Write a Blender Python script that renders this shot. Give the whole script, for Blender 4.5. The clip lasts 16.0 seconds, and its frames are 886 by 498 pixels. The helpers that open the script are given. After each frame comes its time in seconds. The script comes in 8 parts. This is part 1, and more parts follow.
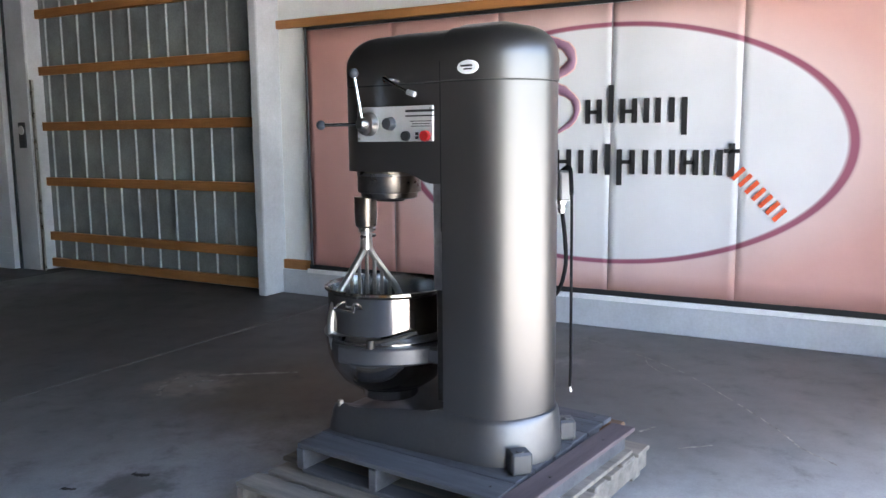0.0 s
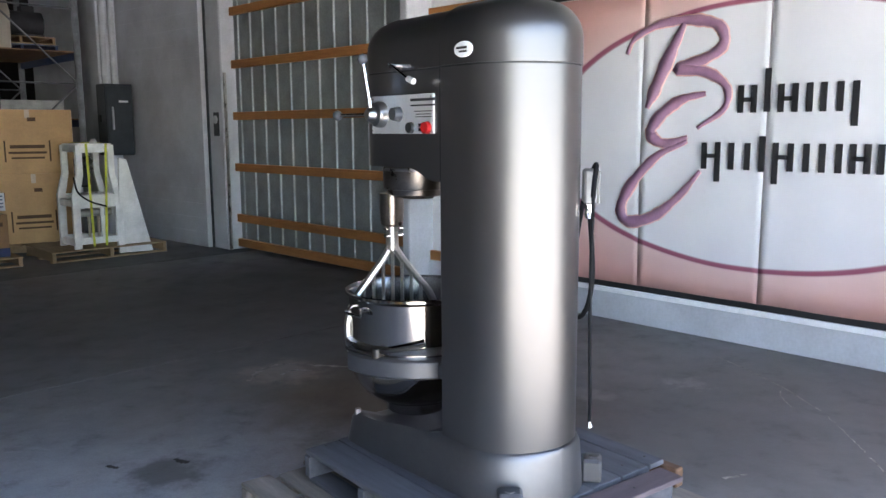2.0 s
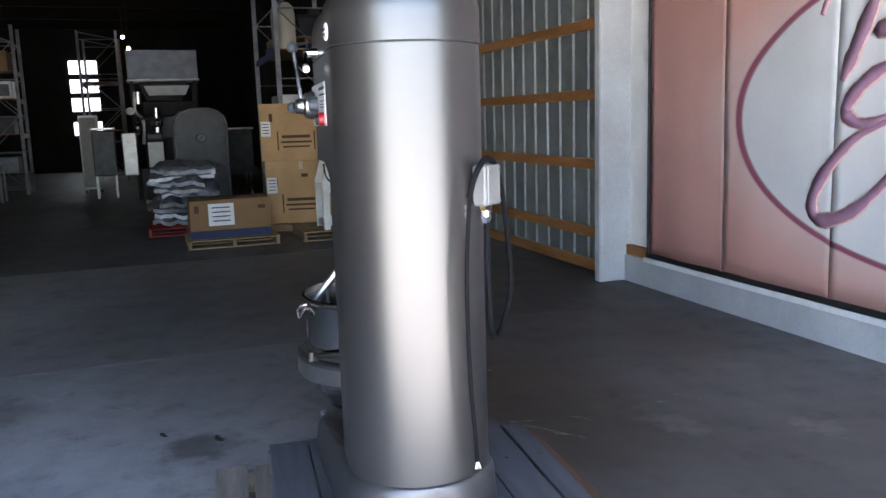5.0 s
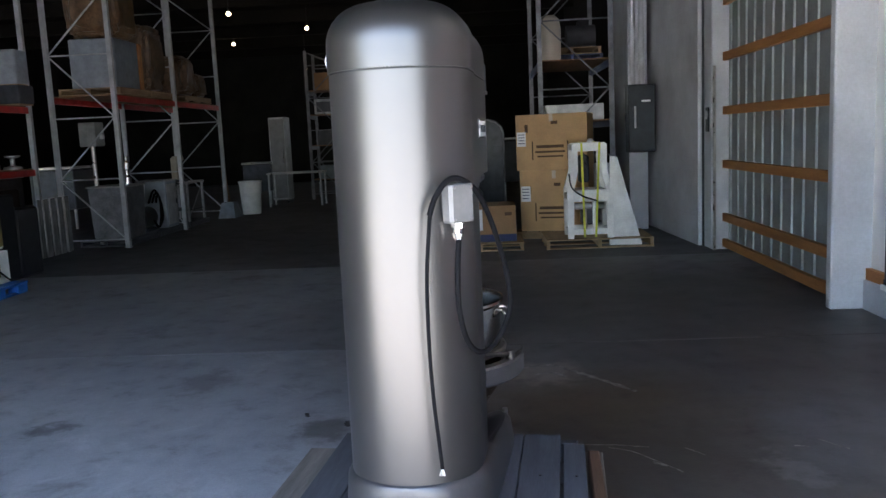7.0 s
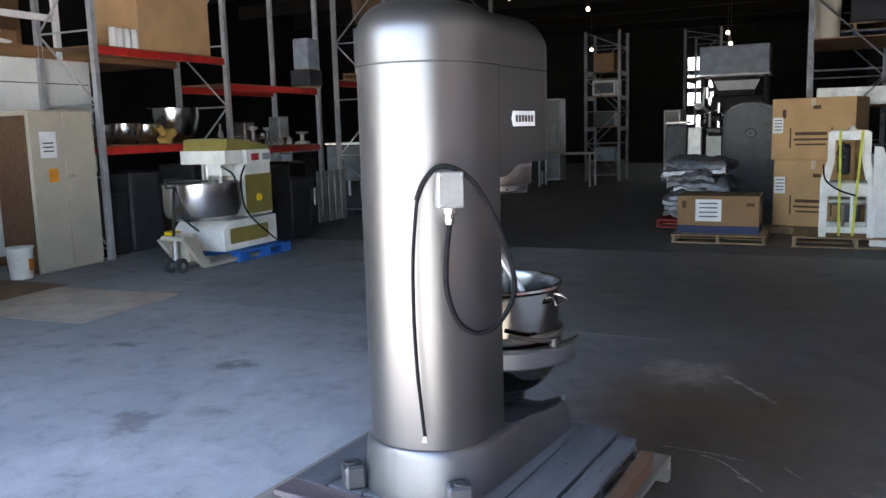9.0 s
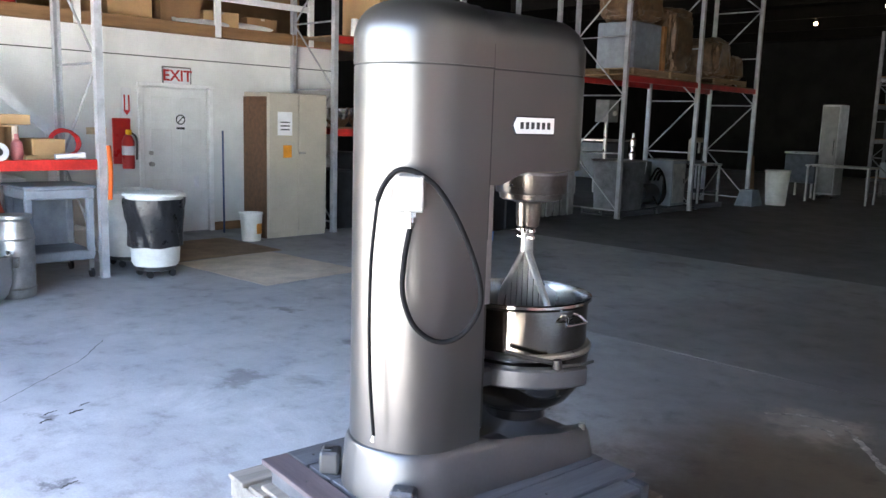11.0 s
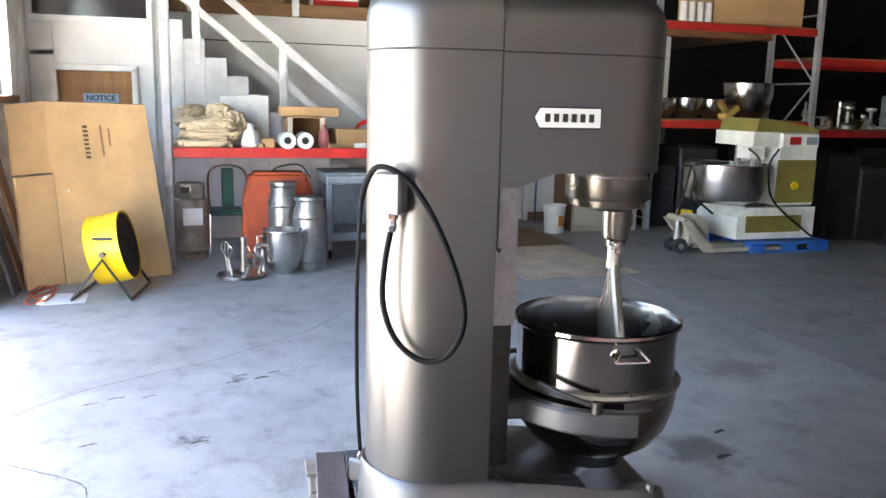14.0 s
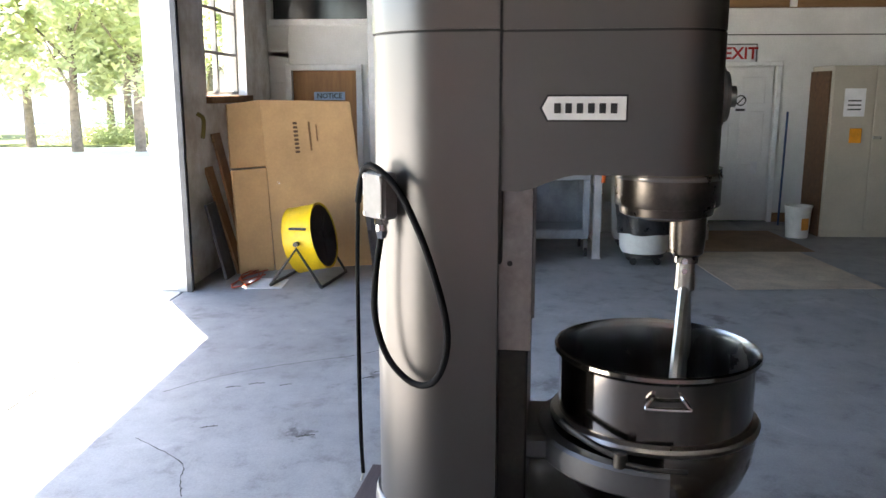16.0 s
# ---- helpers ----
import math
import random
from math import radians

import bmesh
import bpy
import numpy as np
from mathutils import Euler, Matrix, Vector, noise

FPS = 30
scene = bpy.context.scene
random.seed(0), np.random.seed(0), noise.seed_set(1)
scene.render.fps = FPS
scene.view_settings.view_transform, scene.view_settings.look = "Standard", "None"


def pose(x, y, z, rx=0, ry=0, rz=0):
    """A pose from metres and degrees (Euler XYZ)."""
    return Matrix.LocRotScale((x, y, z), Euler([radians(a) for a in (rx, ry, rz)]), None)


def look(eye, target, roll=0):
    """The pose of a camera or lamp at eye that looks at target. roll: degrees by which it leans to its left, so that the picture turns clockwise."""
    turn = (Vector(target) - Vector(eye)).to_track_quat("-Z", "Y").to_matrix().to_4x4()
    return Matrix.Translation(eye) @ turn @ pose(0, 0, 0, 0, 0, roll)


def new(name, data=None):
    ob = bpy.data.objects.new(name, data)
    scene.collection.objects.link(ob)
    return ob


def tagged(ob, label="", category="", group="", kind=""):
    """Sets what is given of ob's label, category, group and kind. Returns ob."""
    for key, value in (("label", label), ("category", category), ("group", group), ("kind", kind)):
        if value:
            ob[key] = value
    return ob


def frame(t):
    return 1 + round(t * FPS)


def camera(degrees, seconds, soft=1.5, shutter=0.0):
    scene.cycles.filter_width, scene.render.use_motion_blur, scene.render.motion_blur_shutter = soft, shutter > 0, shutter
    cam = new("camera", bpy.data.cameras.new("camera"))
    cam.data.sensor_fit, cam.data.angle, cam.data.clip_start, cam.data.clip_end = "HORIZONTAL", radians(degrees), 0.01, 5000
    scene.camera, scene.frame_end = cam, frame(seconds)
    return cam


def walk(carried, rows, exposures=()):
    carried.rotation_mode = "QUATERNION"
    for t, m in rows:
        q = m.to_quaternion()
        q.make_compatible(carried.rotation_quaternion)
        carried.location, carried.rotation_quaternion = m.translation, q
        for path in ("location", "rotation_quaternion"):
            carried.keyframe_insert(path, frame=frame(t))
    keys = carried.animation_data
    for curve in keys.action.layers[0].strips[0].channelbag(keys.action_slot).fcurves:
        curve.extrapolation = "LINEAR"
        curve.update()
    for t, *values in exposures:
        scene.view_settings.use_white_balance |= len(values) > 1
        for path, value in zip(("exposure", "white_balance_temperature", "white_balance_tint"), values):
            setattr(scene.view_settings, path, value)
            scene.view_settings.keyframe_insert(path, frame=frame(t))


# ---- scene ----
cam = camera(57.3, 16.0)
PATH = [
    (0, (-3.232, -1.493, 1.644), (-1.507, -0.519, 1.372), -0.5),
    (0.5, (-3.007, -1.593, 1.65), (-1.351, -0.505, 1.374), -1.8),
    (1, (-2.802, -1.79, 1.647), (-1.237, -0.574, 1.38), -1.9),
    (1.5, (-2.611, -1.952, 1.66), (-1.165, -0.6, 1.379), -2.3),
    (2, (-2.374, -2.004, 1.65), (-1.002, -0.578, 1.355), -0.3),
    (2.5, (-2.148, -2.068, 1.656), (-0.847, -0.577, 1.361), -1.0),
    (3, (-1.937, -2.256, 1.651), (-0.778, -0.653, 1.359), -0.8),
    (3.5, (-1.71, -2.391, 1.658), (-0.719, -0.68, 1.357), -1.5),
    (3.7, (-1.605, -2.398, 1.643), (-0.632, -0.677, 1.343), -1.8),
    (6, (-0.317, -2.688, 1.646), (-0.102, -0.723, 1.344), -1.4),
    (6.5, (-0.075, -2.731, 1.634), (-0.069, -0.749, 1.368), -1.7),
    (7, (0.233, -2.841, 1.646), (0.117, -0.863, 1.373), -2.6),
    (7.5, (0.498, -2.774, 1.629), (0.242, -0.808, 1.367), -1.6),
    (8, (0.765, -2.718, 1.639), (0.327, -0.784, 1.373), -1.2),
    (8.5, (1.067, -2.808, 1.641), (0.404, -0.946, 1.334), 0.0),
    (9, (1.284, -2.757, 1.64), (0.455, -0.961, 1.347), -1.6),
    (9.2, (1.376, -2.68, 1.637), (0.498, -0.907, 1.346), -0.2),
    (11.3, (2.234, -1.993, 1.686), (0.788, -0.648, 1.371), 0.9),
    (11.5, (2.276, -1.918, 1.689), (0.795, -0.613, 1.371), 0.4),
    (12, (2.44, -1.733, 1.685), (0.855, -0.557, 1.36), 0.2),
    (12.5, (2.551, -1.539, 1.699), (0.859, -0.531, 1.352), -0.8),
    (13, (2.525, -1.275, 1.694), (0.779, -0.359, 1.36), 0.0),
    (13.5, (2.495, -1.035, 1.705), (0.705, -0.207, 1.375), -0.4),
    (14, (2.568, -0.783, 1.716), (0.689, -0.2, 1.357), 1.3),
    (14.5, (2.605, -0.564, 1.726), (0.682, -0.154, 1.36), -0.3),
    (15, (2.503, -0.341, 1.72), (0.555, -0.079, 1.354), 0.2),
    (15.5, (2.429, -0.155, 1.716), (0.47, -0.013, 1.335), -1.0),
    (16, (2.371, 0.079, 1.716), (0.41, -0.011, 1.334), -0.1),
]
walk(cam, [(t, look(eye, target, roll)) for t, eye, target, roll in PATH],
     [(0, 3.28, 6650, 12), (3.5, 3.32, 6500, 13), (7.0, 3.0, 6400, 13), (9.0, 3.68, 6500, 12), (12.5, 4.19, 6950, 12), (14.0, 4.03, 7250, 12), (14.5, 3.92, 7350, 12), (15.2, 3.60, 7450, 12), (16, 3.02, 7300, 12)])

# ---------------------------------------------------------------- light
world = bpy.data.worlds.new("sky")
scene.world = world
world.use_nodes = True
wn = world.node_tree.nodes
wl = world.node_tree.links
sky = wn.new("ShaderNodeTexSky")
sky.sky_type = "NISHITA"
sky.sun_disc = False
SUN_EL, SUN_AZ = radians(64.9), math.atan2(-0.84, -0.54)   # light comes from the south-west, high
sky.sun_elevation = SUN_EL
sky.sun_rotation = SUN_AZ
wl.new(sky.outputs[0], wn["Background"].inputs[0])
wn["Background"].inputs[1].default_value = 0.15
sun = new("sun", bpy.data.lights.new("sun", "SUN"))
sun.data.energy, sun.data.angle, sun.data.color = 5.0, radians(0.5), (1.0, 0.95, 0.87)
to_sun = Vector((math.cos(SUN_EL) * math.sin(SUN_AZ), math.cos(SUN_EL) * math.cos(SUN_AZ), math.sin(SUN_EL)))
sun.matrix_world = look(to_sun * 30, (0, 0, 0))


# ---------------------------------------------------------------- materials
def mat(name, col, rough=0.6, metal=0.0, var=0.12, scale=6.0, fine=60.0, bump=0.05, col2=None, patch=0.5, rvar=0.12, coat=0.0, stretch=None, spec=0.5):
    """Paint or bare stuff with stains (scale) and grain (fine), in metres."""
    m = bpy.data.materials.new(name)
    m.use_nodes = True
    nt = m.node_tree
    n, l = nt.nodes, nt.links
    b = n["Principled BSDF"]
    tc = n.new("ShaderNodeTexCoord")
    src = tc.outputs["Object"]
    if stretch:
        mp = n.new("ShaderNodeMapping")
        mp.inputs["Scale"].default_value = stretch
        l.new(src, mp.inputs[0])
        src = mp.outputs[0]
    big = n.new("ShaderNodeTexNoise")
    big.inputs["Scale"].default_value, big.inputs["Detail"].default_value, big.inputs["Roughness"].default_value = scale, 6, 0.6
    small = n.new("ShaderNodeTexNoise")
    small.inputs["Scale"].default_value, small.inputs["Detail"].default_value = fine, 4
    l.new(src, big.inputs["Vector"])
    l.new(src, small.inputs["Vector"])
    info = n.new("ShaderNodeObjectInfo")
    ramp = n.new("ShaderNodeValToRGB")
    c2 = col2 or tuple(c * (1 - 2 * var) for c in col)
    c1 = tuple(min(1, c * (1 + var)) for c in col)
    ramp.color_ramp.elements[0].position, ramp.color_ramp.elements[1].position = 0.5 - patch * 0.4, 0.5 + patch * 0.3
    ramp.color_ramp.elements[0].color, ramp.color_ramp.elements[1].color = (*c2, 1), (*c1, 1)
    l.new(big.outputs[0], ramp.inputs[0])
    mix = n.new("ShaderNodeMix")
    mix.data_type, mix.blend_type = "RGBA", "MULTIPLY"
    mix.inputs["Factor"].default_value = min(1.0, var * 2.2)
    l.new(ramp.outputs[0], mix.inputs["A"])
    l.new(small.outputs[0], mix.inputs["B"])
    hsv = n.new("ShaderNodeHueSaturation")
    val = n.new("ShaderNodeMapRange")
    val.inputs["To Min"].default_value, val.inputs["To Max"].default_value = 1.12 - var * 0.8 + var, 1.12 + var
    l.new(info.outputs["Random"], val.inputs[0])
    l.new(val.outputs[0], hsv.inputs["Value"])
    l.new(mix.outputs["Result"], hsv.inputs["Color"])
    l.new(hsv.outputs[0], b.inputs["Base Color"])
    rr = n.new("ShaderNodeMapRange")
    rr.inputs["To Min"].default_value, rr.inputs["To Max"].default_value = max(0.02, rough - rvar), min(1, rough + rvar)
    l.new(big.outputs[0], rr.inputs[0])
    l.new(rr.outputs[0], b.inputs["Roughness"])
    b.inputs["Metallic"].default_value = metal
    b.inputs["Coat Weight"].default_value = coat
    b.inputs["Specular IOR Level"].default_value = spec
    if bump:
        bp = n.new("ShaderNodeBump")
        bp.inputs["Strength"].default_value, bp.inputs["Distance"].default_value = bump, 0.01
        l.new(small.outputs[0], bp.inputs["Height"])
        l.new(bp.outputs[0], b.inputs["Normal"])
    return m


def glow(name, col, power):
    m = bpy.data.materials.new(name)
    m.use_nodes = True
    b = m.node_tree.nodes["Principled BSDF"]
    b.inputs["Emission Color"].default_value = (*col, 1)
    b.inputs["Emission Strength"].default_value = power
    return m


def concrete_floor(name, tone, spots_at=()):
    """Worn grey concrete: broad stains, pale scuffs, fine grain; spots_at: (x, y, radius, strength, brown) of old
    spills and painted dimness.
    """
    m = bpy.data.materials.new(name)
    m.use_nodes = True
    nt = m.node_tree
    n, l = nt.nodes, nt.links
    b = n["Principled BSDF"]
    tc = n.new("ShaderNodeTexCoord")

    def noise_tex(scale, detail, rough=0.6, dist=0.0):
        t = n.new("ShaderNodeTexNoise")
        t.inputs["Scale"].default_value, t.inputs["Detail"].default_value = scale, detail
        t.inputs["Roughness"].default_value, t.inputs["Distortion"].default_value = rough, dist
        l.new(tc.outputs["Object"], t.inputs["Vector"])
        return t

    def ramp(src, stops):
        r = n.new("ShaderNodeValToRGB")
        r.color_ramp.elements[0].position, r.color_ramp.elements[0].color = stops[0][0], (*stops[0][1], 1)
        r.color_ramp.elements[1].position, r.color_ramp.elements[1].color = stops[-1][0], (*stops[-1][1], 1)
        for p, c in stops[1:-1]:
            e = r.color_ramp.elements.new(p)
            e.color = (*c, 1)
        l.new(src, r.inputs[0])
        return r

    def mul(x_, y_, f=1.0):
        x = n.new("ShaderNodeMix")
        x.data_type, x.blend_type = "RGBA", "MULTIPLY"
        x.inputs["Factor"].default_value = f
        l.new(x_, x.inputs["A"])
        l.new(y_, x.inputs["B"])
        return x.outputs["Result"]

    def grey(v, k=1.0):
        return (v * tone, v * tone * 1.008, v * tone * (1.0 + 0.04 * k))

    base = ramp(noise_tex(0.45, 8, 0.65, 0.4).outputs[0], [(0.3, grey(0.19)), (0.5, grey(0.255)), (0.72, grey(0.32, 0.2))])
    mott = ramp(noise_tex(4.0, 10, 0.70, 0.15).outputs[0], [(0.28, (0.50, 0.49, 0.48)), (0.44, (0.86, 0.86, 0.86)), (0.56, (0.96, 0.96, 0.96)), (0.72, (1, 1, 1))])
    blot = ramp(noise_tex(1.3, 7, 0.66, 0.3).outputs[0], [(0.29, (0.40, 0.37, 0.33)), (0.42, (1, 1, 1))])
    grain = ramp(noise_tex(85, 4).outputs[0], [(0.3, (0.78, 0.78, 0.78)), (0.7, (1, 1, 1))])
    c = mul(base.outputs[0], mott.outputs[0], 0.95)
    c = mul(c, blot.outputs[0], 0.72)
    c = mul(c, grain.outputs[0], 0.8)
    scuff = ramp(noise_tex(1.1, 12, 0.80, 0.6).outputs[0], [(0.55, (0, 0, 0)), (0.70, (1, 1, 1))])
    lite = n.new("ShaderNodeMix")
    lite.data_type = "RGBA"
    sc = n.new("ShaderNodeMath")
    sc.operation = "MULTIPLY"
    sc.inputs[1].default_value = 0.34
    l.new(scuff.outputs[0], sc.inputs[0])
    l.new(sc.outputs[0], lite.inputs["Factor"])
    l.new(c, lite.inputs["A"])
    lite.inputs["B"].default_value = (*grey(0.44, 0), 1)
    c = lite.outputs["Result"]
    warp = noise_tex(2.6, 7, 0.7)
    bend = n.new("ShaderNodeMix")
    bend.data_type, bend.blend_type = "RGBA", "ADD"
    bend.inputs["Factor"].default_value = 1.0
    off = n.new("ShaderNodeVectorMath")
    off.operation = "MULTIPLY_ADD"
    off.inputs[1].default_value, off.inputs[2].default_value = (0.9, 0.9, 0), (-0.45, -0.45, 0)
    l.new(warp.outputs[1], off.inputs[0])
    pos = n.new("ShaderNodeVectorMath")
    pos.operation = "ADD"
    l.new(tc.outputs["Object"], pos.inputs[0])
    l.new(off.outputs[0], pos.inputs[1])
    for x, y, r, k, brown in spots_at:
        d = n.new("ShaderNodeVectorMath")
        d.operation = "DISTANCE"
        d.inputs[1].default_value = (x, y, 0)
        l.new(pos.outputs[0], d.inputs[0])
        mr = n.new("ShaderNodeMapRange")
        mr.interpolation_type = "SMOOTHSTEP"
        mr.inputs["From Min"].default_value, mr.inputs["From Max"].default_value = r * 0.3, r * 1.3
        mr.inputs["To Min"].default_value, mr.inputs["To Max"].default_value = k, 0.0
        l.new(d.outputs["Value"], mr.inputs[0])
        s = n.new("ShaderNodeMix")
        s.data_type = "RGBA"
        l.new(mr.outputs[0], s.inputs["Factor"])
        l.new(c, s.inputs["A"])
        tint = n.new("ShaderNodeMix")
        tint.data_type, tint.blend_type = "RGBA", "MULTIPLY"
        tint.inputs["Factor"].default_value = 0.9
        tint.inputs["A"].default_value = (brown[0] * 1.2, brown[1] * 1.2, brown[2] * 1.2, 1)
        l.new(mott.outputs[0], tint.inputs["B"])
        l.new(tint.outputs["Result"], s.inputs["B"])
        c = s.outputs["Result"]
    l.new(c, b.inputs["Base Color"])
    rr = n.new("ShaderNodeMapRange")
    rr.inputs["To Min"].default_value, rr.inputs["To Max"].default_value = 0.40, 0.75
    l.new(noise_tex(2.1, 6).outputs[0], rr.inputs[0])
    l.new(rr.outputs[0], b.inputs["Roughness"])
    bp = n.new("ShaderNodeBump")
    bp.inputs["Strength"].default_value, bp.inputs["Distance"].default_value = 0.15, 0.01
    l.new(noise_tex(40, 6).outputs[0], bp.inputs["Height"])
    l.new(bp.outputs[0], b.inputs["Normal"])
    return m


def wood(name, light, dark, rough=0.7, axis=1):
    s = [9.0, 9.0, 9.0]
    s[axis] = 0.9
    return mat(name, light, rough, 0, 0.16, 1.6, 22, 0.15, dark, 0.8, 0.1, 0, tuple(s))


def banner_print():
    """Printed vinyl: pink fading to white inside an oval with a mauve outline."""
    m = bpy.data.materials.new("printed_vinyl")
    m.use_nodes = True
    nt = m.node_tree
    n, l = nt.nodes, nt.links
    b = n["Principled BSDF"]
    tc = n.new("ShaderNodeTexCoord")
    sub = n.new("ShaderNodeVectorMath")
    sub.operation = "SUBTRACT"
    sub.inputs[1].default_value = (0, 0.82, 1.57)
    l.new(tc.outputs["Object"], sub.inputs[0])
    div = n.new("ShaderNodeVectorMath")
    div.operation = "MULTIPLY"
    div.inputs[1].default_value = (0, 1 / 1.96, 1 / 1.01)
    l.new(sub.outputs[0], div.inputs[0])
    ln = n.new("ShaderNodeVectorMath")
    ln.operation = "LENGTH"
    l.new(div.outputs[0], ln.inputs[0])
    half = n.new("ShaderNodeMath")
    half.operation = "MULTIPLY"
    half.inputs[1].default_value = 0.5
    l.new(ln.outputs["Value"], half.inputs[0])
    r = n.new("ShaderNodeValToRGB")
    stops = [(0.0, (0.82, 0.83, 0.86)), (0.478, (0.82, 0.82, 0.85)), (0.482, (0.36, 0.10, 0.16)), (0.497, (0.34, 0.09, 0.15)), (0.501, (0.83, 0.60, 0.57)), (0.62, (0.79, 0.45, 0.40)), (0.9, (0.74, 0.37, 0.32))]
    r.color_ramp.elements[0].position, r.color_ramp.elements[0].color = stops[0][0], (*stops[0][1], 1)
    r.color_ramp.elements[1].position, r.color_ramp.elements[1].color = stops[-1][0], (*stops[-1][1], 1)
    for p, c in stops[1:-1]:
        e = r.color_ramp.elements.new(p)
        e.color = (*c, 1)
    l.new(half.outputs[0], r.inputs[0])
    ns = n.new("ShaderNodeTexNoise")
    ns.inputs["Scale"].default_value, ns.inputs["Detail"].default_value = 1.5, 6
    l.new(tc.outputs["Object"], ns.inputs["Vector"])
    dirt = n.new("ShaderNodeMix")
    dirt.data_type, dirt.blend_type = "RGBA", "MULTIPLY"
    dirt.inputs["Factor"].default_value = 0.22
    l.new(r.outputs[0], dirt.inputs["A"])
    l.new(ns.outputs[0], dirt.inputs["B"])
    l.new(dirt.outputs["Result"], b.inputs["Base Color"])
    b.inputs["Roughness"].default_value = 0.5
    bp = n.new("ShaderNodeBump")
    bp.inputs["Strength"].default_value, bp.inputs["Distance"].default_value = 0.32, 0.03
    mp = n.new("ShaderNodeMapping")
    mp.inputs["Scale"].default_value = (1, 1.7, 0.8)
    l.new(tc.outputs["Object"], mp.inputs[0])
    n2 = n.new("ShaderNodeTexNoise")
    n2.inputs["Scale"].default_value, n2.inputs["Detail"].default_value = 2.2, 4
    l.new(mp.outputs[0], n2.inputs["Vector"])
    l.new(n2.outputs[0], bp.inputs["Height"])
    l.new(bp.outputs[0], b.inputs["Normal"])
    return m


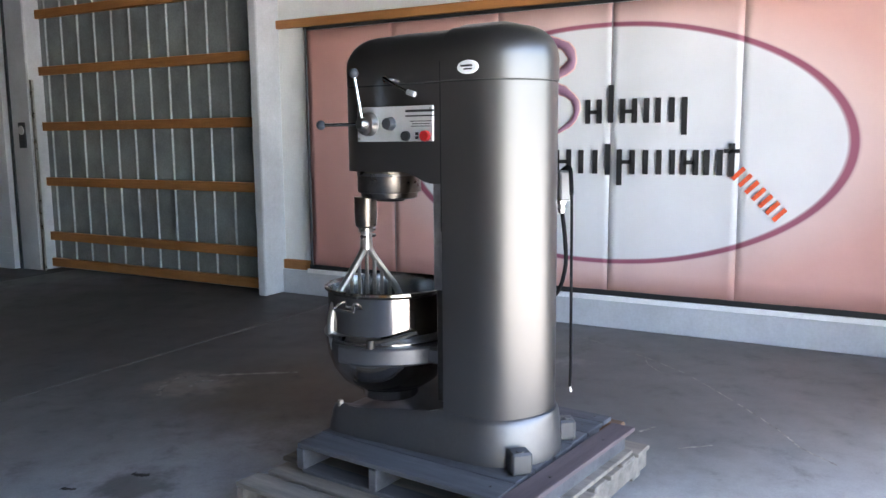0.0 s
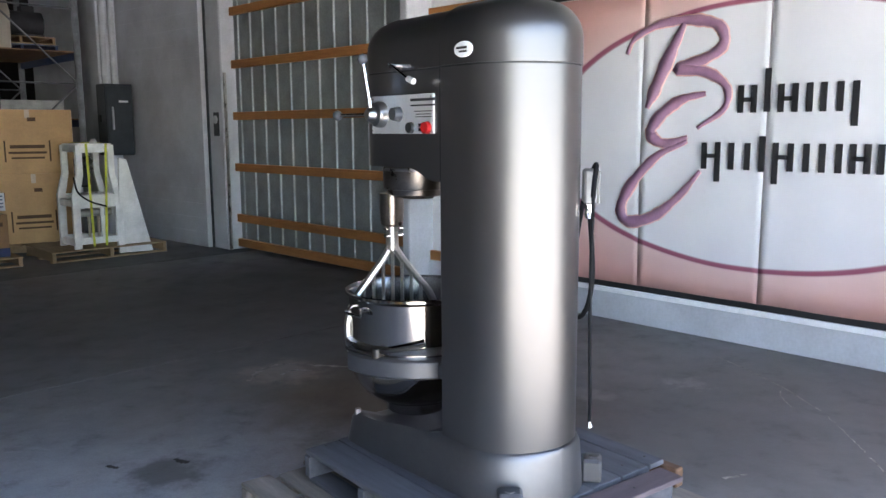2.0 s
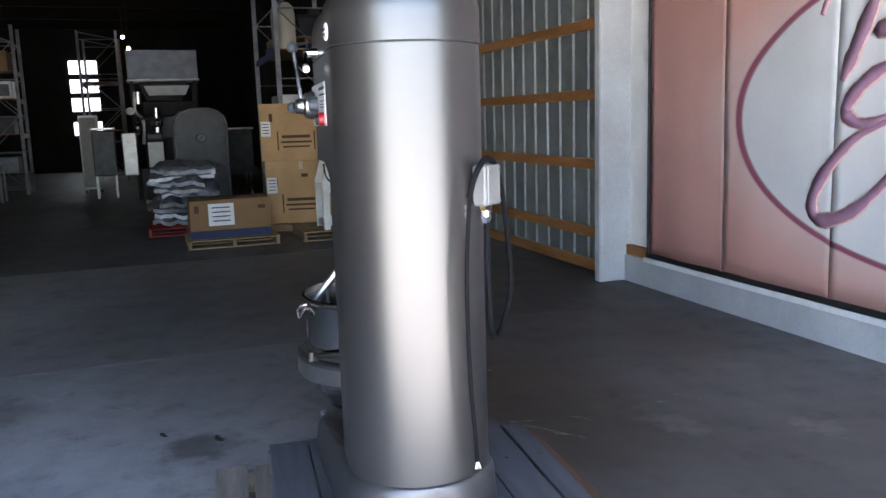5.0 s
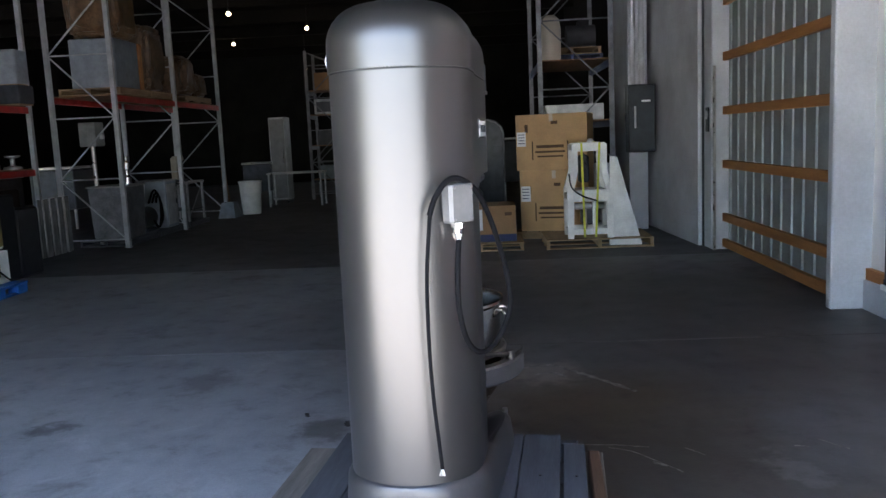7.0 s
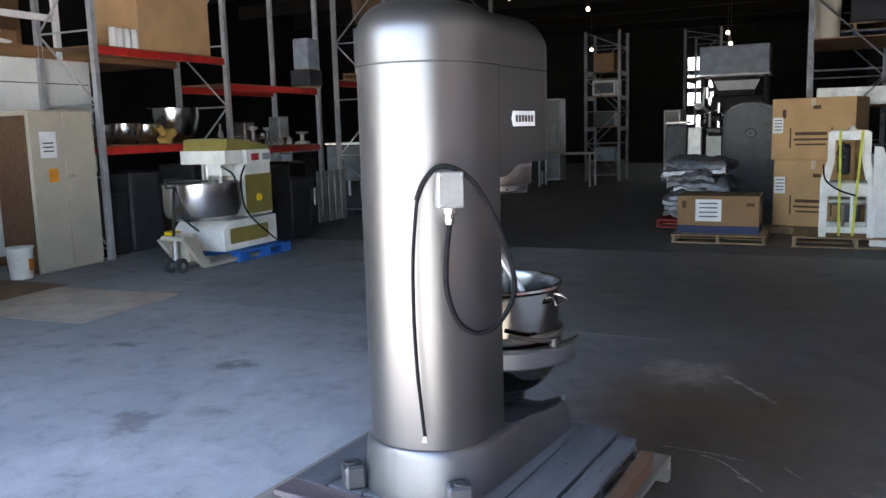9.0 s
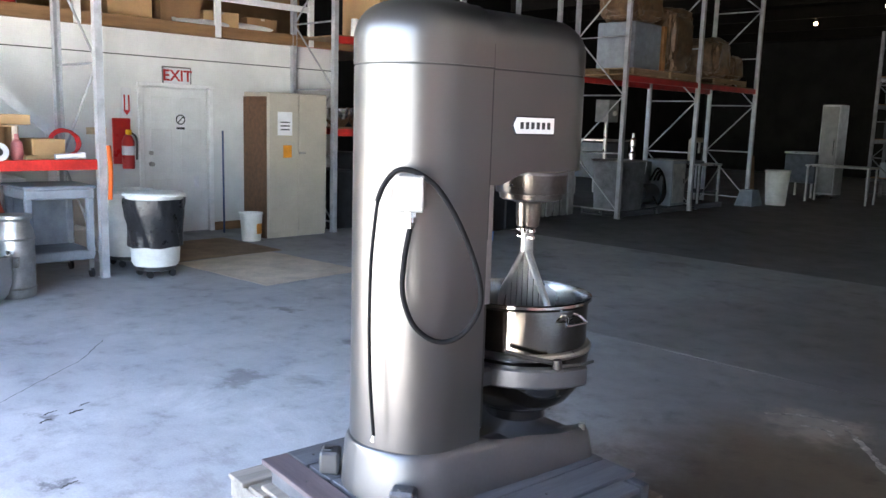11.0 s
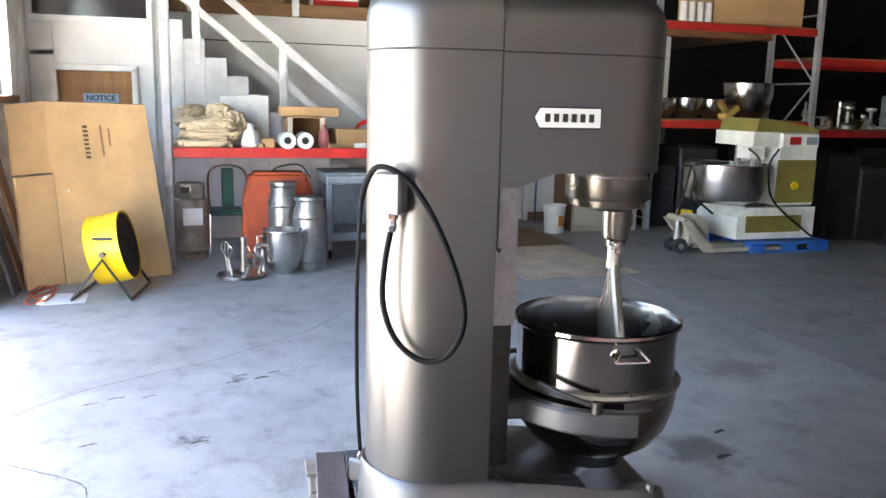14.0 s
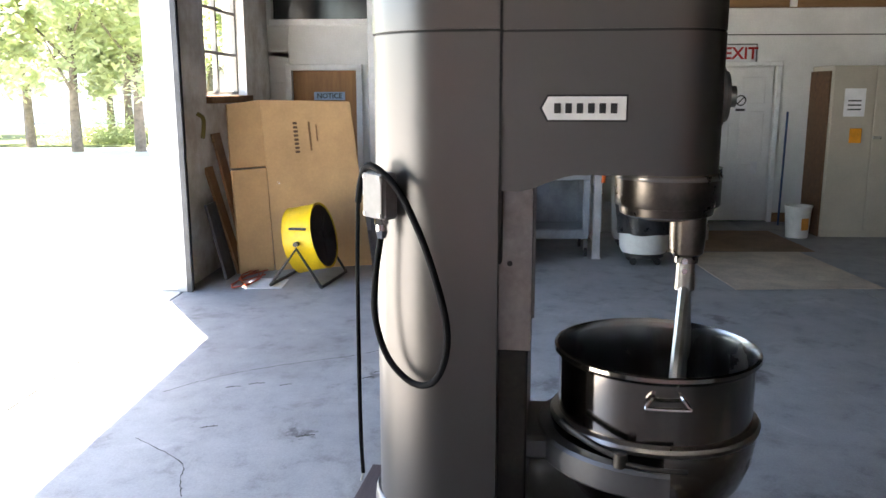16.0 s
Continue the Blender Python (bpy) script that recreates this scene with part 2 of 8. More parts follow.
M = {
    "floor": concrete_floor("worn_pale_concrete", 1.62, [
        # Broad dark spots: brown stains, deepened in colour to dim the east side.
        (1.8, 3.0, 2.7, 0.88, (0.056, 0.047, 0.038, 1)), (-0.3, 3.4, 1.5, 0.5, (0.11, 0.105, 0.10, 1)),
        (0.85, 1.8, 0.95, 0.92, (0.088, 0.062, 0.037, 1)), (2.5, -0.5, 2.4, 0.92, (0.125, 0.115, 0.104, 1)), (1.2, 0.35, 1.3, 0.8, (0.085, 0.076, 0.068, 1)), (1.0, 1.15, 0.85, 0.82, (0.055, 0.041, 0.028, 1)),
        (-0.75, 1.65, 0.22, 0.8, (0.07, 0.065, 0.06, 1)), (-2.42, 1.72, 0.14, 0.7, (0.08, 0.075, 0.07, 1)),
        (-1.82, 2.65, 0.25, 0.6, (0.09, 0.085, 0.08, 1)), (-2.3, 0.62, 0.14, 0.6, (0.09, 0.085, 0.08, 1)),
        (-3.72, 1.94, 0.12, 0.7, (0.08, 0.075, 0.07, 1)), (-2.4, -0.5, 0.09, 0.7, (0.07, 0.065, 0.06, 1)),
        (-1.45, -0.8, 0.06, 0.7, (0.05, 0.05, 0.05, 1)), (0.55, 2.62, 0.30, 0.45, (0.40, 0.34, 0.27, 1)),
        (1.62, 1.0, 0.16, 0.22, (0.38, 0.36, 0.33, 1)), (2.3, 0.6, 0.12, 0.22, (0.38, 0.36, 0.33, 1))]),
    # The broad spots here go on dimming the floor by colour.
    "floor_far": concrete_floor("darker_concrete", 1.36, [(2.0, 4.6, 3.2, 0.88, (0.06, 0.052, 0.043, 1)), (-0.4, 4.0, 1.8, 0.55, (0.09, 0.085, 0.08, 1)), (0.2, 6.5, 2.0, 0.5, (0.09, 0.08, 0.07, 1))]),
    # Same concrete with the hall's falling light put into a darker tone.
    "floor_hall": concrete_floor("dim_hall_concrete", 0.56),
    "scratch": mat("pale_scratch", (0.36, 0.33, 0.29), 0.85, 0, 0.35, 14, 90, 0.1),
    "crack": mat("crack_dust", (0.06, 0.055, 0.05), 0.95, 0, 0.2, spec=0.12),
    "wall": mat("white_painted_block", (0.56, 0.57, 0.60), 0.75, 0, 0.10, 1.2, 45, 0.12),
    "wall_white": mat("white_painted_wall", (0.82, 0.82, 0.81), 0.7, 0, 0.07, 1.1, 50, 0.08),
    "wall_worn": mat("weathered_white_block", (0.80, 0.79, 0.77), 0.8, 0, 0.08, 2.4, 30, 0.2, (0.56, 0.51, 0.45), 0.35),
    # Near-black block: the unlit look of the hall is in its colour.
    "wall_dark": mat("unlit_block", (0.020, 0.019, 0.018), 0.95, 0, 0.15, 1.2, 45, 0.12, spec=0.12),
    # Roof colour taken almost to black to hold the darkness overhead.
    "ceil": mat("unlit_roof_deck", (0.014, 0.012, 0.010), 0.95, 0, 0.2, 1.0, 30, 0.1, spec=0.12),
    "steel_sheet": mat("galvanised_sheet", (0.285, 0.31, 0.315), 0.5, 0.25, 0.14, 2.5, 40, 0.03),
    "batten": wood("orange_pine", (0.42, 0.19, 0.06), (0.28, 0.11, 0.035)),
    "banner": banner_print(),
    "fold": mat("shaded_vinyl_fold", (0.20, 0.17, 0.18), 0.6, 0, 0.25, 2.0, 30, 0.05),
    "ink": mat("black_print", (0.02, 0.02, 0.022), 0.5, 0, 0.05),
    "halo": mat("pink_print", (0.74, 0.46, 0.42), 0.5, 0, 0.08),
    "mauve": mat("mauve_print", (0.37, 0.20, 0.30), 0.5, 0, 0.1),
    "orange_ink": mat("orange_print", (0.72, 0.10, 0.03), 0.5, 0, 0.06),
    "white_trim": mat("white_trim", (0.87, 0.87, 0.87), 0.5, 0, 0.06),
    "dark_gap": mat("gap_black", (0.015, 0.015, 0.016), 0.7, 0, 0.1),
    "enamel": mat("grey_metallic_enamel", (0.122, 0.117, 0.114), 0.35, 0.87, 0.012, 0.8, 60, 0.0, None, 1.2, 0.006),
    "enamel_base": mat("grey_hammered_enamel", (0.140, 0.140, 0.145), 0.42, 0.82, 0.06, 4, 60, 0.02, None, 0.8, 0.04),
    "seam": mat("dark_seam", (0.03, 0.03, 0.03), 0.7, 0, 0.1),
    "stainless": mat("brushed_stainless", (0.38, 0.35, 0.32), 0.10, 1.0, 0.06, 4, 120, 0.015, None, 0.6, 0.05),
    "bowl_inside": mat("brushed_bowl_inside", (0.30, 0.30, 0.30), 0.26, 1.0, 0.06, 4, 120, 0.02, None, 0.6, 0.05),
    "polished": mat("polished_bowl_steel", (0.58, 0.57, 0.56), 0.21, 1.0, 0.06, 4, 120, 0.015, None, 0.6, 0.05),
    "iron": mat("dark_iron", (0.06, 0.055, 0.05), 0.45, 0.7, 0.15, 9, 80, 0.05),
    "dark_steel": mat("dark_worn_steel", (0.22, 0.195, 0.17), 0.30, 1.0, 0.14, 9, 80, 0.04),
    "steel": mat("worn_machined_steel", (0.40, 0.385, 0.365), 0.3, 1.0, 0.12, 9, 80, 0.04),
    "alu": mat("cast_aluminium", (0.54, 0.53, 0.51), 0.38, 1.0, 0.1, 9, 90, 0.06),
    "plate": mat("brushed_panel_plate", (0.70, 0.70, 0.70), 0.35, 0.6, 0.06, 6, 90, 0.02),
    "plate_white": mat("white_name_plate", (0.80, 0.80, 0.79), 0.4, 0, 0.05),
    "black": mat("black_plastic", (0.02, 0.02, 0.021), 0.4, 0, 0.1),
    "rubber": mat("black_cable", (0.006, 0.006, 0.007), 0.75, 0, 0.12, 9, 60, 0.05, spec=0.12),
    "red_btn": mat("red_plastic", (0.34, 0.012, 0.012), 0.35, 0, 0.05),
    "box_grey": mat("cast_junction_box", (0.20, 0.195, 0.19), 0.5, 0.3, 0.1),
    "guard": mat("pale_scuffed_guard", (0.36, 0.335, 0.325), 0.4, 0.5, 0.15, 7, 60, 0.05),
    "pallet": wood("weathered_pallet", (0.25, 0.215, 0.18), (0.08, 0.068, 0.056), 0.85),
    "pallet_new": wood("pine_pallet", (0.36, 0.25, 0.14), (0.25, 0.17, 0.10), 0.8),
    "pallet_dark": wood("blue_grey_pallet_boards", (0.098, 0.098, 0.107), (0.034, 0.034, 0.039), 0.75),
    "pallet_plum": wood("plum_stained_board", (0.115, 0.085, 0.09), (0.05, 0.036, 0.04), 0.75, 0),
    "rack": mat("grey_rack_enamel", (0.46, 0.47, 0.49), 0.4, 0.3, 0.12, 6, 50, 0.04),
    # Rack grey darkened in colour for the dim hall; also some machine trim.
    "dim_steel": mat("dimmed_grey_steel", (0.20, 0.205, 0.22), 0.5, 0.3, 0.2, 5, 40, 0.05),
    "rack_red": mat("red_rack_beam", (0.55, 0.03, 0.025), 0.4, 0, 0.15, 5, 40, 0.05),
    "rack_blue": mat("blue_rack_beam", (0.05, 0.08, 0.20), 0.5, 0, 0.15),
    "shelfwood": wood("shelf_board", (0.30, 0.17, 0.08), (0.16, 0.085, 0.04)),
    "cardboard": mat("brown_cardboard", (0.53, 0.335, 0.165), 0.85, 0, 0.09, 2.0, 40, 0.06),
    "cardboard_dark": mat("dark_cardboard", (0.27, 0.155, 0.075), 0.85, 0, 0.1, 2.0, 40, 0.06),
    "print_brown": mat("brown_print", (0.10, 0.055, 0.03), 0.8, 0, 0.1),
    "paper": mat("white_paper", (0.78, 0.78, 0.80), 0.8, 0, 0.05),
    "blue_tape": mat("navy_band", (0.03, 0.04, 0.10), 0.7, 0, 0.1),
    "foil": mat("silver_film", (0.20, 0.21, 0.24), 0.32, 0.5, 0.2, 8, 26, 0.4),
    "white_paint": mat("white_machine_paint", (0.84, 0.83, 0.80), 0.4, 0, 0.10, 4, 50, 0.05),
    "olive": mat("olive_panel", (0.24, 0.20, 0.055), 0.45, 0, 0.08),
    "cream": mat("cream_steel", (0.45, 0.405, 0.33), 0.45, 0, 0.06, 2, 40, 0.02),
    "strap": mat("yellow_strap", (0.62, 0.62, 0.06), 0.6, 0, 0.1),
    "elec": mat("dark_panel_enamel", (0.030, 0.037, 0.044), 0.4, 0.1, 0.12),
    "pipe": mat("white_conduit", (0.5, 0.51, 0.53), 0.5, 0.1, 0.08),
    "blue_pallet": mat("blue_plastic_pallet", (0.02, 0.15, 0.52), 0.5, 0, 0.12),
    "yellow": mat("yellow_enamel", (0.80, 0.52, 0.01), 0.4, 0, 0.08, 5, 40, 0.03),
    "burlap": mat("burlap", (0.60, 0.48, 0.32), 0.95, 0, 0.15, 7, 120, 0.5),
    "red_plastic": mat("orange_red_plastic", (0.52, 0.09, 0.035), 0.5, 0, 0.1),
    "red_paint": mat("red_enamel", (0.5, 0.02, 0.02), 0.3, 0, 0.08),
    "gas": mat("grey_cylinder_paint", (0.37, 0.34, 0.29), 0.45, 0.2, 0.2, 5, 50, 0.05, (0.20, 0.155, 0.11)),
    "dull_alu": mat("dull_aluminium", (0.43, 0.43, 0.425), 0.42, 0.9, 0.14, 6, 60, 0.05),
    "cart": mat("grey_blue_plastic", (0.26, 0.29, 0.33), 0.55, 0, 0.12),
    "bag": mat("black_bin_bag", (0.02, 0.02, 0.023), 0.3, 0, 0.15, 12, 30, 0.6),
    "white_plastic": mat("white_plastic", (0.72, 0.72, 0.70), 0.45, 0, 0.08),
    "rug_brown": mat("flattened_brown_cardboard", (0.27, 0.185, 0.115), 0.9, 0, 0.18, 2.5, 40, 0.1),
    "rug": mat("flattened_cardboard", (0.60, 0.51, 0.40), 0.9, 0, 0.14, 2.5, 40, 0.1),
    "door_wood": wood("varnished_door", (0.40, 0.20, 0.07), (0.27, 0.12, 0.04), 0.5, 2),
    "bronze": mat("weathered_window_frame", (0.30, 0.285, 0.26), 0.5, 0.2, 0.1),
    "green_seat": mat("green_vinyl", (0.02, 0.09, 0.07), 0.45, 0, 0.1),
    "chrome": mat("chrome_tube", (0.7, 0.7, 0.7), 0.12, 1.0, 0.05),
    "charcoal": mat("charcoal_machine_paint", (0.060, 0.065, 0.074), 0.45, 0.2, 0.2),
    "rotten": wood("rotten_brown_board", (0.15, 0.08, 0.042), (0.07, 0.036, 0.02), 0.85),
    "umber": mat("dark_brown_wrap", (0.035, 0.022, 0.014), 0.7, 0, 0.2, 3, 40, 0.2, spec=0.2),
    "brown_film": mat("crumpled_brown_film", (0.16, 0.095, 0.05), 0.35, 0, 0.25, 5, 30, 0.3),
    "tape": mat("dusty_black_cover", (0.03, 0.03, 0.035), 0.7, 0, 0.2),
    "asphalt": mat("sunlit_yard_concrete", (0.58, 0.57, 0.55), 0.9, 0, 0.10, 0.6, 30, 0.2),
    "bark": mat("tree_bark", (0.22, 0.18, 0.14), 0.95, 0, 0.2, 8, 60, 0.6),
    "leaf": mat("tree_leaves", (0.15, 0.20, 0.07), 0.6, 0, 0.25, 2.0, 20, 0.0),
    "grass": mat("dry_verge_grass", (0.13, 0.16, 0.05), 0.9, 0, 0.25, 3, 40, 0.3),
    "bulb": glow("lit_bulb", (1.0, 0.72, 0.42), 3.0),
    "daylit": glow("daylit_far_window", (0.85, 0.93, 1.0), 0.5),
}


# leaves let the sun through
lt = M["leaf"].node_tree
see = lt.nodes.new("ShaderNodeBsdfTranslucent")
see.inputs["Color"].default_value = (0.82, 0.86, 0.58, 1)
both = lt.nodes.new("ShaderNodeMixShader")
both.inputs[0].default_value = 0.68
lt.links.new(lt.nodes["Principled BSDF"].outputs[0], both.inputs[1])
lt.links.new(see.outputs[0], both.inputs[2])
lt.links.new(both.outputs[0], lt.nodes["Material Output"].inputs["Surface"])


# ---------------------------------------------------------------- mesh helpers
def bm_new():
    return bmesh.new()


def box(bm, c, s, bev=0.0, rot=None, seg=1):
    """A box of size s round c; bev: rounded edges; rot: a matrix turned about c."""
    r = bmesh.ops.create_cube(bm, size=1.0)
    vs = r["verts"]
    bmesh.ops.scale(bm, vec=s, verts=vs)
    if bev:
        es = list({e for v in vs for e in v.link_edges})
        k = bmesh.ops.bevel(bm, geom=es, offset=min(bev, 0.45 * min(s)), segments=seg, affect="EDGES", profile=0.5)
        vs = list({v for f in k["faces"] for v in f.verts} | {v for v in vs if v.is_valid})
    if rot is not None:
        bmesh.ops.transform(bm, matrix=rot, verts=vs)
    bmesh.ops.translate(bm, vec=c, verts=vs)
    return bm


def cyl(bm, p0, p1, r0, r1=None, seg=20, caps=True):
    p0, p1 = Vector(p0), Vector(p1)
    d = p1 - p0
    r = bmesh.ops.create_cone(bm, cap_ends=caps, segments=seg, radius1=r0, radius2=r0 if r1 is None else r1, depth=d.length)
    m = Matrix.Translation((p0 + p1) / 2) @ d.to_track_quat("Z", "Y").to_matrix().to_4x4()
    bmesh.ops.transform(bm, matrix=m, verts=r["verts"])
    return bm


def ball(bm, c, r, scale=(1, 1, 1), sub=2):
    k = bmesh.ops.create_icosphere(bm, subdivisions=sub, radius=r)
    bmesh.ops.scale(bm, vec=scale, verts=k["verts"])
    bmesh.ops.translate(bm, vec=c, verts=k["verts"])
    return bm


def lathe(bm, prof, seg=40, c=(0, 0, 0)):
    """Turns (radius, height) pairs round the z axis at c."""
    rings = []
    for r, z in prof:
        if r < 1e-5:
            rings.append([bm.verts.new((c[0], c[1], c[2] + z))])
        else:
            rings.append([bm.verts.new((c[0] + r * math.cos(2 * math.pi * k / seg), c[1] + r * math.sin(2 * math.pi * k / seg), c[2] + z)) for k in range(seg)])
    for a, b in zip(rings, rings[1:]):
        for k in range(seg):
            q = (k + 1) % seg
            if len(a) == 1 and len(b) == 1:
                continue
            if len(a) == 1:
                bm.faces.new((a[0], b[k], b[q]))
            elif len(b) == 1:
                bm.faces.new((a[k], a[q], b[0]))
            else:
                bm.faces.new((a[k], a[q], b[q], b[k]))
    return bm


def smooth_path(pts, n=6):
    """Catmull-Rom through the points."""
    p = [Vector(q) for q in pts]
    p = [p[0] * 2 - p[1]] + p + [p[-1] * 2 - p[-2]]
    out = []
    for i in range(1, len(p) - 2):
        for k in range(n):
            t = k / n
            a, b, c, d = p[i - 1:i + 3]
            out.append(0.5 * ((2 * b) + (c - a) * t + (2 * a - 5 * b + 4 * c - d) * t * t + (3 * b - a - 3 * c + d) * t ** 3))
    out.append(p[-2])
    return out


def tube(bm, pts, r, seg=8, smooth=0, taper=1.0):
    """A round bar along the points."""
    p = smooth_path(pts, smooth) if smooth else [Vector(q) for q in pts]
    rings = []
    up = Vector((0.13, 0.27, 0.95))
    for i, q in enumerate(p):
        d = (p[min(i + 1, len(p) - 1)] - p[max(i - 1, 0)]).normalized()
        u = up - d * up.dot(d)
        if u.length < 0.05:
            u = Vector((1, 0, 0)) - d * d.x
        u.normalize()
        up = u
        w = d.cross(u)
        rr = r * (1 + (taper - 1) * i / (len(p) - 1))
        rings.append([bm.verts.new(q + rr * (u * math.cos(2 * math.pi * k / seg) + w * math.sin(2 * math.pi * k / seg))) for k in range(seg)])
    for a, b in zip(rings, rings[1:]):
        for k in range(seg):
            bm.faces.new((a[k], a[(k + 1) % seg], b[(k + 1) % seg], b[k]))
    bm.faces.new(rings[0][::-1])
    bm.faces.new(rings[-1])
    return bm


def prism(bm, poly, axis, a, b):
    """Extrudes a polygon of (u, v) pairs from a to b along axis: 'x' takes (y, z), 'y' (x, z), 'z' (x, y)."""
    def at(u, v, w):
        return {"x": (w, u, v), "y": (u, w, v), "z": (u, v, w)}[axis]
    lo = [bm.verts.new(at(u, v, a)) for u, v in poly]
    hi = [bm.verts.new(at(u, v, b)) for u, v in poly]
    bm.faces.new(lo[::-1])
    bm.faces.new(hi)
    k = len(poly)
    for i in range(k):
        bm.faces.new((lo[i], lo[(i + 1) % k], hi[(i + 1) % k], hi[i]))
    return bm


def loft(bm, rings, cap_lo=True, cap_hi=True):
    vs = [[bm.verts.new(p) for p in r] for r in rings]
    k = len(vs[0])
    for a, b in zip(vs, vs[1:]):
        for i in range(k):
            bm.faces.new((a[i], a[(i + 1) % k], b[(i + 1) % k], b[i]))
    if cap_lo:
        bm.faces.new(vs[0][::-1])
    if cap_hi:
        bm.faces.new(vs[-1])
    return bm


def thicken(bm, v):
    """Gives an open sheet thickness along v."""
    top = bmesh.ops.extrude_face_region(bm, geom=list(bm.faces))
    bmesh.ops.translate(bm, vec=v, verts=[g for g in top["geom"] if isinstance(g, bmesh.types.BMVert)])
    return bm


def mesh_of(name, bm, material, angle=35):
    bmesh.ops.recalc_face_normals(bm, faces=bm.faces)
    me = bpy.data.meshes.new(name)
    bm.to_mesh(me)
    bm.free()
    me.materials.append(material)
    for p in me.polygons:
        p.use_smooth = True
    me.set_sharp_from_angle(angle=radians(angle))
    return me


def part(name, bm, material, parent, label="", m=None, angle=35):
    ob = new(name, mesh_of(name, bm, material, angle) if isinstance(bm, bmesh.types.BMesh) else bm)
    ob.parent = parent
    if m is not None:
        ob.matrix_basis = m
    if label:
        ob["label"] = label
    return ob


def solid(name, bm, material, label, category, m=None, group="", kind="", angle=35):
    """A thing that is one mesh."""
    ob = new(name, mesh_of(name, bm, material, angle))
    if m is not None:
        ob.matrix_basis = m
    return tagged(ob, label, category, group, kind)


def thing(name, m, label, category, group="", kind=""):
    ob = new(name)
    ob.empty_display_size = 0.1
    ob.matrix_basis = m
    return tagged(ob, label, category, group, kind)


def B(c, s, bev=0.0, rot=None):
    return box(bm_new(), c, s, bev, rot)


def lettering(text, size):
    """Flat letters of the built-in font as a mesh, centred, in the xy plane."""
    cu = bpy.data.curves.new("letters", "FONT")
    cu.body, cu.size, cu.align_x, cu.align_y, cu.extrude, cu.offset = text, size, "CENTER", "CENTER", 0.001, size * 0.02
    ob = bpy.data.objects.new("letters", cu)
    scene.collection.objects.link(ob)
    me = bpy.data.meshes.new_from_object(ob.evaluated_get(bpy.context.evaluated_depsgraph_get()))
    bpy.data.objects.remove(ob)
    bpy.data.curves.remove(cu)
    return me


def letters(text, size, material, parent, m):
    me = lettering(text, size)
    me.materials.clear()
    me.materials.append(material)
    return part("letters", me, None, parent, "", m)


# ---------------------------------------------------------------- setting
ROOF = 5.6
flo = thing("floor", pose(0, 0, 0), "worn grey concrete floor slabs with stains and cracks", "floor", kind="structure")
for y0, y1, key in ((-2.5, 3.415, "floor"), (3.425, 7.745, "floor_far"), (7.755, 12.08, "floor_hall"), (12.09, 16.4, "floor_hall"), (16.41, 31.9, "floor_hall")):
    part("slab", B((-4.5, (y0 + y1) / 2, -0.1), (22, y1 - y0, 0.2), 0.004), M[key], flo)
part("joint_fill", B((-4.5, 14.7, -0.11), (21.9, 34.3, 0.205)), M["crack"], flo)


def crack(pts, w, material=None, name="crack"):
    """A hairline crack or scratch: a thin strip along (x, y) points, ragged at its sides."""
    rr = random.Random(len(pts) * 31 + int(pts[0][0] * 100))
    p = smooth_path([(x, y, 0) for x, y in pts], 9)
    b_ = bm_new()
    l_, r_ = [], []
    for i_, q in enumerate(p):
        d = (p[min(i_ + 1, len(p) - 1)] - p[max(i_ - 1, 0)]).normalized()
        s = Vector((-d.y, d.x, 0))
        j_ = s * rr.gauss(0, 0.0025)
        k = w * rr.uniform(0.25, 0.8)
        l_.append(b_.verts.new(q + j_ + s * k + Vector((0, 0, 0.0035))))
        r_.append(b_.verts.new(q + j_ - s * k + Vector((0, 0, 0.0035))))
    for i_ in range(len(p) - 1):
        b_.faces.new((l_[i_], l_[i_ + 1], r_[i_ + 1], r_[i_]))
    part(name, b_, material or M["crack"], flo)


crack([(-2.02, -1.75), (-2.24, -1.56), (-2.40, -1.36), (-2.58, -1.05), (-2.70, -0.78), (-2.92, -0.49), (-3.14, -0.22), (-3.32, 0.0), (-3.7, 0.3)], 0.004)
crack([(-1.39, -1.65), (-1.23, -1.44), (-1.10, -1.30), (-0.96, -1.26), (-0.8, -1.2)], 0.004)
for k, (x, y, w) in enumerate(((-2.29, -0.63, 0.013), (-2.40, -0.57, 0.010), (-2.33, -0.46, 0.018), (-2.42, -0.37, 0.014), (-2.10, -1.41, 0.012), (-2.16, -1.29, 0.010), (-2.15, -1.10, 0.008), (-1.52, -1.36, 0.012), (-0.62, 1.66, 0.03), (-0.9, 1.84, 0.02))):
    crack([(x, y), (x - 0.02, y + 0.03), (x - 0.03, y + 0.07 + 0.01 * (k % 3))], w)
crack([(-1.43, -0.84), (-1.45, -0.80), (-1.46, -0.75)], 0.010)
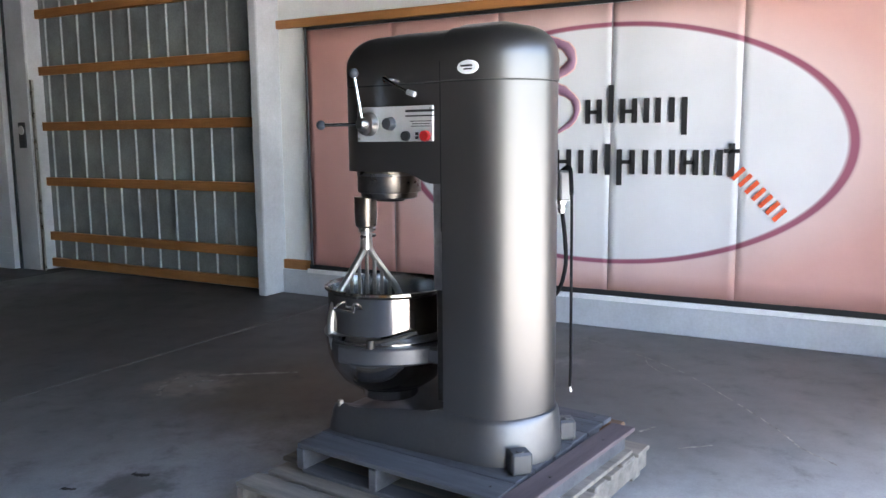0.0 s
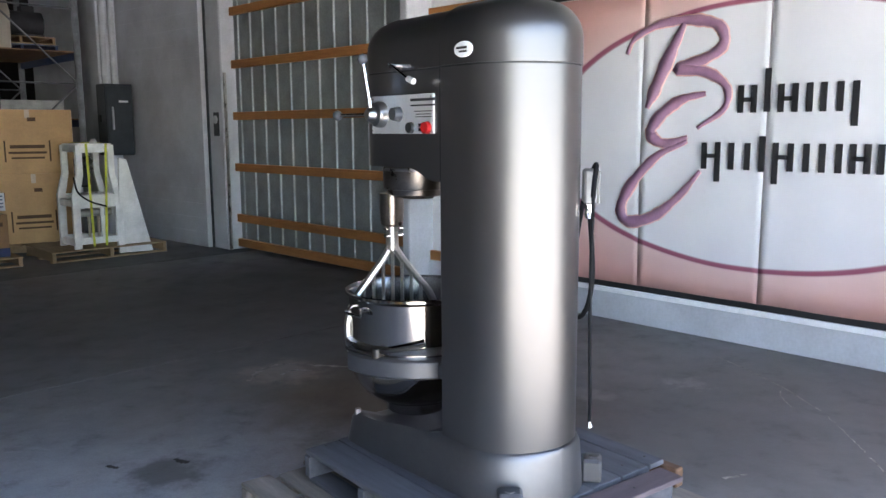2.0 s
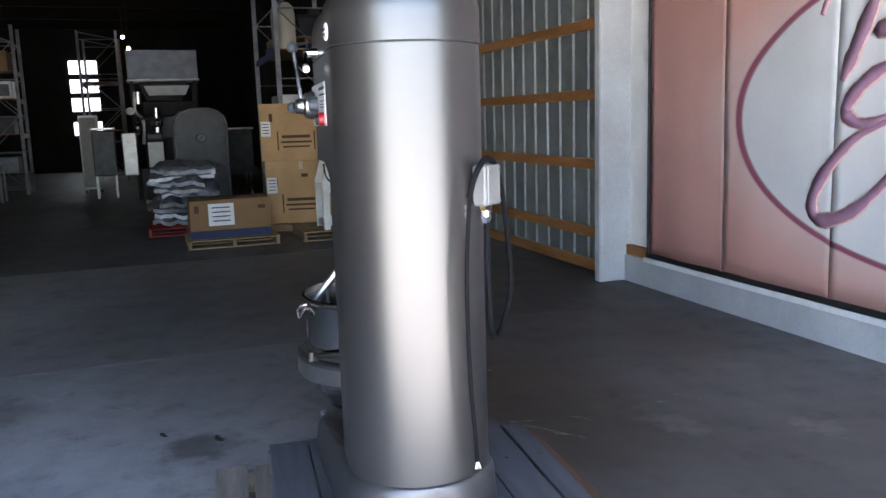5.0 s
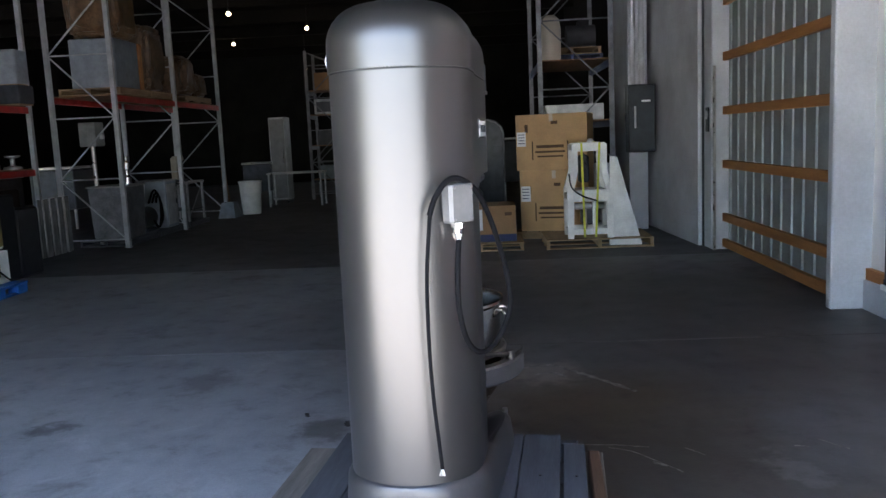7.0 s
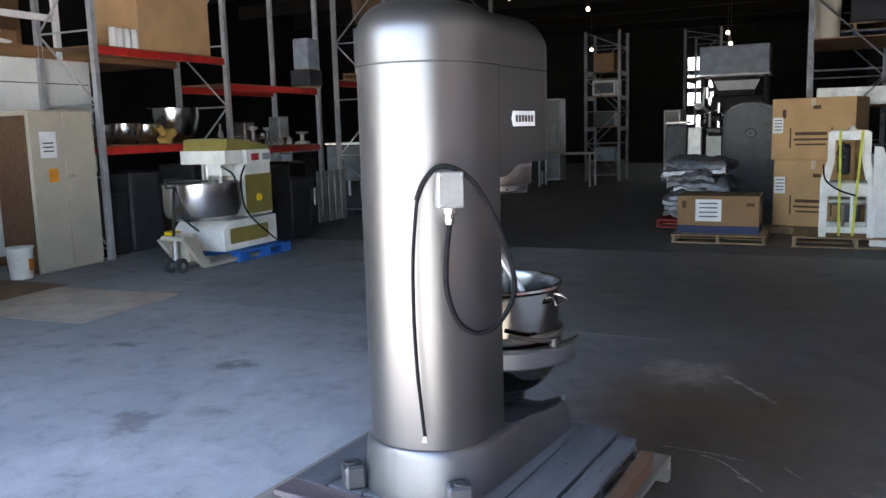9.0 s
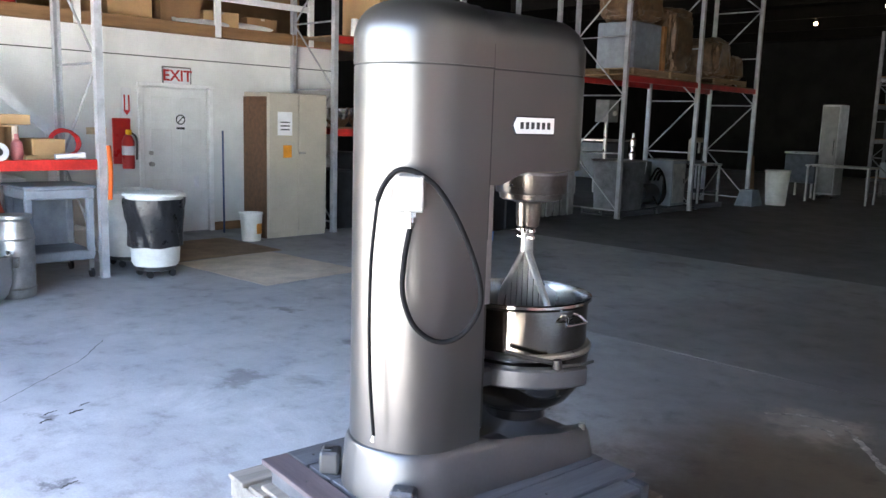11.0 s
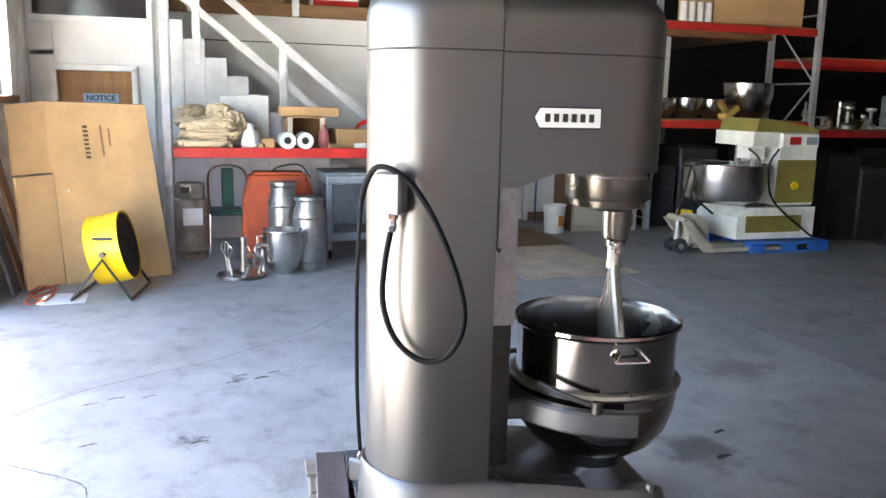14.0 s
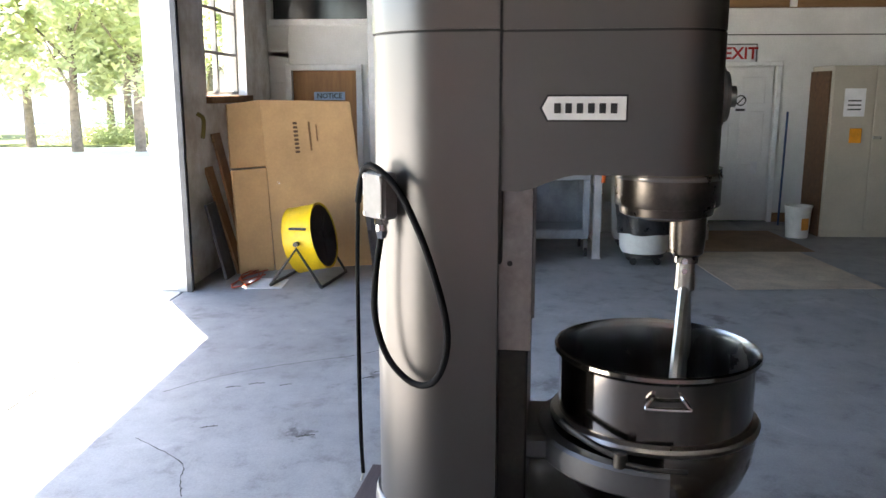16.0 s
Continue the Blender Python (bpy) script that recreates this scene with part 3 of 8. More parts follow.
for pts, w in (([(3.0, 0.72), (2.82, 0.38), (2.62, 0.06), (2.36, -0.26)], 0.009), ([(2.30, -0.32), (2.08, -0.51), (1.9, -0.66)], 0.006), ([(1.85, -0.70), (1.62, -0.88), (1.42, -1.02), (1.26, -1.12), (1.1, -1.3)], 0.010),
               ([(2.66, 0.10), (2.46, 0.02), (2.3, -0.12)], 0.004), ([(0.81, 1.25), (0.93, 1.18), (1.12, 0.92)], 0.007), ([(1.20, 1.22), (1.28, 1.12)], 0.007), ([(0.62, 1.30), (0.85, 1.28), (1.02, 1.24)], 0.008),
               ([(1.9, 1.3), (2.0, 1.16)], 0.007), ([(1.75, 1.22), (1.82, 1.2)], 0.012), ([(0.28, 2.62), (0.45, 2.76), (0.64, 2.80), (0.76, 2.66), (0.90, 2.48), (1.12, 2.16)], 0.035), ([(0.5, 2.58), (0.62, 2.62), (0.72, 2.52)], 0.03),
               ([(1.10, -0.30), (1.22, -0.36)], 0.016), ([(0.95, -0.55), (1.08, -0.70)], 0.012), ([(1.0, 1.05), (1.06, 1.0)], 0.02)):
    crack(pts, w, M["scratch"], "scratch")

gr = bm_new()
box(gr, (0, -152.53, -0.11), (600, 300, 0.2))
solid("ground", gr, M["asphalt"], "sunlit pale concrete yard outside the open door", "ground", kind="structure")
bw = bm_new()
box(bw, (0, 330, -0.12), (600, 595, 0.2))
solid("ground", bw, M["asphalt"], "pale yard ground round the building", "ground", kind="structure")
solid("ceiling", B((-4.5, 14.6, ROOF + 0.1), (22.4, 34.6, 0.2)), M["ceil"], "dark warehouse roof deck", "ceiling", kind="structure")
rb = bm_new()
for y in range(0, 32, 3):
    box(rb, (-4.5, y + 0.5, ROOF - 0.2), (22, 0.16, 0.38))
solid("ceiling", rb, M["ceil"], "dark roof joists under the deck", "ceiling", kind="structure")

# east wall: block stem, painted upper wall, battens
ew = thing("wall_east", pose(0, 0, 0), "white painted wall with wooden battens behind a banner", "wall", kind="structure")
part("wall_body", B((3.62, 1.03, ROOF / 2), (0.2, 6.60, ROOF)), M["wall_white"], ew)
part("stem_wall", B((3.50, 1.0, 0.13), (0.10, 6.54, 0.26), 0.006), M["wall"], ew)
part("upper_batten", B((3.495, 1.0, 2.82), (0.05, 6.54, 0.085), 0.004), M["batten"], ew)
part("lower_batten", B((3.495, 4.065, 0.31), (0.05, 0.41, 0.10), 0.004), M["batten"], ew)

# steel-sheeted doorway between two piers
d1 = thing("door_1", pose(0, 0, 0), "corrugated steel sheeted doorway with orange wooden girts", "door", kind="structure")
sh = bm_new()
poly, y = [], 4.30
while y < 8.1:
    poly += [(y, 3.40), (y + 0.250, 3.40), (y + 0.262, 3.382), (y + 0.284, 3.382), (y + 0.296, 3.40)]
    y += 0.305
lo = [sh.verts.new((x, yy, 0.02)) for yy, x in poly]
hi = [sh.verts.new((x, yy, ROOF)) for yy, x in poly]
for i in range(len(poly) - 1):
    sh.faces.new((lo[i], lo[i + 1], hi[i + 1], hi[i]))
thicken(sh, (0.002, 0, 0))
part("steel_sheet", sh, M["steel_sheet"], d1, "galvanised corrugated sheet", angle=20)
for z in (0.10, 0.44, 1.135, 1.825, 2.51, 3.2, 3.89, 4.58):
    part("girt", B((3.335, 6.19, z), (0.06, 3.60, 0.105), 0.004), M["batten"], d1, "orange pine girt")
part("backing", B((3.62, 6.19, ROOF / 2), (0.2, 3.70, ROOF)), M["wall"], d1)
part("track", B((3.20, 7.99, 1.2), (0.035, 0.035, 2.4), 0.004), M["steel"], d1)

pier = thing("wall_pier", pose(0, 0, 0), "white painted concrete pier beside the steel doorway", "wall", kind="structure")
part("shaft", B((3.42, 4.33, ROOF / 2), (0.48, 0.11, ROOF), 0.012), M["wall"], pier)
pier = thing("wall_pier", pose(0, 0, 0), "white painted concrete pier with scuffs at its foot", "wall", kind="structure")
part("shaft", B((3.36, 8.27, ROOF / 2), (0.36, 0.46, ROOF), 0.015), M["wall"], pier)
part("door_track", B((3.168, 8.42, 1.7), (0.03, 0.03, 3.4), 0.004), M["elec"], pier)
nw = bm_new()
prism(nw, [(3.12, 8.5), (3.62, 8.5), (3.2, 14.2), (2.78, 14.2)], "z", 0, ROOF)
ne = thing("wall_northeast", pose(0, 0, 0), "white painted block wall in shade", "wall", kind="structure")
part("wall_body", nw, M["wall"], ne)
for k in range(1, 27):
    part("bed_joint", B((2.947, 11.35, k * 0.203), (0.006, 5.6, 0.007), 0, Matrix.Rotation(radians(3.41), 4, "Z")), M["wall"], ne)
solid("wall_east_far", B((3.0, 23.1, ROOF / 2), (0.2, 17.8, ROOF)), M["wall_dark"], "rear hall wall coloured near black as unlit", "wall", kind="structure")
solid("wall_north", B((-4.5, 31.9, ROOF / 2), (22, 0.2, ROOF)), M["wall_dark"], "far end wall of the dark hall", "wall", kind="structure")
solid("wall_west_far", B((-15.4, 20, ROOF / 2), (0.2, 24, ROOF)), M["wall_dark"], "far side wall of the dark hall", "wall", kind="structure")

# south wall with the great open doorway
sw = thing("wall_south", pose(0, 0, 0), "weathered white block wall beside the open doorway", "wall", kind="structure")
part("wall_body", B((-6.855, -2.62, 0.84), (4.79, 0.24, 1.68)), M["wall_worn"], sw)
part("wall_body", B((-4.885, -2.62, (1.68 + ROOF) / 2), (0.85, 0.24, ROOF - 1.68)), M["wall_worn"], sw)
part("wall_body", B((-7.95, -2.62, (1.68 + ROOF) / 2), (2.6, 0.24, ROOF - 1.68)), M["wall_worn"], sw)
part("wall_body", B((-5.98, -2.62, (3.0 + ROOF) / 2), (1.34, 0.24, ROOF - 3.0)), M["wall_worn"], sw)
part("lintel", B((-0.365, -2.62, (3.5 + ROOF) / 2), (8.19, 0.238, ROOF - 3.5)), M["wall"], sw)
# Unseen wall in dark sheet, added to cut light from the doorway's east.
part("wall_body", B((2.785, -2.62, 1.75), (1.93, 0.24, 3.5)), M["steel_sheet"], sw)
part("wall_body", B((3.62, -2.385, ROOF / 2), (0.2, 0.23, ROOF)), M["wall"], sw)
part("door_jamb", B((-4.43, -2.50, 1.75), (0.07, 0.10, 3.5), 0.005), M["pipe"], sw, "worn pale steel door track")
part("door_jamb", B((-4.50, -2.47, 1.75), (0.05, 0.05, 3.5), 0.005), M["white_trim"], sw)
part("track_lip", B((-4.395, -2.44, 1.75), (0.012, 0.05, 3.5), 0.003), M["charcoal"], sw)
part("track_lip", B((-4.465, -2.438, 1.75), (0.01, 0.03, 3.5), 0.002), M["charcoal"], sw)
for z in (0.45, 1.25, 2.05, 2.85):
    part("track_bracket", B((-4.56, -2.485, z), (0.07, 0.04, 0.05), 0.004), M["dull_alu"], sw)
w1 = thing("window_1", pose(-5.98, -2.62, 1.68), "metal-framed window bright with daylight", "window", kind="structure")
part("window_sill", B((0, 0.13, -0.04), (1.4, 0.10, 0.07), 0.006), M["shelfwood"], w1)
for x in (-0.66, 0.0, 0.66):
    part("window_frame", B((x, 0, 0.66), (0.04, 0.05, 1.30), 0.004), M["bronze"], w1)
for z in (0.02, 0.42, 0.85, 1.30):
    part("window_frame", B((0, 0, z), (1.32, 0.045, 0.035), 0.004), M["bronze"], w1)

# west: partition with a varnished door and a window, exit wall, stair
pw = thing("wall_partition", pose(0, 0, 0), "white boarded partition wall", "wall", kind="structure")
part("wall_body", B((-7.72, -2.36, 1.02), (0.2, 0.26, 2.04)), M["wall_white"], pw)
part("wall_body", B((-7.72, -1.30, 1.02), (0.2, 0.24, 2.04)), M["wall_white"], pw)
part("wall_body", B((-7.72, -1.84, 2.27), (0.2, 1.32, 0.46)), M["wall_white"], pw)
part("wall_body", B((-7.72, -1.84, 4.5), (0.2, 1.32, 2.2)), M["wall_white"], pw)
for y in (-2.47, -1.21):
    part("wall_body", B((-7.72, y, 2.95), (0.2, 0.06, 0.9)), M["wall_white"], pw)
for z in (0.4, 0.8, 1.2, 1.6, 2.0, 2.3):
    part("board", B((-7.612, -2.36, z), (0.018, 0.25, 0.36), 0.004), M["wall_white"], pw)
d2 = thing("door_2", pose(-7.68, -1.82, 0), "varnished wooden door with a blue sign", "door", kind="structure")
part("leaf", B((-0.02, 0, 1.0), (0.05, 0.80, 1.93), 0.004), M["door_wood"], d2)
for y in (-0.43, 0.43):
    part("door_frame", B((0.04, y, 1.0), (0.14, 0.07, 2.0), 0.004), M["white_trim"], d2)
part("door_frame", B((0.04, 0, 2.0), (0.14, 0.93, 0.07), 0.004), M["white_trim"], d2)
sg = part("sign", B((0.01, 0.05, 1.66), (0.006, 0.38, 0.10)), mat("pale_blue_sign", (0.35, 0.5, 0.7), 0.5), d2, "pale blue sign reading NOTICE")
letters("NOTICE", 0.085, M["ink"], sg, pose(0.016, 0.05, 1.66, 90, 0, 90))
w2 = thing("window_2", pose(-7.70, -1.84, 2.5), "dark interior window above the wooden door", "window", kind="structure")
part("window_frame", B((0.05, 0, 0.03), (0.14, 1.24, 0.07), 0.005), M["white_trim"], w2)
part("window_frame", B((0.05, 0, 0.93), (0.14, 1.24, 0.07), 0.005), M["white_trim"], w2)
part("pane", B((-0.03, 0, 0.48), (0.012, 1.2, 0.9)), mat("dark_glass", (0.02, 0.018, 0.02), 0.05), w2)

xw = thing("wall_west", pose(0, 0, 0), "white painted wall with an exit door under a mezzanine", "wall", kind="structure")
part("wall_body", B((-8.62, 0.2, 1.375), (0.2, 5.36, 2.75)), M["wall_white"], xw)
part("wall_body", B((-8.62, 5.05, 1.375), (0.2, 2.3, 2.75)), M["wall_white"], xw)
part("wall_body", B((-8.62, 3.39, 2.40), (0.2, 1.02, 0.70)), M["wall_white"], xw)
part("seam", B((-8.515, 2.0, 2.42), (0.006, 8.3, 0.012)), M["seam"], xw)
part("base_trim", B((-8.51, 5.05, 0.06), (0.02, 2.3, 0.12)), M["shelfwood"], xw)
part("edge_beam", B((-8.48, 2.7, 2.83), (0.14, 10.5, 0.16), 0.006), M["shelfwood"], xw, "dark brown edge beam")
part("deck", B((-10.3, 2.7, 2.83), (3.5, 10.5, 0.10)), M["shelfwood"], xw)
part("back_wall", B((-12.1, 2.7, 4.2), (0.1, 10.5, 2.8)), M["cardboard_dark"], xw)
for y in (-0.75, 0.55, 2.05, 4.0, 5.6):
    part("post", B((-8.42, y, 3.5), (0.06, 0.09, 1.5), 0.004), M["white_trim"], xw)
part("rail", B((-8.42, 2.4, 3.30), (0.05, 6.3, 0.09), 0.004), M["white_trim"], xw)
d3 = thing("door_3", pose(-8.53, 3.40, 0), "white panelled exit door with a sign", "door", kind="structure")
part("leaf", B((-0.03, 0, 1.01), (0.05, 0.94, 2.0), 0.004), M["wall_white"], d3)
# Hidden block behind the leaf, added to stop light leaking round it.
part("lining", B((-0.12, 0, 1.03), (0.10, 1.0, 2.04)), M["wall_white"], d3)
for yy in (-0.22, 0.22):
    for z, h in ((0.45, 0.62), (1.15, 0.6), (1.72, 0.34)):
        part("panel", B((0.0, yy, z), (0.012, 0.30, h), 0.004), M["wall_white"], d3)
part("door_frame", B((0.03, 0, 2.055), (0.04, 1.12, 0.05), 0.004), M["white_trim"], d3)
for yy in (-0.52, 0.52):
    part("door_frame", B((0.03, yy, 1.01), (0.04, 0.06, 2.02), 0.004), M["white_trim"], d3)
part("lock", cyl(bm_new(), (0, -0.38, 1.13), (0.03, -0.38, 1.13), 0.03), M["steel"], d3)
part("handle", cyl(bm_new(), (0, -0.38, 0.98), (0.06, -0.38, 0.98), 0.032), M["steel"], d3)
s3 = part("sign", B((0.012, 0.06, 1.56), (0.004, 0.16, 0.24)), M["paper"], d3, "white sign with a black circle")
sb = bm_new()
lathe(sb, [(0.055, 0), (0.07, 0), (0.07, 0.004), (0.055, 0.004), (0.055, 0)], 24)
part("ring", sb, M["ink"], s3, m=pose(0.014, 0.06, 1.59, 0, 90, 0))
part("bar", B((0.016, 0.06, 1.59), (0.004, 0.14, 0.014), 0, Matrix.Rotation(radians(45), 4, "X")), M["ink"], s3)
part("bar", B((0.016, 0.06, 1.47), (0.004, 0.12, 0.03)), M["ink"], s3)

st = thing("stair", pose(-8.05, 0, 0), "white painted wooden stair rising to the mezzanine", "stair", kind="structure")
for k in range(13):
    y1 = 2.09 - 0.245 * k
    z = 0.21 * (k + 1) - 0.15
    part("step", B((0, y1 - 0.1225, z / 2), (0.86, 0.243, z), 0.004), M["white_trim"], st)
for x in (0.40,):
    for y0, y1 in ((1.45, -1.3),):
        r = bm_new()
        zz = lambda y, h: h + (1.75 - y) * 0.816
        prism(r, [(y0, zz(y0, 1.08)), (y1, zz(y1, 1.08)), (y1, zz(y1, 1.20)), (y0, zz(y0, 1.20))], "x", x, x + 0.04)
        part("handrail", r, M["white_trim"], st)
        r = bm_new()
        prism(r, [(0.75, zz(0.75, 0.66)), (y1, zz(y1, 0.66)), (y1, zz(y1, 0.77)), (0.75, zz(0.75, 0.77))], "x", x, x + 0.04)
        part("midrail", r, M["white_trim"], st)
    for y in (1.4, 0.30, -0.7):
        part("newel", B((x + 0.02, y, (1.75 - y) * 0.816 + 0.62), (0.06, 0.09, 1.1), 0.004), M["white_trim"], st)
# Unseen outer walls, added to keep daylight out behind the mezzanine.
ow = thing("wall_outer", pose(0, 0, 0), "plain outer wall behind the mezzanine", "wall", kind="structure")
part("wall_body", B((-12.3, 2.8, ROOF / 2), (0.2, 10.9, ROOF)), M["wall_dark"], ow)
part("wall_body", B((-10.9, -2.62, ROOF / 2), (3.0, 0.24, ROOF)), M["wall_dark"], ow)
part("wall_return", B((-8.12, -1.14, ROOF / 2), (0.80, 0.08, ROOF)), M["wall_white"], pw)
# ---------------------------------------------------------------- the mixer
def stadium(r, front, z, n=28):
    """Outline of the column: a half round at the back, straight sides to the front."""
    pts = [(r * math.cos(math.pi + math.pi * k / n), r * math.sin(math.pi + math.pi * k / n), z) for k in range(n + 1)]
    return pts + [(r, front, z), (-r, front, z)]


def round_rect(w, y0, y1, c, z, n=7):
    """Outline of the head: square at the back, round corners in front."""
    pts = [(-w, y0, z), (w, y0, z)]
    for k in range(n + 1):
        a = math.pi / 2 * k / n
        pts.append((w - c + c * math.cos(a), y1 - c + c * math.sin(a), z))
    for k in range(n + 1):
        a = math.pi / 2 + math.pi / 2 * k / n
        pts.append((-w + c + c * math.cos(a), y1 - c + c * math.sin(a), z))
    return pts


MIX = pose(-0.058, 0.012, 0, 0, 0, -5.5)
mixer = thing("stand_mixer", MIX, "large grey enamelled floor-standing bakery mixer on pallets", "mixer")
RC, FRONT = 0.244, 0.14
b = bm_new()
loft(b, [stadium(RC, FRONT, 0.46), stadium(RC, FRONT, 1.868)])
part("column", b, M["enamel"], mixer, "smooth grey metallic column")
b = bm_new()
loft(b, [stadium(RC - 0.004, FRONT, 1.866), stadium(RC - 0.004, FRONT, 1.876)])
part("seam", b, M["seam"], mixer, "dark joint line")
b = bm_new()
RT, ZT = 0.135, 2.100
rings = [stadium(RC + 0.003, FRONT, 1.875), stadium(RC + 0.003, FRONT, ZT - RT)]
for k in range(1, 11):
    a = math.pi / 2 * k / 10
    rings.append(stadium(RC + 0.003 - RT * (1 - math.cos(a)), FRONT, ZT - RT + RT * math.sin(a)))
rings += [stadium(0.085, FRONT, ZT + 0.010), stadium(0.05, FRONT, ZT + 0.019), stadium(0.015, FRONT, ZT + 0.024)]
loft(b, rings)
part("top_cover", b, M["enamel"], mixer, "domed grey cover")
b = bm_new()
W = 0.238
loft(b, [round_rect(W, FRONT + 0.006, 0.735, 0.15, 1.497), round_rect(W, FRONT + 0.006, 0.735, 0.15, 1.866)])
prism(b, [(FRONT + 0.006, 1.452), (0.20, 1.452), (0.235, 1.460), (0.27, 1.476), (0.31, 1.490), (0.345, 1.498), (FRONT + 0.006, 1.498)], "x", -W, W)
part("head", b, M["enamel"], mixer, "grey head housing")
b = bm_new()
loft(b, [round_rect(W - 0.004, FRONT + 0.006, 0.731, 0.148, 1.864), round_rect(W - 0.004, FRONT + 0.006, 0.731, 0.148, 1.874)])
part("seam", b, M["seam"], mixer)
b = bm_new()
rings = [round_rect(W, FRONT + 0.006, 0.735, 0.15, 1.873), round_rect(W, FRONT + 0.006, 0.735, 0.15, ZT - 0.01 - RT)]
for k in range(1, 11):
    a = math.pi / 2 * k / 10
    d = RT * (1 - math.cos(a))
    rings.append(round_rect(W - d, FRONT + 0.006, 0.735 - d, max(0.02, 0.15 - d * 0.6), ZT - 0.01 - RT + RT * math.sin(a)))
rings += [round_rect(0.07, FRONT + 0.006, 0.52, 0.05, ZT + 0.001), round_rect(0.02, FRONT + 0.006, 0.40, 0.012, ZT + 0.008)]
loft(b, rings)
part("head_cover", b, M["enamel"], mixer, "domed grey head cover")
for x in (-0.2395, 0.2395):
    part("joint", B((x, FRONT + 0.003, 1.705), (0.006, 0.0075, 0.50)), M["seam"], mixer, "dark upright joint")
part("joint", B((0, FRONT + 0.003, 1.595), (2 * RC - 0.012, 0.012, 0.69)), M["seam"], mixer)

# attachment hub on the front of the head
b = bm_new()
cyl(b, (0, 0.732, 1.70), (0, 0.748, 1.70), 0.088, seg=32)
cyl(b, (0, 0.748, 1.70), (0, 0.762, 1.70), 0.075, 0.07, seg=32)
part("hub_cover", b, M["enamel_base"], mixer)
part("hub_knob", cyl(bm_new(), (0.0, 0.762, 1.70), (0.0, 0.785, 1.70), 0.03, seg=16), M["steel"], mixer)

# slide in front of the column
part("slide", B((0, FRONT + 0.04, 0.97), (0.34, 0.09, 0.98), 0.006), M["iron"], mixer, "dark slide way")
for x in (-0.172, 0.172):
    part("guard", B((x, FRONT + 0.045, 1.225), (0.006, 0.095, 0.48), 0.002), M["guard"], mixer, "pale scuffed steel guard")
    part("bolt", cyl(bm_new(), (x - 0.005, FRONT + 0.03, 1.24), (x + 0.005, FRONT + 0.03, 1.24), 0.008, seg=10), M["black"], mixer)

# base: one casting with a hollow between two forward feet
BW, Y0, Y1, ZB = 0.262, -0.262, 0.80, 0.275
b = bm_new()
NU, NV = 29, 60
grid = []
for j in range(NV + 1):
    y = Y0 + (Y1 - Y0) * (0.5 - 0.5 * math.cos(math.pi * j / NV))
    if y < 0:
        w = math.sqrt(max(0, BW * BW - y * y))
    elif y > Y1 - 0.10:
        q = (y - (Y1 - 0.10)) / 0.10
        w = BW + 0.026 - 0.10 * (1 - math.sqrt(max(0, 1 - q * q)))
    else:
        w = BW + 0.026 * min(1, y / 0.55)
    w = max(w, 0.012)
    row = []
    for i in range(NU + 1):
        u = -1 + 2 * i / NU
        x = w * u
        edge = max(0.0, min(1.0, (BW - abs(x)) / 0.13))
        front_ = max(0.0, min(1.0, (y - 0.16) / 0.52))
        z = 0.475 - 0.066 * front_ * front_ * (3 - 2 * front_)
        dip = edge * max(0.0, min(1.0, (y - 0.16) / 0.12)) * (0.165 if y < 0.58 else 0.165 - 0.115 * min(1.0, (y - 0.58) / 0.12))
        z -= dip
        rim = min((w - abs(x)), (Y1 - y) if y > 0.5 else 9.0)
        z -= 0.034 * (1 - min(1.0, max(0.0, rim) / 0.034)) ** 2
        row.append(b.verts.new((x, y, z)))
    grid.append(row)
for j in range(NV):
    for i in range(NU):
        b.faces.new((grid[j][i], grid[j][i + 1], grid[j + 1][i + 1], grid[j + 1][i]))
loop = [r[0] for r in grid] + grid[-1][1:] + [r[-1] for r in reversed(grid[:-1])] + list(reversed(grid[0][1:-1]))
low = [b.verts.new((v.co.x * 1.045, v.co.y * 1.03 - 0.004, ZB)) for v in loop]
for k in range(len(loop)):
    q = (k + 1) % len(loop)
    b.faces.new((loop[k], loop[q], low[q], low[k]))
part("base", b, M["enamel_base"], mixer, "cast grey base with two forward feet", angle=60)
for x, y, r in ((-0.213, -0.210, 40), (0.213, -0.190, -40)):
    lug = bm_new()
    box(lug, (0, -0.026, 0.322), (0.092, 0.078, 0.094), 0.010)
    cyl(lug, (0, -0.035, 0.368), (0, -0.035, 0.374), 0.02, seg=6)
    part("foot_lug", lug, M["enamel_base"], mixer, m=pose(x, y, 0, 0, 0, -r))

for x in (-0.262, 0.262):
    part("foot_bolt", cyl(bm_new(), (x, 0.72, 0.37), (x, 0.72, 0.42), 0.014, seg=6), M["steel"], mixer)

# bowl carrier
YB = 0.612
b = bm_new()
pts = [(math.cos(math.radians(a)), math.sin(math.radians(a))) for a in range(-184, 5, 8)]
inn, out = 0.318, 0.362
sec = [(inn, 0.645), (inn + 0.01, 0.635), (out - 0.008, 0.635), (out, 0.645), (out, 0.708), (out - 0.008, 0.718), (inn, 0.718)]
rings = [[(r * cx_, YB + r * sy_, z) for r, z in sec] for cx_, sy_ in pts]
loft(b, rings)
box(b, (0, 0.235, 0.675), (0.30, 0.13, 0.075), 0.012)
part("bowl_carrier", b, M["enamel_base"], mixer, "grey cast bowl carrier", angle=30)
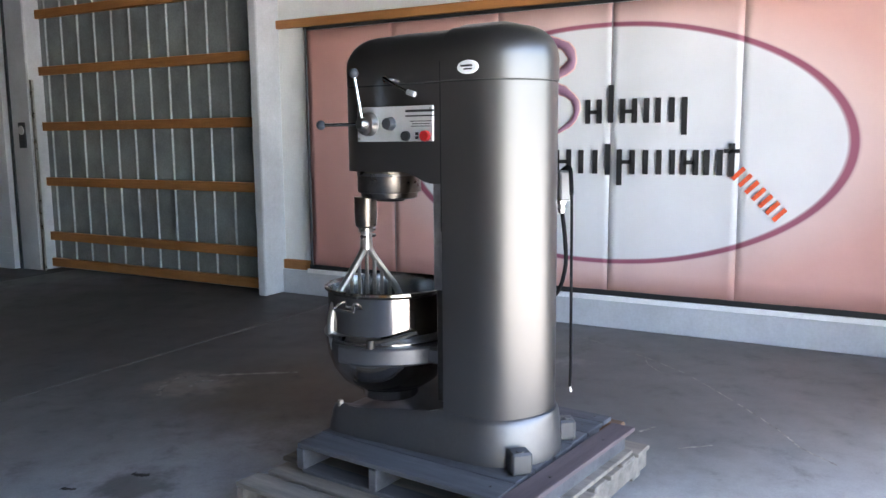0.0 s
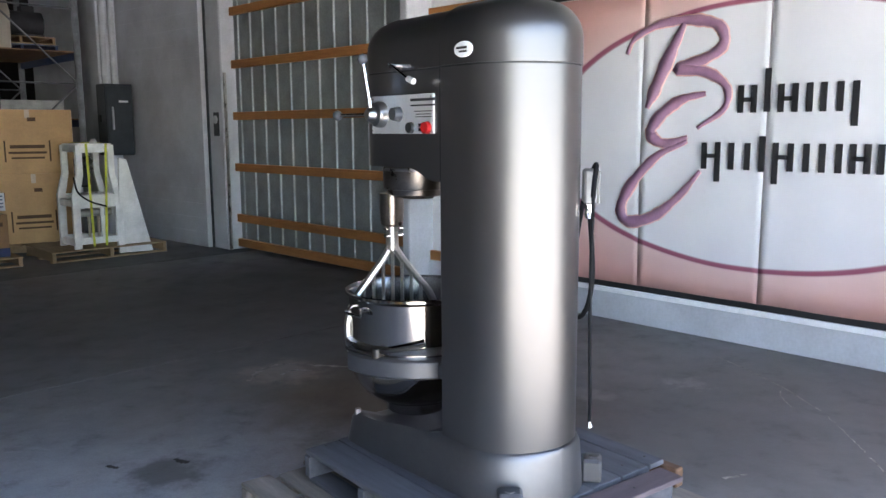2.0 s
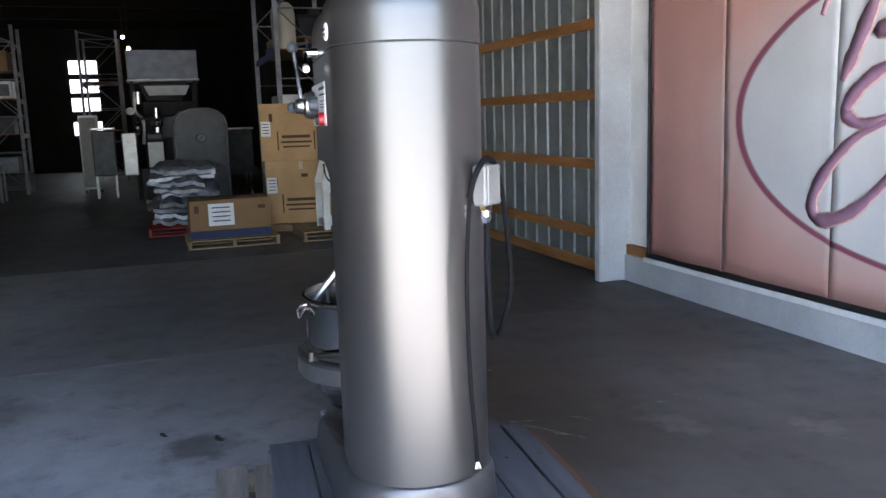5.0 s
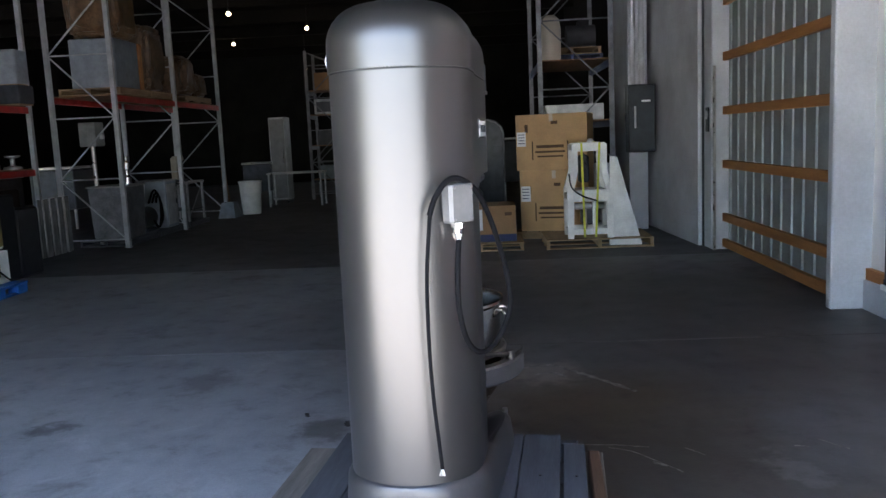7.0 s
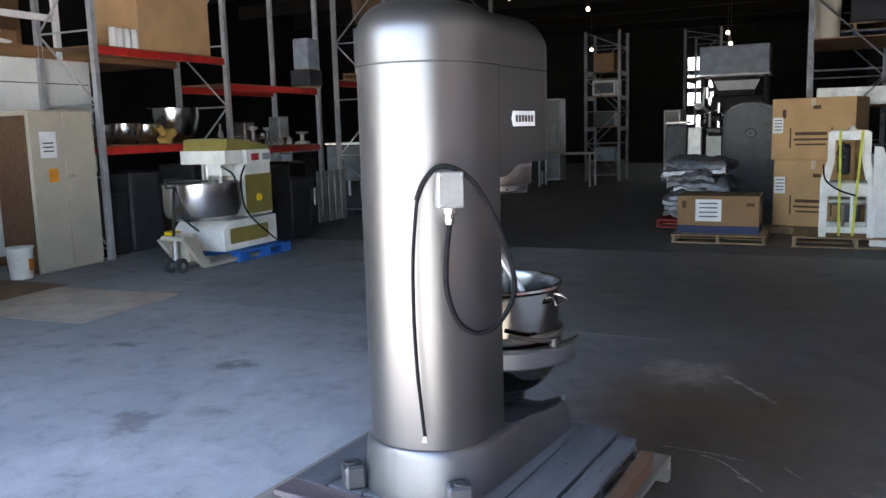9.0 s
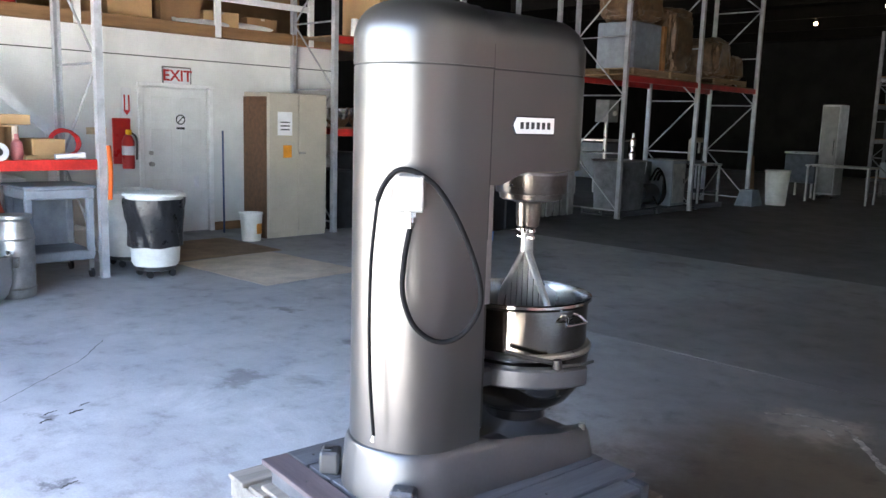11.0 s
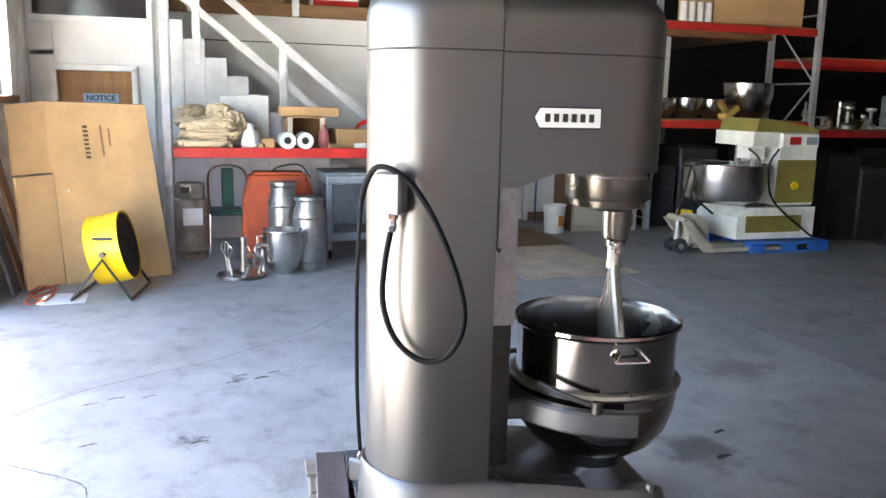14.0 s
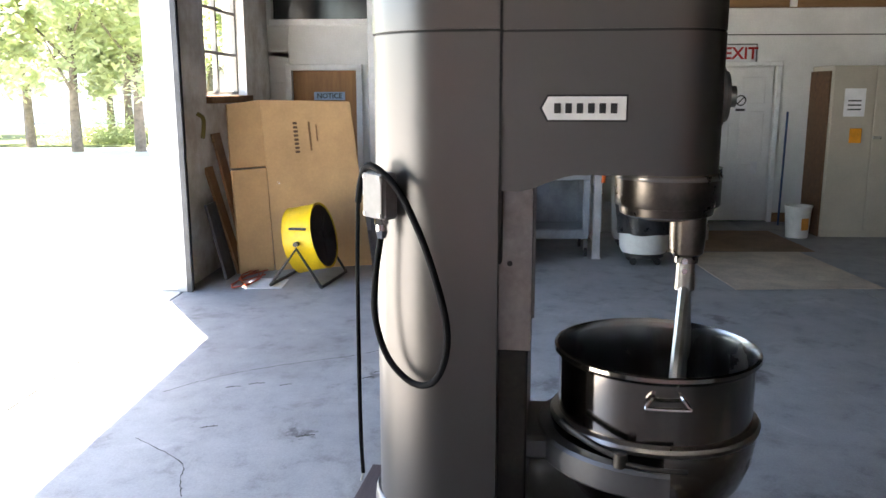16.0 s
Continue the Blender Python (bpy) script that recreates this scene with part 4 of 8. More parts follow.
for s_ in (-1, 1):
    arc = [(s_ * 0.336 * math.cos(math.radians(a)), YB + 0.336 * math.sin(math.radians(a)), 0.735 + 0.045 * (-20 - a) / 38) for a in range(-58, -19, 6)]
    cl = tube(bm_new(), arc, 0.010, 8, 3)
    x, y = s_ * 0.338 * math.cos(math.radians(-22)), YB + 0.338 * math.sin(math.radians(-22))
    cyl(cl, (x, y, 0.715), (x, y, 0.752), 0.022, 0.018, seg=12)
    tube(cl, [(x + s_ * 0.004, y, 0.727), (s_ * 0.352, YB - 0.03, 0.727), (s_ * 0.352, YB + 0.045, 0.727)], 0.007, 8, 3)
    part("clamp", cl, M["iron"], mixer, "worn steel bowl clamp")

# planetary head, shaft and beater
b = bm_new()
lathe(b, [(0, 1.502), (0.150, 1.502), (0.150, 1.398), (0.147, 1.393), (0.136, 1.391), (0.132, 1.368), (0.120, 1.362), (0.075, 1.358), (0.07, 1.350), (0, 1.350)], 48, (0, 0.612, 0))
part("planetary", b, M["dark_steel"], mixer, "polished planetary drum")
b = bm_new()
lathe(b, [(0.1505, 1.484), (0.153, 1.480), (0.153, 1.474), (0.1505, 1.470)], 48, (0, 0.612, 0))
part("drum_ring", b, M["steel"], mixer)
XS, YS = -0.085, 0.69
b = bm_new()
lathe(b, [(0, 1.37), (0.054, 1.37), (0.054, 1.29), (0.050, 1.235), (0.04, 1.225), (0, 1.225)], 24, (XS, YS, 0))
cyl(b, (XS, YS, 1.24), (XS, YS, 1.17), 0.022, seg=14)
box(b, (XS, YS + 0.052, 1.30), (0.03, 0.016, 0.05), 0.004)
part("agitator_shaft", b, M["dark_steel"], mixer)
for z in (1.215, 1.185):
    part("lock_pin", cyl(bm_new(), (XS - 0.045, YS - 0.01, z), (XS + 0.048, YS - 0.01, z), 0.009, seg=10), M["chrome"], mixer)
part("lock_collar", cyl(bm_new(), (XS, YS, 1.232), (XS, YS, 1.205), 0.036, seg=20), M["steel"], mixer)
beater = part("beater", cyl(bm_new(), (0, 0, 1.225), (0, 0, 1.12), 0.026, 0.030, seg=14), M["alu"], mixer, "cast aluminium flat beater", pose(XS, YS, 0, 0, 0, -13))
for s_ in (-1, 1):
    b = bm_new()
    tube(b, [(0, 0, 1.15), (s_ * 0.045, 0, 1.08), (s_ * 0.12, 0, 0.985), (s_ * 0.185, 0, 0.90), (s_ * 0.215, 0, 0.78), (s_ * 0.18, 0, 0.62), (s_ * 0.09, 0, 0.52), (0, 0, 0.50)], 0.017, 8, 5)
    part("frame_bar", b, M["alu"], beater)
for x in (-0.135, -0.09, -0.045, 0.0, 0.045, 0.09, 0.135):
    b = bm_new()
    top = 1.115 - abs(x) * 1.05
    box(b, (x, 0, (top + 0.54) / 2), (0.011, 0.024, top - 0.54), 0.004)
    part("finger", b, M["alu"], beater)

# control plate, levers and knobs on one flank
cp = part("control_plate", B((-W - 0.004, 0.385, 1.704), (0.008, 0.415, 0.150), 0.003), M["plate"], mixer, "brushed control plate with knobs and buttons")
for y, z, sy, sz in ((0.245, 1.757, 0.15, 0.010), (0.245, 1.736, 0.15, 0.006), (0.24, 1.714, 0.11, 0.003), (0.24, 1.703, 0.09, 0.003), (0.24, 1.693, 0.10, 0.003), (0.262, 1.662, 0.015, 0.012), (0.262, 1.645, 0.015, 0.012)):
    part("print_bar", B((-W - 0.009, y, z), (0.003, sy, sz)), M["ink"], cp)
for y in (0.19, 0.58):
    for z in (1.642, 1.766):
        part("screw", cyl(bm_new(), (-W - 0.008, y, z), (-W - 0.011, y, z), 0.005, seg=8), M["steel"], cp)
part("speed_hub", lathe(bm_new(), [(0, 0.075), (0.018, 0.075), (0.026, 0.066), (0.03, 0.045), (0.046, 0.038), (0.052, 0.02), (0.052, 0.0)], 28), M["steel"], mixer, "steel lever hub", pose(-W - 0.006, 0.52, 1.705, 0, -90, 0))
for y1, z1 in ((0.545, 1.912), (0.735, 1.704)):
    lv = bm_new()
    tube(lv, [(-W - 0.055, 0.52, 1.705), (-W - 0.075, y1, z1)], 0.0075, 8)
    o = part("lever", lv, M["chrome"], mixer, "chrome lever")
    part("knob", ball(bm_new(), (-W - 0.077, y1 + (y1 - 0.52) * 0.05, z1 + (z1 - 1.705) * 0.05), 0.022), M["charcoal"], o)
lv = bm_new()
cyl(lv, (-W, 0.400, 1.890), (-W - 0.045, 0.400, 1.890), 0.018, 0.014, seg=14)
tube(lv, [(-W - 0.040, 0.412, 1.897), (-W - 0.055, 0.262, 1.828)], 0.0075, 8)
o = part("shift_lever", lv, M["chrome"], mixer, "short chrome shift lever")
part("knob", cyl(bm_new(), (-W - 0.055, 0.272, 1.833), (-W - 0.056, 0.235, 1.822), 0.012, seg=12), M["plate"], o)
part("timer_knob", cyl(bm_new(), (-W - 0.006, 0.402, 1.705), (-W - 0.04, 0.402, 1.705), 0.030, 0.024, seg=20), M["charcoal"], mixer)
part("stop_button", cyl(bm_new(), (-W - 0.006, 0.215, 1.652), (-W - 0.026, 0.215, 1.652), 0.024, 0.022, seg=20), M["red_btn"], mixer, "round red button")
part("start_button", cyl(bm_new(), (-W - 0.006, 0.318, 1.652), (-W - 0.024, 0.318, 1.652), 0.022, 0.02, seg=20), M["black"], mixer, "round black button")
b = bm_new()
lathe(b, [(0, 0.008), (0.045, 0.006), (0.052, 0.0)], 28)
bmesh.ops.scale(b, vec=(0.55, 1, 1), verts=b.verts)
bd = part("badge", b, M["plate_white"], mixer, "small oval badge", pose(-RC - 0.002, 0.005, 1.923, 0, -90, 0))
part("print_bar", B((-RC - 0.010, 0.007, 1.928), (0.003, 0.055, 0.008)), M["ink"], bd, m=bd.matrix_basis.inverted())
part("print_bar", B((-RC - 0.010, 0.0, 1.915), (0.003, 0.04, 0.006)), M["ink"], bd, m=bd.matrix_basis.inverted())

# name plate on the other flank: a pale tag with seven dark marks
b = bm_new()
prism(b, [(0.252, 1.672), (0.268, 1.702), (0.468, 1.702), (0.468, 1.642), (0.268, 1.642)], "x", W, W + 0.008)
npl = part("name_plate", b, M["plate_white"], mixer, "pale tag with pointed end and dark marks")
b = bm_new()
prism(b, [(0.246, 1.672), (0.265, 1.707), (0.473, 1.707), (0.473, 1.637), (0.265, 1.637)], "x", W, W + 0.004)
part("plate_rim", b, M["ink"], npl)
for k in range(6):
    part("mark", B((W + 0.009, 0.292 + k * 0.029, 1.672), (0.003, 0.017, 0.026), 0.001), M["ink"], npl)

# junction box with its flex
jb = part("junction_box", B((0, 0, 0), (0.095, 0.05, 0.13), 0.008), M["box_grey"], mixer, "cast grey junction box", pose(0.207, -0.190, 1.432, 0, 0, 48))
part("lid", B((0, -0.028, 0), (0.091, 0.008, 0.125), 0.004), M["box_grey"], jb)
for x in (-0.036, 0.036):
    for z in (-0.052, 0.052):
        part("screw", cyl(bm_new(), (x, -0.030, z), (x, -0.035, z), 0.005, seg=8), M["steel"], jb)
gl = bm_new()
cyl(gl, (0, 0, -0.065), (0, 0, -0.082), 0.022, seg=6)
cyl(gl, (0, 0, -0.082), (0, 0, -0.10), 0.016, seg=14)
cyl(gl, (0, 0, -0.10), (0, 0, -0.122), 0.02, 0.013, seg=6)
part("cable_gland", gl, M["chrome"], jb, "chrome cable gland")
cable = bm_new()
tube(cable, [(0.209, -0.192, 1.315), (0.203, -0.210, 1.20), (0.204, -0.214, 1.08), (0.222, -0.175, 0.965), (0.258, -0.10, 0.905), (0.305, -0.03, 0.925), (0.350, 0.012, 1.02), (0.352, 0.010, 1.13), (0.320, -0.045, 1.30), (0.278, -0.118, 1.44), (0.235, -0.185, 1.502), (0.190, -0.235, 1.510), (0.150, -0.262, 1.46), (0.128, -0.276, 1.40)], 0.0095, 10, 6)
tube(cable, [(0.134, -0.272, 1.43), (0.126, -0.278, 1.36), (0.113, -0.286, 1.20), (0.110, -0.288, 1.0), (0.116, -0.287, 0.80), (0.126, -0.283, 0.66), (0.133, -0.277, 0.555)], 0.0066, 8, 6)
cb = part("power_cable", cable, M["rubber"], mixer, "black flex looped round the box")
for k, dx in enumerate((-0.008, 0.0, 0.008)):
    part("bare_wire", tube(bm_new(), [(0.133, -0.277, 0.56), (0.133 + dx, -0.283, 0.532)], 0.003, 6), M["alu"], cb)

# bowl standing in its carrier
BOWL = 0.955
bowl = thing("mixing_bowl", MIX @ pose(-0.025, YB - 0.006, 0), "polished stainless mixing bowl under the beater", "bowl")
b = bm_new()
prof = [(0.310, 0.958), (0.320, 0.955), (0.321, 0.944), (0.312, 0.938), (0.305, 0.93), (0.303, 0.80), (0.304, 0.745), (0.315, 0.735), (0.318, 0.70), (0.309, 0.635), (0.284, 0.566), (0.240, 0.508), (0.185, 0.470), (0.135, 0.454), (0.0, 0.450)]
inner = [(0, 0.456), (0.13, 0.460), (0.18, 0.477), (0.235, 0.515), (0.277, 0.57), (0.30, 0.64), (0.302, 0.735), (0.298, 0.80), (0.299, 0.93), (0.305, 0.95), (0.310, 0.958)]
lathe(b, [(r * BOWL, z) for r, z in prof], 64)
part("shell", b, M["stainless"], bowl, "polished stainless shell")
b = bm_new()
lathe(b, [(r * BOWL, z) for r, z in inner], 64)
part("inner_wall", b, M["bowl_inside"], bowl, "brushed stainless inside")
b = bm_new()
lathe(b, [(r * BOWL, z) for r, z in ((0.303, 0.757), (0.322, 0.752), (0.329, 0.742), (0.326, 0.730), (0.316, 0.726))], 64)
part("bead", b, M["steel"], bowl)
b = bm_new()
lathe(b, [(0.140, 0.462), (0.136, 0.452), (0.134, 0.418), (0.129, 0.412), (0.118, 0.414), (0.117, 0.455)], 48)
part("foot_ring", b, M["polished"], bowl, "bright steel foot ring")
for s_ in (-1, 1):
    b = bm_new()
    tube(b, [(s_ * 0.288, -0.036, 0.908), (s_ * 0.306, -0.039, 0.904), (s_ * 0.321, -0.056, 0.884), (s_ * 0.324, -0.050, 0.878), (s_ * 0.324, 0.050, 0.878), (s_ * 0.321, 0.056, 0.884), (s_ * 0.306, 0.039, 0.904), (s_ * 0.288, 0.036, 0.908)], 0.0062, 8, 3)
    part("handle", b, M["polished"], bowl)


def pallet(m, label, lx, ly, h, boards, material, along="y", group="", fill=0.84, bottom=3):
    """A timber pallet lx by ly with deck boards along one axis."""
    p = thing("pallet", m, label, "pallet", group)
    t = 0.02
    across = lx if along == "y" else ly
    run = ly if along == "y" else lx
    bw = across / boards * fill
    rnd = random.Random(round(lx * 1000 + ly * 77))
    for k in range(boards):
        c = -across / 2 + bw / 2 + (across - bw) * k / (boards - 1) + rnd.uniform(-0.006, 0.006)
        s = (bw, run + rnd.uniform(-0.02, 0.01), t) if along == "y" else (run + rnd.uniform(-0.02, 0.01), bw, t)
        o = (c, 0, h - t / 2) if along == "y" else (0, c, h - t / 2)
        part("board", B(o, s, 0.003), material, p)
    for k in range(3):
        c = -run / 2 + 0.03 + (run - 0.06) * k / 2
        s = (across, 0.045, h - 2 * t) if along == "y" else (0.045, across, h - 2 * t)
        o = (0, c, h / 2) if along == "y" else (c, 0, h / 2)
        part("stringer", B(o, s, 0.003), material, p)
    for k in range(bottom):
        c = -across / 2 + 0.05 + (across - 0.1) * k / (bottom - 1)
        s = (0.09, run, t) if along == "y" else (run, 0.09, t)
        o = (c, 0, t / 2) if along == "y" else (0, c, t / 2)
        part("bottom_board", B(o, s, 0.003), material, p)
    return p


low_p = thing("pallet", MIX @ pose(0, 0, 0), "weathered pale grey timber pallet under the mixer", "pallet", "pallets under the mixer")
rp_ = random.Random(17)
for k in range(9):
    x = -0.665 + k * 0.162
    y0, y1 = -0.435 + rp_.uniform(-0.015, 0.015), (0.93, 0.905, 0.97, 0.95, 0.96, 0.94, 0.955, 0.95, 0.93)[k]
    part("board", B((x, (y0 + y1) / 2, 0.124), (0.135 + rp_.uniform(-0.008, 0.006), y1 - y0, 0.021), 0.004), M["pallet"], low_p)
for y in (-0.40, 0.21, 0.90):
    part("stringer", B((-0.017, y, 0.067), (1.44, 0.045, 0.091), 0.004), M["pallet"], low_p)
for k in range(4):
    part("bottom_board", B((-0.62 + 0.40 * k, 0.25, 0.0105), (0.10, 1.34, 0.020), 0.003), M["pallet"], low_p)
up = thing("pallet", MIX @ pose(0, 0, 0.136), "grey boarded timber pallet carrying the mixer", "pallet", "pallets under the mixer")
for k in range(6):
    part("board", B((-0.4165 + k * 0.1687, 0.255 + rp_.uniform(-0.006, 0.006), 0.127), (0.163, 1.055, 0.022), 0.003), M["pallet_dark"], up)
part("side_board", B((0.570, 0.20, 0.126), (0.092, 0.94, 0.022), 0.003), M["pallet_dark"], up)
for y in (0.755, 0.33, -0.20):
    part("stringer", B((0.04, y, 0.067), (1.09, 0.045, 0.096), 0.004), M["pallet_dark"], up)
for x in (-0.45, 0.0, 0.50):
    part("bottom_board", B((x, 0.20, 0.0105), (0.10, 1.10, 0.020), 0.003), M["pallet_dark"], up)
part("end_board", B((0.02, -0.352, 0.127), (1.03, 0.118, 0.022), 0.003, Matrix.Rotation(radians(-1.5), 4, "Z")), M["pallet_plum"], up, "plum-brown end board")
part("end_stringer", B((0.02, -0.345, 0.068), (1.02, 0.042, 0.094), 0.003, Matrix.Rotation(radians(-1.5), 4, "Z")), M["pallet_dark"], up)
part("end_bottom_board", B((0.02, -0.36, 0.0105), (1.04, 0.09, 0.020), 0.003, Matrix.Rotation(radians(-1.0), 4, "Z")), M["pallet"], up, "paler weathered board")
part("side_stringer", B((0.665, 0.20, 0.052), (0.05, 1.02, 0.085), 0.006, Matrix.Rotation(radians(1.2), 4, "Z")), M["rotten"], up, "rotten brown edge board")
for x, y in ((-0.41, -0.20), (-0.41, 0.755), (0.43, -0.20), (0.43, 0.33), (0.575, 0.33), (0.575, -0.20), (-0.2, -0.355), (0.3, -0.365)):
    part("nail", cyl(bm_new(), (x, y, 0.136), (x, y, 0.1405), 0.006, seg=8), M["iron"], up)

# ---------------------------------------------------------------- banner
ban = thing("banner", pose(0, -0.085, 0), "large pink and white vinyl banner in vertical strips", "banner")
EDGES = (3.93, 2.9, 1.78, 0.74, -0.30, -1.40, -2.2)
for k in range(len(EDGES) - 1):
    y0, y1 = EDGES[k], EDGES[k + 1]
    b = bm_new()
    rows_ = []
    for j in range(15):
        z = 0.33 + (2.73 - 0.33) * j / 14
        row = []
        for i in range(17):
            u = i / 16
            y = y0 + (y1 - y0) * u
            wav = 0.006 * math.sin(u * 9 + k * 2.1 + z * 0.8) + 0.010 * math.cos(u * 2 * math.pi) * (0.5 + 0.5 * math.sin(z * 1.7 + k)) - (0.014 if i in (0, 16) else 0)
            row.append(b.verts.new((3.455 + wav, y, z)))
        rows_.append(row)
    for j in range(14):
        for i in range(16):
            b.faces.new((rows_[j][i], rows_[j][i + 1], rows_[j + 1][i + 1], rows_[j + 1][i]))
    thicken(b, (0.003, 0, 0))
    part("strip", b, M["banner"], ban, angle=180)
    # Thin dark strips draw the shade of each fold between banner strips.
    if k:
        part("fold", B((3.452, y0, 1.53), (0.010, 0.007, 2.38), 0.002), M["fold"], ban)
part("side_hem", B((3.452, 3.95, 1.53), (0.02, 0.03, 2.45), 0.004), M["charcoal"], ban)
part("bottom_rail", B((3.445, 0.9, 0.262), (0.035, 6.2, 0.045), 0.004), M["white_trim"], ban)
# Black bars stand for the shaded open gaps below and above the banner.
part("bottom_gap", B((3.452, 0.9, 0.308), (0.02, 6.15, 0.045)), M["dark_gap"], ban)
part("top_gap", B((3.455, 0.9, 2.752), (0.02, 6.15, 0.03)), M["dark_gap"], ban)


def ribbon(pts, w, material, label="", x=3.428):
    """A flat printed stroke along (y, z) points."""
    p = smooth_path([(0, a, c) for a, c in pts], 7)
    b = bm_new()
    l_, r_ = [], []
    for i, q in enumerate(p):
        d = (p[min(i + 1, len(p) - 1)] - p[max(i - 1, 0)]).normalized()
        n_ = Vector((0, -d.z, d.y))
        wob = 1 + 0.10 * math.sin(i * 0.9) + 0.06 * math.sin(i * 2.3)
        f = wob * min(1.0, 0.35 + 2.2 * min(i, len(p) - 1 - i) / len(p))
        xi = x - 0.003 * i / len(p)
        l_.append(b.verts.new((xi, *(q + n_ * w / 2 * f).yz)))
        r_.append(b.verts.new((xi, *(q - n_ * w / 2 * f).yz)))
    for i in range(len(p) - 1):
        b.faces.new((l_[i], l_[i + 1], r_[i + 1], r_[i]))
    thicken(b, (0.0012, 0, 0))
    return part("stroke", b, material, ban, label, angle=180)


for k, (pts, w) in enumerate((([(1.93, 2.24), (1.86, 2.36), (1.64, 2.45), (1.36, 2.46), (1.14, 2.40), (1.09, 2.26), (1.24, 2.16), (1.47, 2.10), (1.22, 2.06), (1.05, 1.94), (1.07, 1.78), (1.28, 1.64)], 0.075),
               ([(1.42, 2.44), (1.54, 2.2), (1.66, 1.95), (1.73, 1.80)], 0.10),
               ([(1.22, 1.90), (1.42, 1.86), (1.60, 1.74), (1.69, 1.60), (1.56, 1.52), (1.36, 1.57)], 0.085),
               ([(1.36, 1.54), (1.62, 1.42), (1.84, 1.2), (1.95, 0.99), (1.88, 0.87), (1.64, 0.93), (1.42, 1.1), (1.24, 1.31)], 0.085))):
    ribbon(pts, w + 0.02, M["halo"], "soft pink edge of a stroke", 3.4395 - 0.0013 * k)
    ribbon(pts, w * 0.98, M["mauve"], "mauve brush stroke", 3.4325 - 0.0013 * k)


def mark_bar(y, z, sy, sz, material=None, rot=0):
    return part("print_bar", B((3.430, y, z), (0.004, sy, sz), 0, Matrix.Rotation(radians(rot), 4, "X") if rot else None), material or M["ink"], ban)


# two rows of black marks and a slanted orange one, as plain bars
T = 0.046
for y, z, h in ((0.935, 1.85, 0.20), (0.835, 1.85, 0.20), (0.735, 1.91, 0.31), (0.635, 1.85, 0.20), (0.535, 1.85, 0.20), (0.435, 1.85, 0.20), (0.34, 1.85, 0.20), (0.23, 1.85, 0.20), (0.13, 1.80, 0.30)):
    mark_bar(y, z, T, h)
for y, z, h in ((1.21, 1.43, 0.20), (1.10, 1.385, 0.30), (0.99, 1.43, 0.20), (0.865, 1.43, 0.20), (0.755, 1.45, 0.26), (0.655, 1.385, 0.30), (0.545, 1.43, 0.20), (0.435, 1.43, 0.20), (0.325, 1.43, 0.20), (0.215, 1.43, 0.20), (0.125, 1.43, 0.20), (0.03, 1.43, 0.20), (-0.055, 1.43, 0.20), (-0.155, 1.43, 0.20), (-0.245, 1.45, 0.26)):
    mark_bar(y, z, T, h)
for y, z, w in ((0.885, 1.845, 0.10), (0.585, 1.845, 0.10), (1.155, 1.43, 0.11), (0.60, 1.43, 0.11), (0.08, 1.43, 0.10), (-0.245, 1.52, 0.12)):
    mark_bar(y, z, w, 0.032)
for k in range(7):
    mark_bar(-0.30 - k * 0.052, 1.345 - k * 0.052, 0.034, 0.125, M["orange_ink"], 45)


# ---------------------------------------------------------------- racks
def rack(m, label, ys, depth, height, levels, beam_mat, group="", deck=True, braced=True, paint="rack"):
    """Pallet racking: upright frames at ys (front at x=0, back at x=-depth), beams between them."""
    rk = thing("pallet_rack", m, label, "rack", group)
    for y in ys if braced else ys[1:]:
        fr = part("upright_frame", B((0, y, 0.004), (0.11, 0.10, 0.008)), M[paint], rk)
        for x in (0, -depth):
            b = bm_new()
            for sy in (-1, 1):
                box(b, (x, y + sy * 0.034, height / 2), (0.075, 0.006, height))
            box(b, (x + (0.034 if x == 0 else -0.034), y, height / 2), (0.006, 0.07, height))
            part("post", b, M[paint], fr)
        z, up = 0.15, True
        while braced and z < height - 0.2:
            part("brace", tube(bm_new(), [(-0.02, y, z), (-depth + 0.02, y, z)], 0.014, 6), M[paint], fr)
            z2 = min(z + depth * 0.95, height - 0.05)
            a, c = (-0.02, -depth + 0.02) if up else (-depth + 0.02, -0.02)
            part("brace", tube(bm_new(), [(a, y, z), (c, y, z2)], 0.014, 6), M[paint], fr)
            z, up = z2, not up
    for y0, y1 in zip(ys, ys[1:]):
        for z in levels:
            for x in (0, -depth):
                part("beam", B((x, (y0 + y1) / 2, z), (0.045, abs(y1 - y0) - 0.09, 0.105), 0.006), beam_mat, rk)
            if deck:
                part("deck", B((-depth / 2, (y0 + y1) / 2, z + 0.062), (depth - 0.02, abs(y1 - y0) - 0.10, 0.018)), M["shelfwood"], rk)
    return rk


rack(pose(-6.0, 0, 0), "grey pallet rack with a bright red beam of stored goods", (-1.02, 1.29), 1.05, 4.6, (1.15,), M["rack_red"], "racks", False)
part("deck", B((-0.52, 0.135, 1.18), (1.0, 2.2, 0.02)), M["shelfwood"], bpy.data.objects["pallet_rack"])
rack(pose(-7.42, 0, 0), "grey pallet rack with red beams against the white wall", (5.30, 7.95), 1.02, 4.6, (1.47, 2.80), M["rack_red"], "racks")
rack(pose(-6.0, 0, 0), "tall grey pallet rack with loaded red beams", (10.75, 13.45, 16.15), 1.10, 5.2, (2.55,), M["rack_red"], "racks")
rack(pose(-7.42, 0, 0), "grey pallet rack bay with red beams in the dark", (7.95, 10.60), 1.02, 4.6, (1.36, 2.40), M["rack_red"], "racks", True, False)
